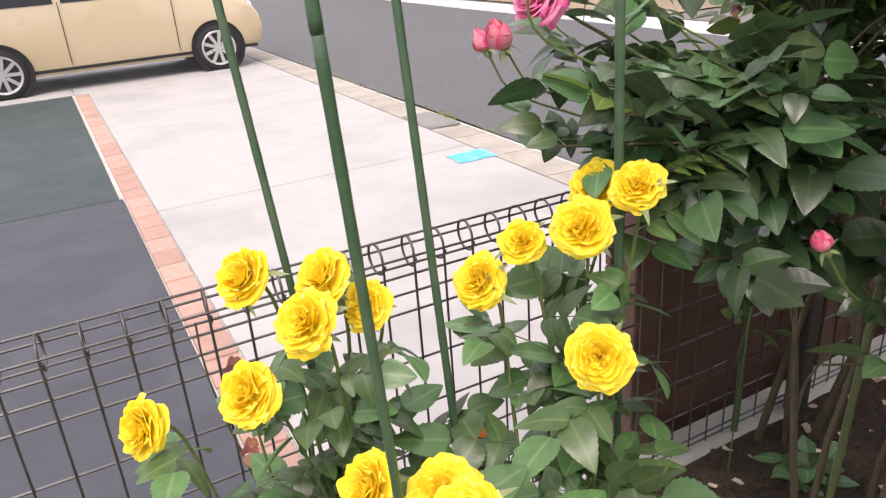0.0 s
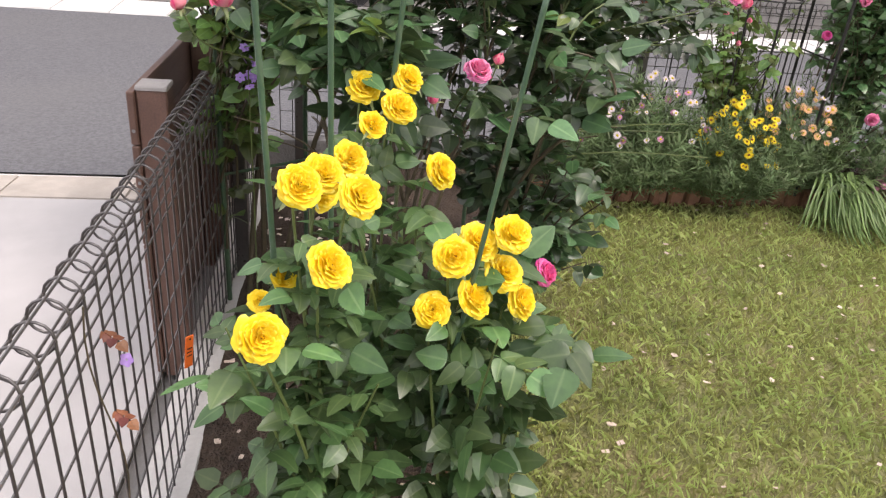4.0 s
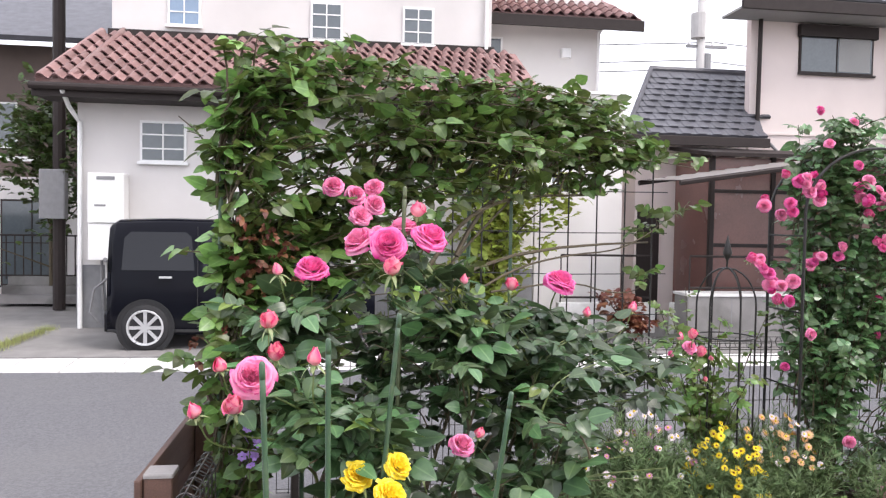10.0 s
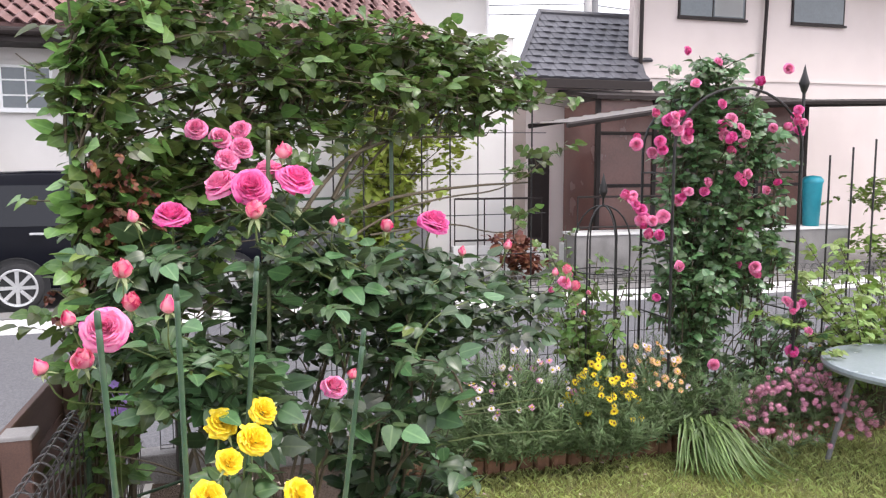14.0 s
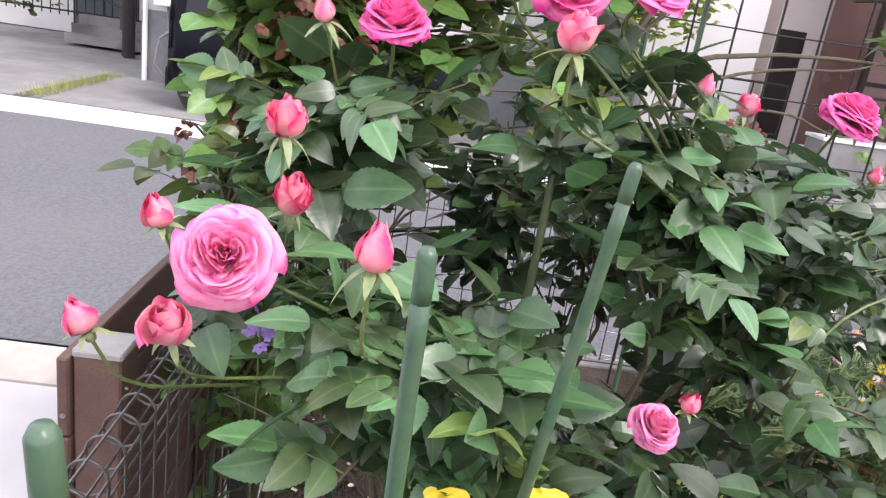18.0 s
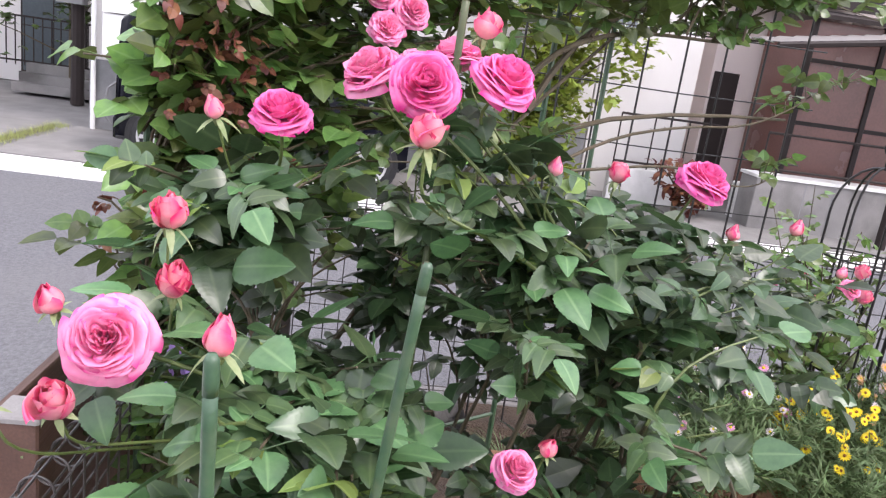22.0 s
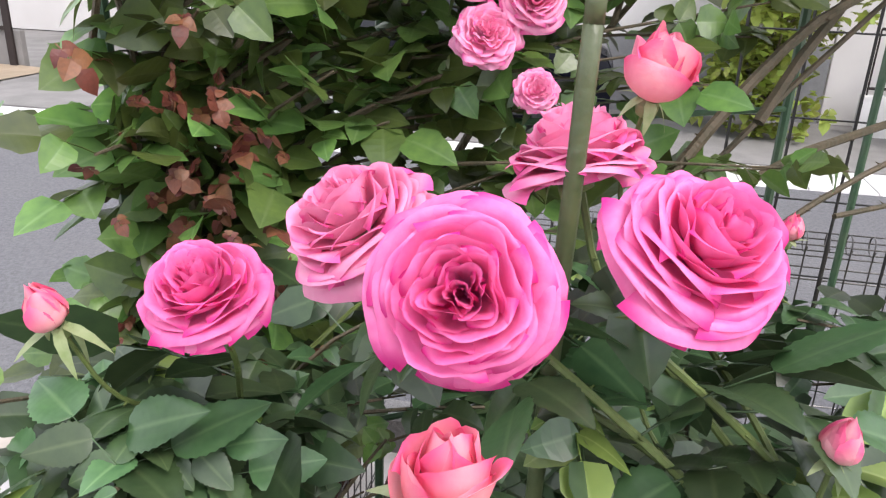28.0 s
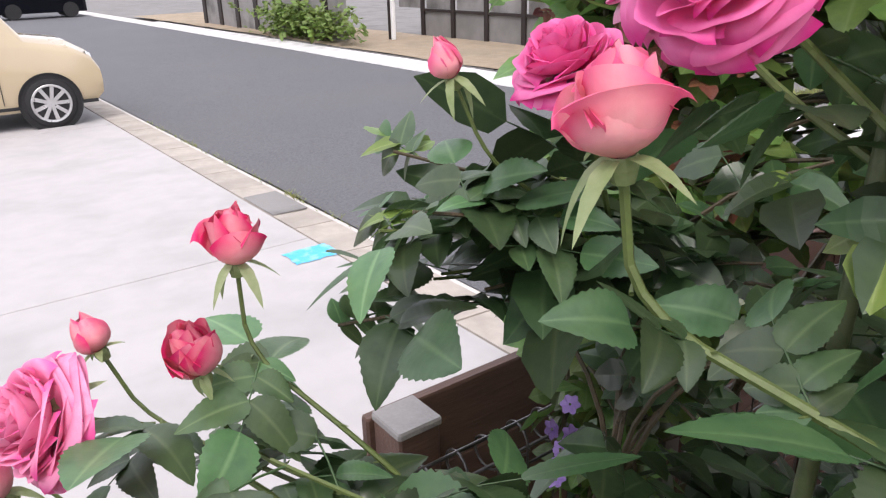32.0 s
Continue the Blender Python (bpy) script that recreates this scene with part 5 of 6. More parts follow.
# ---- the big pink rose by the fence ----
pink = thing("pink_rose_bush", "large pink rose bush with dark glossy leaves and full blooms", "rose bush", (0, 0, 0))
PINK_HEADS = [
    # place, axis, radius, kind, petal colour, apart
    ((0.735, 0.966, 1.272), (-0.82, -0.10, 0.45), 0.057, "full", M_PALE, True),
    ((1.160, 0.853, 1.505), (-0.42, 0.02, 0.88), 0.056, "full", M_PINK, True),
    ((1.110, 0.722, 1.590), (-0.35, 0.45, 0.80), 0.056, "full", M_PALE, True),
    ((1.032, 0.636, 1.578), (-0.90, -0.05, 0.42), 0.058, "full", M_PINK, True),
    ((1.085, 0.510, 1.602), (-0.52, -0.35, 0.76), 0.060, "full", M_PINK, True),
    ((1.205, 0.590, 1.622), (0.12, 0.25, 0.95), 0.058, "full", M_PALE, True),
    ((0.972, 0.630, 1.508), (-0.16, 0.02, 0.98), 0.026, "opening", M_SALMON, True),
    ((1.215, 0.540, 1.668), (-0.1, -0.2, 0.97), 0.024, "opening", M_SALMON, False),
    ((0.918, 0.437, 1.047), (-0.5, -0.2, 0.8), 0.040, "full", M_PALE, False),
    ((1.385, 0.034, 1.455), (-0.35, -0.25, 0.9), 0.062, "full", M_PINK, False),
    ((1.820, -0.650, 1.150), (-0.6, -0.1, 0.6), 0.034, "full", M_PALE, False),
    ((0.882, 0.194, 0.500), (-0.3, -0.5, 0.3), 0.045, "full", M_PINK, False),
    ((0.900, 0.948, 1.374), (0.0, 0.0, 1.0), 0.024, "opening", M_BUD, True),
    ((0.724, 1.097, 1.190), (-0.3, 0.3, 0.9), 0.022, "bud", M_BUD, False),
    ((0.700, 1.006, 1.206), (-0.5, 0.0, 0.8), 0.024, "opening", M_SALMON, False),
    ((0.626, 0.822, 1.330), (-0.05, -0.05, 1.0), 0.022, "bud", M_BUD, True),
    ((0.800, 1.052, 1.282), (-0.3, 0.2, 0.9), 0.021, "bud", M_BUD, False),
    ((0.850, 0.925, 1.300), (-0.2, -0.1, 0.9), 0.024, "opening", M_BUD, False),
    ((1.110, 0.945, 1.492), (-0.3, 0.2, 0.9), 0.021, "bud", M_SALMON, True),
    ((0.878, 0.550, 0.974), (-0.4, 0.2, 0.8), 0.019, "bud", M_BUD, False),
    ((0.955, 0.385, 1.060), (-0.2, -0.2, 0.95), 0.018, "bud", M_BUD, False),
    ((1.249, 0.504, 1.487), (-0.1, -0.2, 1.0), 0.020, "bud", M_SEPAL, False),
    ((1.119, 0.410, 1.466), (0.0, -0.1, 1.0), 0.018, "bud", M_SALMON, False),
    ((1.620, 0.320, 1.440), (0.0, -0.1, 1.0), 0.020, "bud", M_BUD, False),
    ((1.500, 0.180, 1.420), (0.0, -0.1, 1.0), 0.024, "opening", M_BUD, False),
    ((1.450, -0.080, 1.330), (0.0, -0.2, 1.0), 0.020, "bud", M_BUD, False),
    ((1.585, -0.300, 1.333), (0.0, -0.3, 1.0), 0.022, "bud", M_BUD, False),
    ((1.800, -0.590, 1.190), (-0.1, -0.3, 0.9), 0.020, "bud", M_SALMON, False),
    ((1.840, -0.700, 1.120), (-0.4, -0.3, 0.8), 0.024, "opening", M_SALMON, False),
    ((1.790, -0.640, 1.200), (-0.3, 0.1, 0.9), 0.022, "opening", M_SALMON, False),
]
r = random.Random(31)
older = []
feet = [(1.30, 0.66, 0.02), (1.22, 0.72, 0.02), (1.36, 0.58, 0.02), (1.18, 0.60, 0.02)]
spots = []
for k in range(16):      # the old canes that all shoots spring from
    tip = Vector((1.32 + r.uniform(-0.42, 0.4), 0.52 + r.uniform(-0.55, 0.45), r.uniform(0.85, 1.2)))
    pts, rs = cane((1.45, 0.22, 0.02) if tip.y < 0.2 else feet[k % 4], tip, 0.04, 0.009, 0.004, 250 + k)
    part("old_cane", Build().tube(pts, rs, 6), M_CANE, pink)
    older.append(pts)


def joint(tip, drop):
    """The node of an old cane from which a shoot to this tip springs."""
    return min((q[i] for q in older for i in (2, 3, 4, 5, 6)), key=lambda o: (o - tip).length + (9 if o.z > tip.z - drop else 0))


for k, (p, axis, radius, kind, mat, apart) in enumerate(PINK_HEADS):
    radius *= 1.4 if kind in ("bud", "opening") and radius < 0.035 else 1.0
    set_bloom(pink, kind, p, axis, radius, mat, 100 + k, apart, "bud" if kind == "bud" else "bloom")
    neck = Vector(p) - Vector(axis).normalized() * radius * (0.6 if kind == "full" else 0.85)
    low = neck - Vector(axis).normalized() * 0.07
    pts, rs = cane(joint(low, 0.22), low, 0.0, 0.0045, 0.0028 if radius > 0.035 else 0.0019, 200 + k)
    pts.append(neck), rs.append(rs[-1])
    b = Build().tube(*eased(pts, rs), 6)
    for o, w in along(pts, 0.35, 0.9, 0.05, r):      # thorns
        b.tube([o, o + w.normalized() * 0.008], [0.0018, 0.0003], 4, False)
    part("stem", b, M_STEM, pink)
    spots += along(pts, 0.1, 0.86, 0.05, r, 0.6)
for k in range(190):
    a, h = r.uniform(0, 6.28), r.uniform(0.2, 1.0)
    tip = Vector((1.32 + 0.62 * math.cos(a) * r.uniform(0.35, 1), 0.48 + 0.62 * math.sin(a) * r.uniform(0.35, 1), 0.35 + h * 0.95))
    if k % 3 == 0:
        tip = Vector((r.uniform(1.25, 1.95), r.uniform(-0.45, 0.3), r.uniform(0.35, 1.25)))
    if tip.x < 1.08 and tip.z < 0.75:
        tip = Vector((tip.x + 0.45, tip.y, tip.z))
    if tip.x < 0.82:
        tip.z = min(tip.z, 1.16)
    if k % 4 == 1:
        tip = Vector((r.uniform(1.1, 1.7), r.uniform(-0.1, 0.8), r.uniform(1.2, 1.4)))
    if tip.x < 1.25 and tip.z > 1.34:
        tip.z = 1.34
    if tip.y < 0.1:
        tip.z = min(max(tip.z, 0.72), 1.3)
    if k % 20 == 3:
        tip = Vector((r.uniform(1.0, 1.2), r.uniform(0.88, 1.05), r.uniform(1.24, 1.4)))
    if k % 10 == 7:
        tip = Vector((r.uniform(0.66, 0.9), r.uniform(0.62, 0.86), r.uniform(1.06, 1.24)))
    foot, thick = joint(tip, 0.1), 0.004
    pts, rs = cane(foot, tip, 0.03, thick, 0.0018, 300 + k)
    part("stem", Build().tube(pts, rs, 5), M_STEM if k % 3 == 0 else M_CANE, pink)
    spots += along(pts, 0.1, 1.0, 0.039, r)
thin = random.Random(12)
spots = [(o, w) for o, w in spots if not (o.x < 1.02 and o.y > 0.93 and o.z < 1.13) and not (0.95 < o.x < 1.4 and o.y > 0.72 and o.z < 1.24 and thin.random() < 0.7)]
spots = [(o, w) for o, w in spots if o.z > 0.85 or (o.x > 1.3 and 0.12 < o.y < 0.5 and o.z > 0.3)]
bush_leaves(pink, spots, ROSE_LEAVES, M_LEAF, lambda o: o.x < 1.16 and o.z > 0.95, 5, size=(0.75, 1.15))
tips = [(o, w) for o, w in spots if o.z > 1.05][::14]
tagged(part("young_foliage", scatter(ROSE_LEAVES, [(i, facing(o, w, (0, 0, 1), 0.75)) for i, (o, w) in enumerate(tips)]), M_LEAF_Y, pink), kind="stuff")

# ---- the yellow roses in front ----
YELLOW = [
    ("yellow_rose_bush", (0.58, 0.66, 0.02), [((0.574, 0.650, 1.043), 0.040), ((0.530, 0.559, 0.925), 0.040), ((0.487, 0.747, 0.958), 0.038), ((0.640, 0.628, 1.085), 0.034), ((0.650, 0.721, 1.060), 0.038), ((0.527, 0.704, 1.018), 0.031)]),
    ("yellow_rose_bush", (0.30, 0.80, 0.02), [((0.253, 0.730, 0.983), 0.040), ((0.212, 0.826, 1.014), 0.039), ((0.298, 0.793, 1.003), 0.039), ((0.184, 0.776, 0.889), 0.041), ((0.065, 0.875, 0.826), 0.041), ((0.352, 0.798, 0.945), 0.036), ((0.30, 0.86, 0.80), 0.025), ((0.25, 0.90, 0.78), 0.022)]),
    ("yellow_rose_bush", (0.34, 0.48, 0.02), [((0.245, 0.569, 0.874), 0.040), ((0.300, 0.516, 0.880), 0.040), ((0.295, 0.456, 0.901), 0.038), ((0.288, 0.466, 0.826), 0.040), ((0.295, 0.421, 0.760), 0.038), ((0.25, 0.52, 0.79), 0.038), ((0.24, 0.60, 0.77), 0.035), ((0.33, 0.50, 0.76), 0.036)]),
]
seed = 500
for name, foot, heads in YELLOW:
    bush = thing(name, "yellow rose bush with rounded frilled blooms and green leaves", "rose bush", (0, 0, 0), "yellow roses by the fence")
    spots = []
    for p, radius in heads:
        seed += 1
        r = random.Random(seed)
        out = Vector((p[0] - foot[0], p[1] - foot[1], 0)) * 1.2
        axis = Vector((-0.55 + r.uniform(-0.25, 0.2), -0.42 + r.uniform(-0.25, 0.25), 0.62)) + out
        head = set_bloom(bush, "cup", p, axis, radius, M_YELLOW, seed, True)
        part("stamens", Build().lathe([(0.0, 0.22 * radius), (0.07 * radius, 0.2 * radius), (0.09 * radius, 0.05 * radius)], n=7), M_STAMEN, head)
        neck = Vector(p) - axis.normalized() * radius * 0.6
        pts, rs = cane((foot[0] + r.uniform(-0.04, 0.04), foot[1] + r.uniform(-0.04, 0.04), 0.02), neck - axis.normalized() * 0.04, 0.0, 0.005, 0.0024, seed)
        pts.append(neck), rs.append(0.0024)
        part("stem", Build().tube(*eased(pts, rs), 6), M_STEM, bush)
        spots += along(pts, 0.35, 0.93, 0.06, r)
    for k in range(9):
        r = random.Random(seed * 7 + k)
        tip = Vector((foot[0] + r.uniform(-0.16, 0.16), foot[1] + r.uniform(-0.16, 0.16), r.uniform(0.35, 0.8)))
        pts, rs = cane(foot, tip, 0.02, 0.004, 0.002, seed * 9 + k)
        part("stem", Build().tube(pts, rs, 5), M_STEM, bush)
        spots += along(pts, 0.25, 1.0, 0.05, r)
    bush_leaves(bush, spots, ROSE_LEAVES, M_LEAF_G, lambda o: o.z > 0.55, seed, size=(0.75, 1.1))

# ---- green stakes ----
for k, (foot, tip, rad, lab) in enumerate((
        ((0.36, 0.855, 0.0), (0.255, 0.897, 1.392), 0.0052, ""), ((0.50, 0.780, 0.0), (0.424, 0.789, 1.405), 0.0054, ""),
        ((0.339, 0.620, 0.0), (0.225, 0.470, 1.342), 0.0045, ""), ((0.745, 0.747, 0.0), (0.611, 0.637, 1.431), 0.0056, ""),
        ((1.085, 0.625, 0.0), (1.160, 0.584, 1.740), 0.0062, "olive"))):
    st = thing("garden_stake", "green plastic-coated garden stake standing in the bed", "garden stake", foot, "green stakes in the rose bed")
    d = Vector(tip) - Vector(foot)
    pts, rs = [], []
    for i in range(41):
        pts.append(d * (i / 40) * 0.985), rs.append(rad * (1.0 + (0.06 if i % 2 else 0.0)))
    coat = M_STAKE_O if lab else M_STAKE
    part("rod", Build().tube(pts, rs, 10), coat, st, smooth=True)
    part("cap", Build().tube([d * 0.978, d * 0.985, d * 0.997, d], [rad * 1.04, rad * 1.07, rad * 1.02, rad * 0.65], 12), coat, st, smooth=True)

# ---- the climbing rose on its arch ----
climb = thing("climbing_rose", "vigorous climbing rose with green leaves trained over an arch", "climbing rose", (1.55, 1.1, 0.0))
C0, C1 = Vector((1.50, 1.20, 0)), Vector((2.72, -0.80, 0))
arch = thing("garden_arch", "tall green tubular garden arch carrying the climbing rose", "garden arch", (1.54, 1.17, 0.0), "")
pts = [(0, 0, 0), (0, 0, 1.85)] + [(0.16 - 0.16 * math.cos(a), -0.13 + 0.13 * math.cos(a), 1.85 + 0.17 * math.sin(a)) for a in np.linspace(0.2, math.pi, 9)] + [(0.32, -0.26, 0)]
part("hoop", Build().tube(pts, 0.009, 8), M_STAKE, arch)
part("hoop", Build().tube([(0.62 + p[0], -0.95 + p[1], p[2]) for p in map(Vector, pts)], 0.009, 8), M_STAKE, arch)
for z in (0.5, 1.0, 1.5, 1.9):
    part("cross_bar", Build().tube([(0, 0, z), (0.62, -0.95, z)], 0.006, 6), M_STAKE, arch)
r = random.Random(77)
spots = []
for k in range(230):
    s = r.random() ** 1.2
    c = C0.lerp(C1, s)
    low = 0.75 + 1.15 * min(1, s / 0.55)
    high = 2.27 - 0.06 * s + 0.05 * math.sin(9 * s) - 0.25 * max(0, s - 0.75)
    if s < 0.42:
        tip = c + Vector((r.gauss(0, 0.12), r.gauss(-0.02, 0.10), r.uniform(low * 0.9, high)))
    else:
        tip = c + Vector((r.gauss(0, 0.16), r.gauss(0, 0.16), r.uniform(max(low, 1.72 + 0.2 * min(1, (s - 0.42) / 0.3)), high)))
    if s < 0.42:
        tip.x, tip.y = max(tip.x, 1.36), min(tip.y, 1.3)
    back = C0.lerp(C1, max(0, s - r.uniform(0.12, 0.3)))
    start = (back if s > 0.42 else C0 + Vector((0.03, -0.06, 0))) + Vector((r.gauss(0, 0.03), r.gauss(0, 0.03), max(0.2, tip.z - r.uniform(0.15, 0.5) * (1.0 if s < 0.42 else 0.35))))
    pts, rs = cane(start, tip, 0.08, 0.005, 0.0018, 900 + k, 6)
    part("cane", Build().tube(pts, rs, 5), M_CANE, climb, "", Matrix.Translation((-1.55, -1.1, 0)))
    spots += along(pts, 0.1, 1.0, 0.058 if s < 0.5 else 0.075, r)
for k, (a, q) in enumerate((((1.55, 1.1, 0.02), (2.0, 0.4, 2.0)), ((1.6, 1.05, 0.02), (1.6, 1.15, 2.0)), ((1.9, 0.5, 1.2), (2.75, -0.85, 1.55)), ((2.0, 0.3, 1.5), (2.72, -0.55, 1.9)), ((1.62, 1.0, 0.02), (2.3, 0.0, 1.75)))):
    pts, rs = cane(a, q, 0.1, 0.011, 0.005, 1200 + k, 8)
    part("old_cane", Build().tube(pts, rs, 6), M_CANE, climb, "", Matrix.Translation((-1.55, -1.1, 0)))
shift = Vector((-1.55, -1.1, 0))
# the long bare arching limbs that reach out over the trellis, with leafy tufts at their ends
REACHING = [
    ([(1.75, 0.55, 1.30), (1.95, 0.305, 1.627), (2.10, 0.132, 1.721), (2.30, -0.083, 1.767), (2.50, -0.404, 1.781), (2.60, -0.563, 1.795)], 0.010, 0.45),
    ([(2.10, 0.132, 1.721), (2.20, 0.042, 1.867), (2.30, -0.026, 2.047), (2.33, -0.05, 2.14)], 0.006, 0.3),
    ([(2.30, -0.058, 1.760), (2.40, -0.159, 1.835), (2.50, -0.399, 1.978), (2.55, -0.48, 2.02)], 0.006, 0.4),
    ([(2.50, -0.390, 1.787), (2.60, -0.547, 1.889), (2.70, -0.756, 1.971), (2.72, -0.86, 1.98)], 0.006, 0.4),
    ([(1.85, 0.40, 1.25), (2.10, 0.054, 1.440), (2.40, -0.314, 1.495), (2.55, -0.597, 1.508), (2.65, -0.809, 1.591), (2.70, -0.918, 1.669)], 0.006, 0.85),
    ([(2.00, 0.15, 1.35), (2.30, -0.286, 1.378), (2.50, -0.550, 1.299), (2.60, -0.726, 1.299), (2.65, -0.807, 1.354)], 0.005, 0.9),
]
for path, thick, bare in REACHING:
    pts, rs = eased([Vector(p) for p in path], [thick * (1 - 0.6 * i / (len(path) - 1)) for i in range(len(path))])
    b = Build().tube(pts, rs, 7)
    for o, w in along(pts, 0.1, 0.95, 0.045, r):      # knots and thorns
        b.tube([o, o + w.normalized() * 0.014], [thick * 0.5, 0.0006], 4, False)
    part("old_cane", b, M_CANE, climb, "", Matrix.Translation(shift))
    for o, w in along(pts, bare, 1.0, 0.05, r):
        tip = o + Vector((r.gauss(0, 0.05), r.gauss(0, 0.06), r.uniform(0.0, 0.13)))
        twig = [o, o.lerp(tip, 0.5) + Vector((0, 0, 0.02)), tip]
        part("twig", Build().tube(twig, [0.0025, 0.002, 0.0012], 4), M_CANE, climb, "", Matrix.Translation(shift))
        spots += along(twig, 0.2, 1.0, 0.035, r)
near_spots = [(o + shift, w) for o, w in spots]
bush_leaves(climb, near_spots, CLIMB_LEAVES, M_LEAF_C, lambda o: o.x < 0.05, 8, size=(0.75, 1.3))
red = []
for c, n in (((-0.10, -0.06, 1.57), 26), ((-0.08, -0.16, 1.40), 30), ((-0.06, -0.04, 1.52), 16), ((-0.02, 0.07, 1.22), 12)):
    red += [(Vector(c) + Vector((r.gauss(0, 0.04), r.gauss(0, 0.05), r.gauss(0, 0.06))), Vector((r.uniform(-1, 1), r.uniform(-1, 1), r.uniform(-0.9, 0.1)))) for _ in range(n)]
tagged(part("withered_foliage", scatter(SMALL_LEAVES, [(i, facing(o, w, (r.uniform(-1, 1), r.uniform(-1, 1), 0.5), r.uniform(0.3, 0.62))) for i, (o, w) in enumerate(red)]), M_LEAF_R, climb), kind="stuff")
for k, (p, kind, rad) in enumerate((((2.22, 0.24, 2.02), "full", 0.05), ((1.58, 0.80, 1.76), "full", 0.043), ((1.58, 0.72, 1.73), "full", 0.044), ((1.56, 0.70, 1.66), "cup", 0.042), ((1.58, 0.65, 1.70), "full", 0.044), ((1.6, 0.66, 1.76), "cup", 0.036), ((1.56, 0.64, 1.60), "cup", 0.028))):
    set_bloom(climb, kind, Vector(p) + shift, (-0.7, r.uniform(-0.4, 0.4), 0.4), rad, M_PALE, 700 + k, True)

# ---- trellis, obelisk and arch of black iron ----
trellis = thing("iron_trellis", "tall thin black iron trellis screen behind the roses", "trellis", (2.78, -0.35, 0.1))
for k in range(8):
    y = 0.55 - 0.155 * k
    part("bar", Build().tube([(0, y, 0), (0, y, 1.85)], 0.0045, 6), M_BLACK, trellis)
for z in (0.15, 0.62, 0.84, 1.06, 1.28, 1.5, 1.72):
    part("wire", Build().tube([(0.004, 0.56, z), (0.006, -0.08, z - 0.006), (0.004, -0.62, z)], 0.0028, 5), M_BLACK, trellis)
part("hoop", Build().tube([(0, 0.09 + 0.08 * math.cos(a), 1.85 + 0.09 * math.sin(a)) for a in np.linspace(0, math.pi, 9)], 0.0045, 6), M_BLACK, trellis)

ob = thing("iron_obelisk", "black iron plant obelisk with a pointed finial", "obelisk", (2.72, -1.29, 0.1))
for k in range(6):
    a = k * math.pi / 3
    c, d = math.cos(a), math.sin(a)
    pts = [(0.15 * c, 0.15 * d, 0), (0.15 * c, 0.15 * d, 1.12)] + [(0.15 * c * math.cos(t), 0.15 * d * math.cos(t), 1.12 + 0.2 * math.sin(t)) for t in np.linspace(0.2, math.pi / 2, 6)]
    part("upright", Build().tube(pts, 0.005, 6), M_BLACK, ob)
for z in (0.16, 0.36, 0.95):
    part("ring", Build().tube([(0.152 * math.cos(t), 0.152 * math.sin(t), z) for t in np.linspace(0, 2 * math.pi, 25)], 0.004, 5), M_BLACK, ob)
part("finial", Build().lathe([(0.004, 1.31), (0.006, 1.36), (0.02, 1.385), (0.024, 1.40), (0.012, 1.45), (0.0, 1.50)], n=12), M_BLACK, ob, smooth=True)

arch2 = thing("iron_arch", "black iron garden arch with pointed finials", "garden arch", (2.66, -2.05, 0.1))
for y0 in (0.46, -0.36):
    for x in (-0.16, 0.16):
        part("leg", Build().tube([(x, y0, 0), (x, y0, 1.62)], 0.008, 6), M_BLACK, arch2)
for x in (-0.16, 0.16):
    part("hoop", Build().tube([(x, 0.05 + 0.41 * math.cos(a), 1.62 + 0.34 * math.sin(a)) for a in np.linspace(0, math.pi, 17)], 0.008, 6), M_BLACK, arch2)
for z in (0.3, 0.7, 1.1, 1.5):
    for y0 in (0.46, -0.36):
        part("rung", Build().tube([(-0.16, y0, z), (0.16, y0, z)], 0.005, 5), M_BLACK, arch2)
post = part("finial_post", Build().tube([(-0.05, -0.45, 0), (-0.05, -0.45, 1.95)], 0.009, 8), M_BLACK, arch2)
part("finial", Build().lathe([(0.009, 1.95), (0.018, 1.97), (0.024, 1.99), (0.030, 2.01), (0.014, 2.06), (0.0, 2.12)], (-0.05, -0.45, 0), 12), M_BLACK, post, smooth=True)
for k in range(5):
    part("bar", Build().tube([(0.05, -0.75 - 0.17 * k, 0), (0.05, -0.75 - 0.17 * k, 1.6 + 0.05 * k)], 0.006, 6), M_BLACK, arch2)

# ---- the pink climber on the black arch ----
right = thing("pink_climbing_rose", "pink climbing rose with clustered blooms on a black iron arch", "climbing rose", (2.66, -2.0, 0.12))
r = random.Random(61)
spots, heads = [], []
for k in range(230):
    z = r.uniform(0.15, 2.14)
    wide = 0.07 + 0.36 * min(1.0, (2.2 - z) / 0.5)
    y = 0.07 - 0.1 * min(1.0, 2.2 - z) + r.uniform(-1, 1) * wide
    if z < 0.85:
        y = r.uniform(-1.0, 0.36)
    tip = Vector((r.gauss(-0.03, 0.10), y, z))
    foot = Vector((0.05, 0.1, 0)) if k % 6 == 1 else Vector((r.uniform(-0.06, 0.1), y * 0.85 + r.gauss(0, 0.08), max(0, z - r.uniform(0.15, 0.4))))
    pts, rs = cane(foot, tip, 0.04, 0.005, 0.002, 1500 + k, 6)
    part("cane", Build().tube(pts, rs, 5), M_CANE, right)
    spots += along(pts, 0.3, 1.0, 0.028 if z > 0.85 else 0.085, r)
bush_leaves(right, spots, SMALL_LEAVES, M_LEAF, lambda o: False, 9, size=(0.9, 1.4))
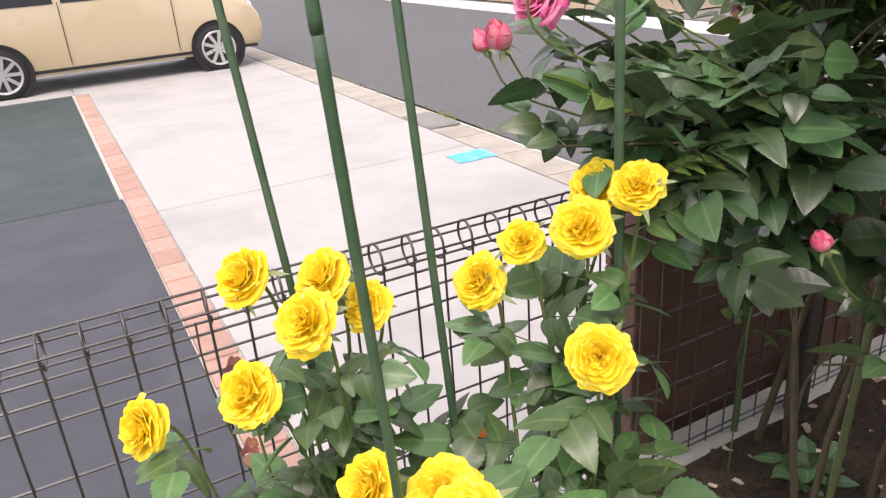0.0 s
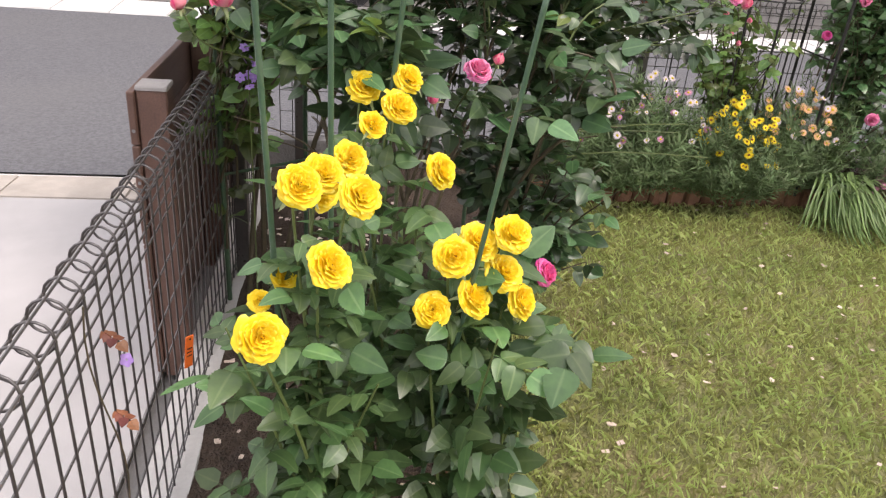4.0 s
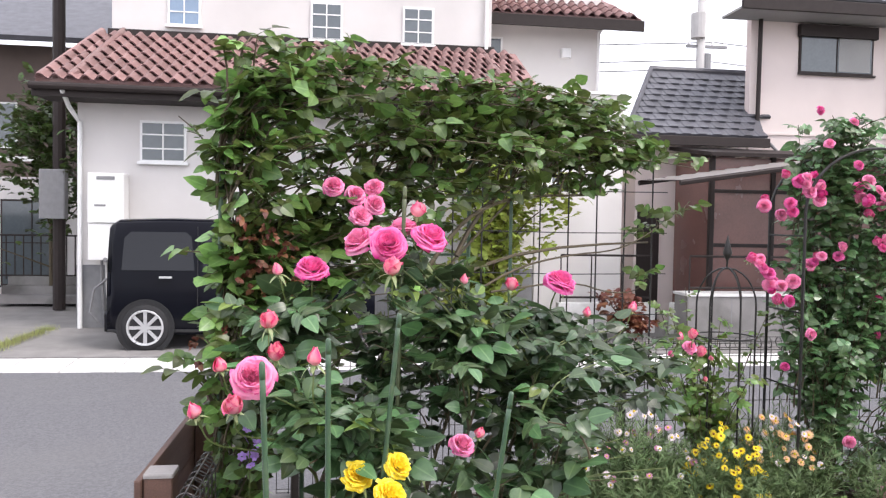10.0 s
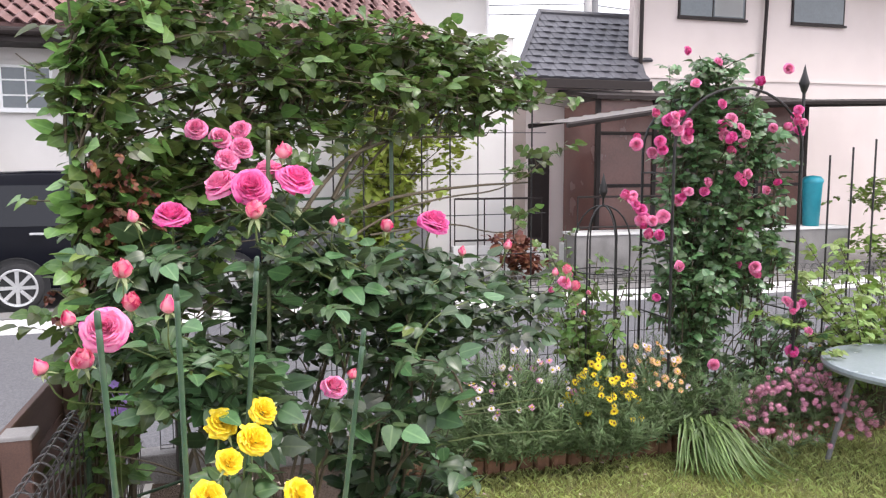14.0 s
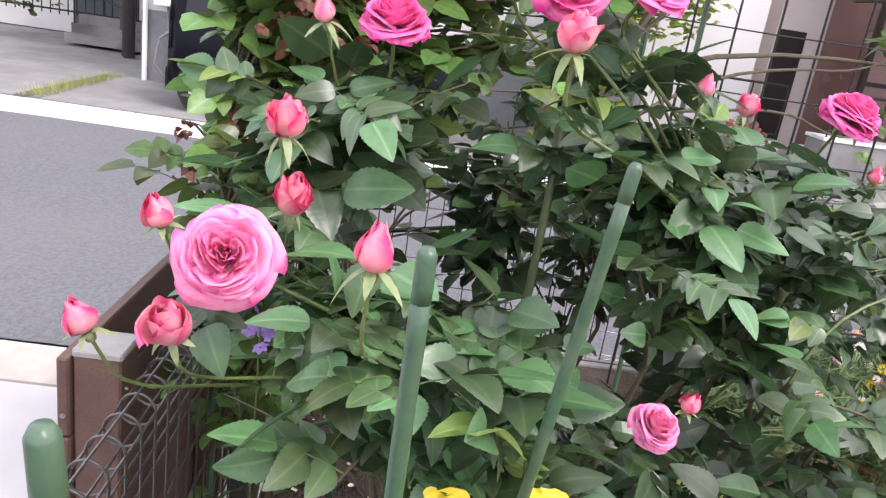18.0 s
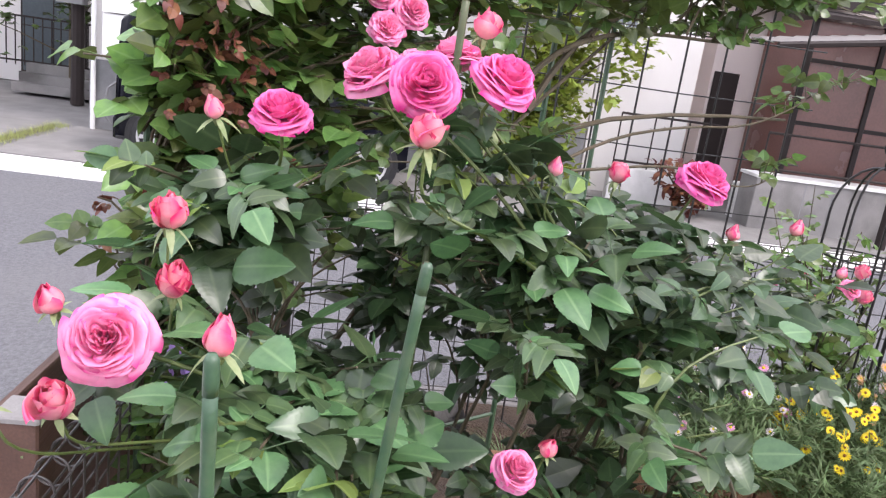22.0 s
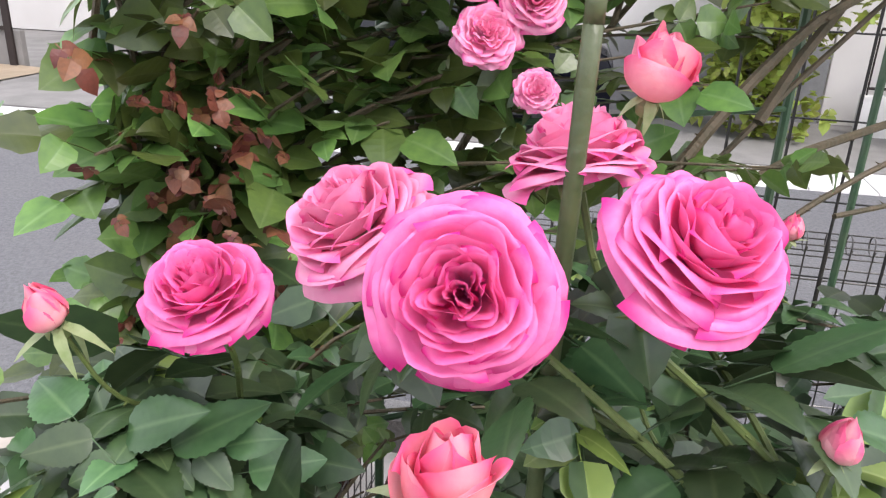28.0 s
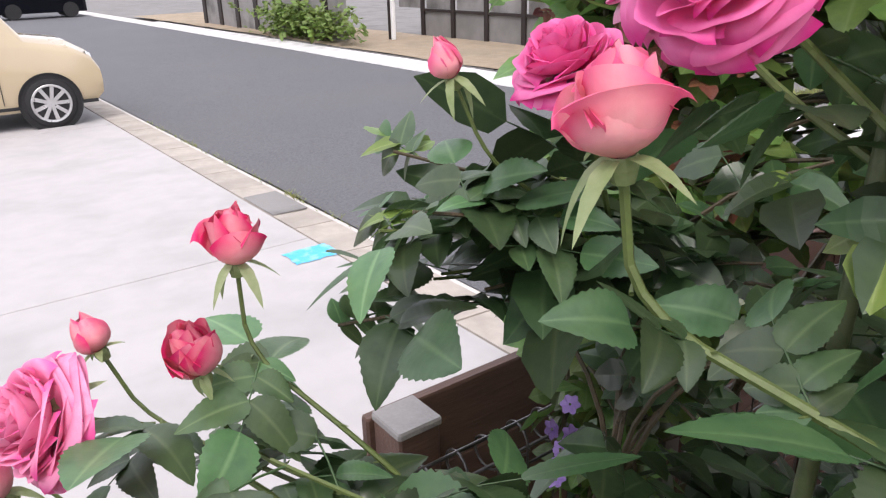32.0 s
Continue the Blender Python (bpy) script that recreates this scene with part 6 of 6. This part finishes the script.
for y, z, n, s in ((0.33, 2.13, 1, 0), (0.15, 2.08, 1, 0), (0.28, 1.98, 1, 0.02), (-0.2, 1.98, 2, 0.04), (-0.24, 1.78, 3, 0.05), (-0.4, 1.76, 4, 0.05), (0.4, 1.76, 8, 0.055), (0.3, 1.73, 4, 0.05), (0.55, 1.62, 5, 0.05),
                   (0.05, 1.85, 2, 0.04), (0.03, 1.65, 8, 0.05), (-0.06, 1.45, 3, 0.04), (-0.22, 1.41, 2, 0.02), (0.19, 1.39, 2, 0.02), (0.36, 1.36, 4, 0.03), (0.65, 1.34, 5, 0.04), (0.58, 1.21, 7, 0.05),
                   (0.39, 0.98, 1, 0), (-0.04, 1.15, 1, 0), (-0.15, 0.91, 4, 0.05), (0.47, 0.80, 1, 0), (-0.4, 0.69, 4, 0.05), (-0.45, 0.47, 3, 0.05), (0.16, 0.42, 1, 0)):
    for i in range(n):
        heads.append(Vector((-0.17 + r.gauss(0, 0.03), y + r.gauss(0, s), z + r.gauss(0, s * 0.8))))
for k, p in enumerate(heads):
    set_bloom(right, ("full", "cup", "full", "opening")[k % 4], p, (-0.85 + r.uniform(-0.2, 0.2), r.uniform(-0.5, 0.6), r.uniform(0.0, 0.7)), r.uniform(0.027, 0.041), (M_PINK, M_PALE, M_PALE, M_ROSE, M_PALE)[k % 5], 1700 + k)

# the leafy shrub on the obelisk and the shrubs further along the road-side fence
for at, spread, top, mat, seed in (((2.72, -1.22, 0.1), (0.16, 0.18), 1.2, M_LEAF_C, 71), ((2.55, -3.1, 0.05), (0.3, 0.5), 1.15, M_LEAF_Y, 72)):
    sh = thing("shrub_rose", "leafy green shrub rose by the road-side fence", "shrub", at)
    r = random.Random(seed)
    spots = []
    for k in range(26 if seed == 71 else 46):
        tip = Vector((r.gauss(0, spread[0]), r.gauss(0, spread[1]), r.uniform(0.3, top)))
        pts, rs = cane((r.uniform(-0.05, 0.05), r.uniform(-0.05, 0.05), 0), tip, 0.03, 0.005, 0.0018, seed * 50 + k, 5)
        part("cane", Build().tube(pts, rs, 5), M_CANE, sh)
        spots += along(pts, 0.4, 1.0, 0.045, r)
    bush_leaves(sh, spots, SMALL_LEAVES, mat, lambda o: False, seed, size=(0.9, 1.4))
    if seed == 71:
        for k in range(7):
            set_bloom(sh, ("bud", "opening")[k % 2], (r.uniform(-0.2, 0), r.uniform(0.0, 0.3), r.uniform(0.72, 1.0)), (-0.4, 0.3, 0.8), 0.024, (M_SALMON, M_PALE)[k % 2], 1900 + k)

# low grey-green rose beside the lawn
low = thing("low_rose_bush", "low young rose with grey-green leaves at the lawn's edge", "rose bush", (1.45, 0.10, 0.0))
r = random.Random(83)
spots = []
for k in range(26):
    tip = Vector((r.gauss(0, 0.15), r.gauss(0, 0.13), r.uniform(0.25, 0.68)))
    pts, rs = cane((0, 0.05, 0), tip, 0.03, 0.006, 0.002, 2000 + k, 5)
    part("cane", Build().tube(pts, rs, 5), M_CANE, low)
    spots += along(pts, 0.4, 1.0, 0.045, r)
bush_leaves(low, spots, ROSE_LEAVES, M_LEAF, lambda o: True, 11, size=(0.8, 1.2))

# ---- daisies along the road-side fence ----
def daisy(radius, n, depth=0.0):
    b = Build()
    for k in range(n):
        a = 2 * math.pi * k / n
        c, s = math.cos(a), math.sin(a)
        w = radius * 1.9 / n * 1.25
        v = [(0.12 * radius, -w * 0.4, 0), (0.65 * radius, -w, 0.04 * radius), (radius, -w * 0.35, -0.05 * radius), (radius, w * 0.35, -0.05 * radius), (0.65 * radius, w, 0.04 * radius), (0.12 * radius, w * 0.4, 0)]
        b.add([(c * x - s * y, s * x + c * y, z + 0.01 * radius * (k % 2)) for x, y, z in v], [(0, 1, 2, 3, 4, 5)])
    return b


EYE_DISC = Build().lathe([(0.0, 0.006), (0.004, 0.005), (0.006, 0.0)], n=8).mesh("disc")
EYE_DISC.materials.append(M_DAISY_Y)
EYE_DARK = Build().lathe([(0.0, 0.006), (0.004, 0.005), (0.006, 0.0)], n=8).mesh("disc")
EYE_DARK.materials.append(M_STAMEN)


def feather(seed):
    """A finely cut, feathery shoot along +z."""
    r = random.Random(seed)
    b = Build().tube([(0, 0, 0), (0.004, 0.0, 0.09), (0, 0, 0.2)], [0.0016, 0.0014, 0.0008], 4, False)
    for k in range(30):
        a, z, l = r.uniform(0, 6.28), 0.02 + 0.18 * k / 30, r.uniform(0.03, 0.055)
        c, s = math.cos(a), math.sin(a)
        t = (c * l, s * l, z + l * r.uniform(0.2, 0.9))
        b.add([(0, 0, z), (t[0] * 0.5 - s * 0.0028, t[1] * 0.5 + c * 0.0028, (z + t[2]) / 2), t, (t[0] * 0.5 + s * 0.0028, t[1] * 0.5 - c * 0.0028, (z + t[2]) / 2)], [(0, 1, 2, 3)])
    return b


FEATHERS = [feather(k) for k in range(4)]


def marguerite(label, at, spread, height, mats, flowers, seed, radius=0.022, shoots=150):
    d = thing("marguerite_plant", label, "flowering plant", at, "daisies in the road-side bed")
    r = random.Random(seed)
    pool = []
    for k in range(shoots):
        a, q = r.uniform(0, 6.28), math.sqrt(r.random())
        p = Vector((spread[0] * q * math.cos(a), spread[1] * q * math.sin(a), 0))
        z = height * (1 - 0.55 * q * q) * r.uniform(0.2, 1.0)
        pool.append((k, upright((p.x, p.y, max(0.02, z - 0.15)), (p.x * 1.2 + r.gauss(0, 0.12), p.y * 1.2 + r.gauss(0, 0.12), 0.5), r.uniform(0.8, 1.3), r.uniform(0, 360))))
    tagged(part("foliage", scatter(FEATHERS, pool), M_FEATHER, d), kind="stuff")
    heads = []
    for m in mats:
        me = daisy(radius, 13).mesh("flower")
        me.materials.append(m)
        heads.append(me)
    for k in range(flowers):
        a, q = r.uniform(0, 6.28), math.sqrt(r.random())
        p = Vector((spread[0] * q * math.cos(a) - 0.05, spread[1] * q * math.sin(a), height * (1.05 - 0.5 * q * q) * r.uniform(0.75, 1.08)))
        fl = part("flower", heads[k % len(heads)], None, d, "", upright(p, (-0.95 + r.gauss(0, 0.3), r.gauss(0, 0.35), 0.7), r.uniform(0.75, 1.2), r.uniform(0, 90)))
        part("disc", EYE_DISC if mats[k % len(mats)] is not M_DAISY_Y else EYE_DARK, None, fl)
    return d


marguerite("white and pale pink marguerite with feathery green leaves", (2.62, -0.72, 0.10), (0.22, 0.36), 0.54, (M_DAISY_W, M_DAISY_P, M_DAISY_W), 60, 3, 0.018, 620)
marguerite("yellow marguerite with feathery green leaves", (2.54, -1.20, 0.08), (0.2, 0.22), 0.50, (M_DAISY_Y,), 74, 4, 0.020, 420)
marguerite("peach and cream marguerite with feathery leaves", (2.64, -1.55, 0.10), (0.18, 0.24), 0.56, (M_DAISY_O, M_DAISY_W, M_DAISY_O), 66, 5, 0.020, 360)
marguerite("pale pink marguerite at the end of the bed", (2.74, -3.0, 0.12), (0.16, 0.5), 0.5, (M_DAISY_P, M_DAISY_W), 30, 6, 0.02, 150)


def pompom(radius, seed):
    r = random.Random(seed)
    b = Build()
    for k in range(46):
        z = 1 - 1.5 * k / 46
        a = 2.4 * k
        q = math.sqrt(max(0, 1 - z * z))
        n = Vector((q * math.cos(a), q * math.sin(a), z))
        t = n.orthogonal().normalized() * radius * 0.2
        s = n.cross(t)
        o = n * radius * 0.72
        b.add([o - s * 0.8, o + n * radius * 0.3 - t, o + n * radius * 0.34 + s * 0.6, o + n * radius * 0.3 + t], [(0, 1, 2, 3)])
    b.lathe([(0.0, 0.7 * radius), (0.5 * radius, 0.5 * radius), (0.72 * radius, 0), (0.5 * radius, -0.5 * radius), (0, -0.6 * radius)], n=10)
    return b


pom = thing("pompom_daisy_plant", "mound of dusky pink pompom daisies spilling onto the lawn", "flowering plant", (2.50, -2.30, 0.06))
r = random.Random(19)
tagged(part("foliage", scatter(FEATHERS, [(k, upright((r.gauss(0, 0.13), r.gauss(0, 0.30), r.uniform(0.0, 0.26)), (r.gauss(-0.2, 0.4), r.gauss(0, 0.4), 0.7), r.uniform(0.7, 1.2))) for k in range(190)]), M_FEATHER, pom), kind="stuff")
me = pompom(0.0175, 1).mesh("flower")
me.materials.append(M_POMPOM)
for k in range(230):
    a = r.uniform(0, 6.28)
    q = math.sqrt(r.random())
    p = (-0.16 + 0.26 * q * math.cos(a), -0.06 + 0.46 * q * math.sin(a), 0.03 + 0.42 * (1 - 0.8 * q * q) * r.uniform(0.75, 1.1))
    part("flower", me, None, pom, "", upright(p, (-0.5, 0, 0.8), r.uniform(0.75, 1.2), r.uniform(0, 90)))

# the flopped clump of strap leaves
strap = thing("strap_leaf_clump", "flopped clump of long green strap leaves on the lawn", "bulb foliage", (2.55, -1.78, 0.08))
r = random.Random(23)
for k in range(110):
    l, way = r.uniform(0.38, 0.66), r.gauss(0.05, 0.42)
    lift = r.uniform(0.08, 0.26)
    rows = []
    for i in range(9):
        t = i / 8
        o = Vector((r.gauss(0, 0.004) - l * t * math.cos(way), 0.06 * math.sin(k) + l * t * math.sin(way) * 0.75, 0.02 + lift * math.sin(min(1, t * 1.25) * math.pi * 0.9) * (1 - 0.45 * t) - 0.07 * t))
        o.z = max(o.z, -0.07 + 0.012 * (k % 5))
        w = 0.0065 * (1 - t ** 3)
        s = Vector((math.sin(way), math.cos(way), 0.3 * math.sin(k))).normalized() * w
        rows.append([o - s, o + Vector((0, 0, -0.002)), o + s])
    part("strap_leaf", Build().grid(rows), M_STRAP, strap)
# grassy tufts in the bed
for at in ((2.56, -0.28, 0.05), (2.60, 0.05, 0.05), (2.62, -2.72, 0.05)):
    tuft = thing("grass_tuft", "tuft of fine dark arching grass in the bed", "ornamental grass", at, "grass tufts")
    b = Build()
    for k in range(60):
        a, l = r.uniform(0, 6.28), r.uniform(0.2, 0.36)
        rows = []
        for i in range(6):
            t = i / 5
            o = Vector((math.cos(a) * l * t * 0.8, math.sin(a) * l * t * 0.8, l * (t - 0.75 * t * t)))
            s = Vector((-math.sin(a), math.cos(a), 0)) * 0.002 * (1 - t)
            rows.append([o - s, o + s])
        b.grid(rows)
    tagged(part("blades", b, M_FEATHER, tuft), kind="stuff")

# brick edging of the beds
edging = structure("bed_edging", Build().box(2.60, -3.6, -0.02, 2.64, 0.12, 0.05), M_SOIL, "edging of small upright brown bricks along the bed", "edging")
one = Build().box(-0.03, -0.042, 0, 0.03, 0.042, 0.13, 0.012).mesh("brick")
one.materials.append(M_EDGING)
for k in range(38):
    part("brick", one, None, edging, "", pose(2.575, 0.08 - 0.095 * k, -0.03 + r.uniform(0, 0.02), r.uniform(-4, 4), r.uniform(-6, 6), r.uniform(-5, 5)))
edge2 = structure("lawn_edging", Build().box(-2.0, 0.415, -0.03, 1.55, 0.425, 0.006), M_SOIL, "row of brown bricks between the lawn and the rose bed", "edging")
one2 = Build().box(-0.1, -0.05, 0, 0.1, 0.05, 0.05, 0.008).mesh("brick")
one2.materials.append(M_EDGING)
for k in range(17):
    part("brick", one2, None, edge2, "", pose(-1.95 + 0.208 * k, 0.43, -0.012 + r.uniform(0, 0.012), r.uniform(-3, 3), r.uniform(-3, 3), r.uniform(-4, 4)))

# ---- lawn grass, fallen petals, chips ----
def blades(n, region, seed, h=(0.02, 0.05)):
    g = np.random.RandomState(seed)
    x = g.uniform(region[0], region[1], n)
    y = g.uniform(region[2], region[3], n)
    keep = np.array([yy < bed_edge(xx) - 0.05 and xx < 2.55 for xx, yy in zip(x, y)])
    x, y = x[keep], y[keep]
    n = len(x)
    a, l, lean = g.uniform(0, 6.28, n), g.uniform(*h, n), g.uniform(0.2, 1.3, n)
    w = g.uniform(0.0012, 0.0026, n)
    dx, dy = np.cos(a), np.sin(a)
    base = np.stack([x, y, np.full(n, 0.0)], 1)
    side = np.stack([-dy * w, dx * w, 0 * w], 1)
    mid = base + np.stack([dx * l * lean * 0.35, dy * l * lean * 0.35, l * 0.6], 1)
    tip = base + np.stack([dx * l * lean, dy * l * lean, l * 0.9], 1)
    v = np.stack([base - side, base + side, mid + side * 0.8, tip, mid - side * 0.8], 1).reshape(-1, 3)
    b = Build()
    b.v = v.tolist()
    b.e = [0.0] * len(b.v)
    b.f = [(5 * i, 5 * i + 1, 5 * i + 2, 5 * i + 3, 5 * i + 4) for i in range(n)]
    return b


tagged(part("lawn_grass", blades(52000, (-0.6, 2.55, -2.8, 0.42), 1), M_GRASS), "short yellow-green grass blades of the lawn", "grass", kind="stuff")
tagged(part("far_lawn_grass", blades(14000, (0.6, 2.55, -5.5, -2.8), 2), M_GRASS), "short yellow-green grass blades beyond the table", "grass", kind="stuff")
tagged(part("back_lawn_grass", blades(26000, (-3.0, -0.6, -4.5, 0.42), 6), M_GRASS), "short yellow-green grass blades behind the path", "grass", kind="stuff")
tagged(part("side_lawn_grass", blades(12000, (-0.6, 0.6, -4.5, -2.8), 7), M_GRASS), "short yellow-green grass blades at the lawn side", "grass", kind="stuff")
r = random.Random(41)


def litter(n, place, size, lift, seed):
    q = random.Random(seed)
    b = Build()
    for k in range(n):
        x, y = place(q)
        s, a = q.uniform(*size), q.uniform(0, 6.28)
        pts = []
        for i in range(6):
            t = a + i * math.pi / 3
            m = s * (1.0 if i % 3 else 0.6)
            pts.append((x + m * math.cos(t), y + m * math.sin(t), lift + q.uniform(0, s * 0.5)))
        b.add(pts + [(x, y, lift + s * 0.15)], [(i, (i + 1) % 6, 6) for i in range(6)])
    return b


tagged(part("fallen_petals", litter(170, lambda q: (q.uniform(-0.4, 2.5), q.uniform(-2.6, 0.4)), (0.006, 0.016), 0.03, 3), M_CHIP), "pale fallen rose petals on the lawn", "fallen petals", kind="stuff")
tagged(part("bark_litter", litter(330, lambda q: (q.uniform(-0.6, 2.8), q.uniform(0.45, 1.12)), (0.006, 0.02), 0.045, 4), M_CHIP), "pale petals and bark chips on the soil bed", "litter", kind="stuff")
tagged(part("soil_crumbs", litter(900, lambda q: (q.uniform(-0.6, 2.8), q.uniform(0.45, 1.12)), (0.006, 0.022), 0.04, 5), M_SOIL), "dark crumbs of soil and bark on the bed", "soil crumbs", kind="stuff")
# small weeds at the foot of the roses
for k in range(9):
    wd = thing("ground_plant", "small leafy green plant at the foot of the roses", "plant", (0.15 + 0.22 * k, 0.62 + 0.28 * math.sin(2.3 * k), 0.03), "small plants in the rose bed")
    q = random.Random(2100 + k)
    for i in range(7):
        part("leaf", SMALL_LEAVES[i % 4].mesh("leaf"), M_LEAF_Y if k % 2 else M_LEAF, wd, "", facing((0, 0, q.uniform(0.01, 0.12)), (math.cos(i * 0.9), math.sin(i * 0.9), q.uniform(0.1, 0.8)), (0, 0, 1), q.uniform(0.9, 1.5)))

# ---- small things on the fence ----
tag = thing("plant_tag", "bright orange plastic plant tag tied to the fence", "plant tag", (0.689, 1.135, 0.325))
part("plate", Build().box(-0.013, -0.002, 0, 0.013, 0.002, 0.085, 0.0015), M_ORANGE, tag)
part("hole", Build().lathe([(0.0, -0.0026), (0.003, -0.0026)], (0, 0, 0.077), 8, "y"), M_TRIM, tag)
for z in (0.03, 0.04, 0.05):
    part("printed_line", Build().box(-0.008, -0.0027, z, 0.007, -0.0021, z + 0.003), M_TRIM, tag)
tag.rotation_euler = (0, radians(8), radians(-35))
vine = thing("dry_vine", "thin dry vine with a small purple flower on the fence", "vine", (0.241, 1.13, 0.0))
pts = [(0.03 * math.sin(5 * t) - 0.02, 0.035 + 0.01 * math.sin(9 * t), 0.05 + 0.75 * t) for t in np.linspace(0, 1, 14)]
part("stem", Build().tube(pts, 0.0018, 5), M_CANE, vine)
part("flower", daisy(0.013, 5), M_LILAC, vine, "small purple flower", upright((0, 0, 0.663), (-0.5, -0.6, 0.5)))
for z in (0.55, 0.72):
    part("dry_leaf", SMALL_LEAVES[1].mesh("dry_leaf"), M_LEAF_R, vine, "", facing((0, 0.03, z), (-0.3, -0.6, -0.4), (0, 0, 1), 0.7))
hook = thing("wire_hook", "small white wire hook hanging on the board screen", "hook", (1.62, 1.165, 0.40))
part("wire", Build().tube([(0, 0, 0.05), (0.004, 0, 0.02), (0, 0, 0), (-0.008, 0, -0.006), (-0.01, 0, 0.008)], 0.0016, 6), M_WHITE, hook)
lil = thing("lilac_flowers", "lilac flower cluster beside the fence", "flower", (1.38, 1.05, 0.0))
part("stem", Build().tube([(0, 0, 0.02), (0.02, 0, 0.5), (0, 0, 0.9)], 0.002, 5), M_STEM, lil)
for k in range(9):
    part("flower", daisy(0.016, 6), M_LILAC, lil, "", upright((r.gauss(0, 0.018), r.gauss(0, 0.018), 0.9 + r.gauss(0, 0.03)), (r.gauss(-0.6, 0.4), r.gauss(-0.3, 0.4), 0.5)))

# ---- the garden table ----
table = thing("garden_table", "round grey wet garden table standing on the lawn", "table", (1.95, -2.72, 0.0))
table.scale = (1, 1, 0.87)
part("tabletop", Build().lathe([(0.0, 0.70), (0.44, 0.70), (0.455, 0.695), (0.46, 0.675), (0.45, 0.655), (0.43, 0.65), (0.0, 0.65)], n=48), M_TABLE, table, smooth=False)
for k in range(4):
    a = math.pi / 4 + k * math.pi / 2
    part("leg", Build().tube([(0.28 * math.cos(a), 0.28 * math.sin(a), 0.66), (0.40 * math.cos(a), 0.40 * math.sin(a), 0.0)], 0.014, 8), M_GREY, table)
# ---- greenery across the road ----
def leafy(name, label, category, at, spread, top, n, mat, seed, size, low=0.15, clumps=14):
    """A small tree or shrub: a branching frame and many leaf sprays."""
    s = thing(name, label, category, at)
    q = random.Random(seed)
    part("trunk", Build().tube([(0, 0, 0), (0.03, 0.02, top * 0.4), (0, 0.05, top * 0.8)], [0.05, 0.04, 0.015], 7), M_CANE, s)
    pool = []
    for k in range(clumps):
        c = Vector((q.gauss(0, spread[0] * 0.55), q.gauss(0, spread[1] * 0.55), q.uniform(low, 1.0) * top))
        part("limb", Build().tube([(0, 0, c.z * 0.55), c * 0.6 + Vector((0, 0, c.z * 0.25)), c], [0.018, 0.01, 0.004], 5), M_CANE, s)
        for i in range(n // clumps):
            o = c + Vector((q.gauss(0, spread[0] * 0.3), q.gauss(0, spread[1] * 0.3), q.gauss(0, top * 0.09)))
            o.z = max(0.03, o.z)
            pool.append((i, facing(o, (q.uniform(-1, 1), q.uniform(-1, 1), q.uniform(-0.4, 0.7)), (0, 0, 1), size * q.uniform(0.7, 1.4))))
    tagged(part("crown", scatter(SMALL_LEAVES, pool), mat, s), kind="stuff")
    return s


leafy("garden_shrub", "tall yellow-green shrub before the cream house", "shrub", (9.9, -1.45, -0.06), (0.5, 0.6), 2.75, 1500, M_SHRUB, 91, 2.4, 0.1, 20)
leafy("small_tree", "feathery green tree beside the brown house", "tree", (14.6, 6.5, -0.06), (0.9, 1.1), 4.0, 1000, M_LEAF_C, 92, 2.8, 0.25)
leafy("roadside_bush", "low green bush behind the far kerb", "bush", (8.9, 17.0, -0.06), (0.5, 2.2), 0.9, 800, M_LEAF_Y, 93, 2.6)
leafy("potted_shrub", "orange-leaved small shrub on the far forecourt", "shrub", (9.6, -3.4, -0.06), (0.25, 0.35), 0.6, 160, M_LEAF_R, 94, 2.0)
leafy("far_shrub", "leafy green shrub beyond the garden table", "shrub", (8.9, -10.5, -0.06), (0.6, 1.2), 1.5, 600, M_LEAF_Y, 95, 2.4)
# weeds in the forecourt joint
b = Build()
q = random.Random(96)
for k in range(900):
    x, y = q.uniform(8.45, 10.8), 5.1 + q.gauss(0, 0.07)
    l, a = q.uniform(0.03, 0.12), q.uniform(0, 6.28)
    b.add([(x - 0.006, y, -0.06), (x + 0.006, y, -0.06), (x + l * 0.5 * math.cos(a), y + l * 0.5 * math.sin(a), -0.06 + l)], [(0, 1, 2)])
tagged(part("joint_weeds", b, M_GRASS), "weeds growing in the joint between the forecourts", "weeds", kind="stuff")
b = Build()
for k in range(260):
    x, y = NEAR_GUTTER + q.gauss(0, 0.02), q.uniform(4.6, 9.5) if k % 3 else 5.6 + q.gauss(0, 0.1)
    l, a = q.uniform(0.01, 0.035), q.uniform(0, 6.28)
    b.add([(x - 0.004, y, -0.115), (x + 0.004, y, -0.115), (x + l * math.cos(a), y + l * math.sin(a), -0.11 + l)], [(0, 1, 2)])
tagged(part("gutter_weeds", b, M_GRASS), "small weeds along the gutter edge", "weeds", kind="stuff")
drain = structure("drain_cover", Build().box(2.69, 5.2, -0.1, 2.96, 5.75, -0.088, 0.004), M_BLOCK, "grey concrete drain cover in the gutter", "drain cover")
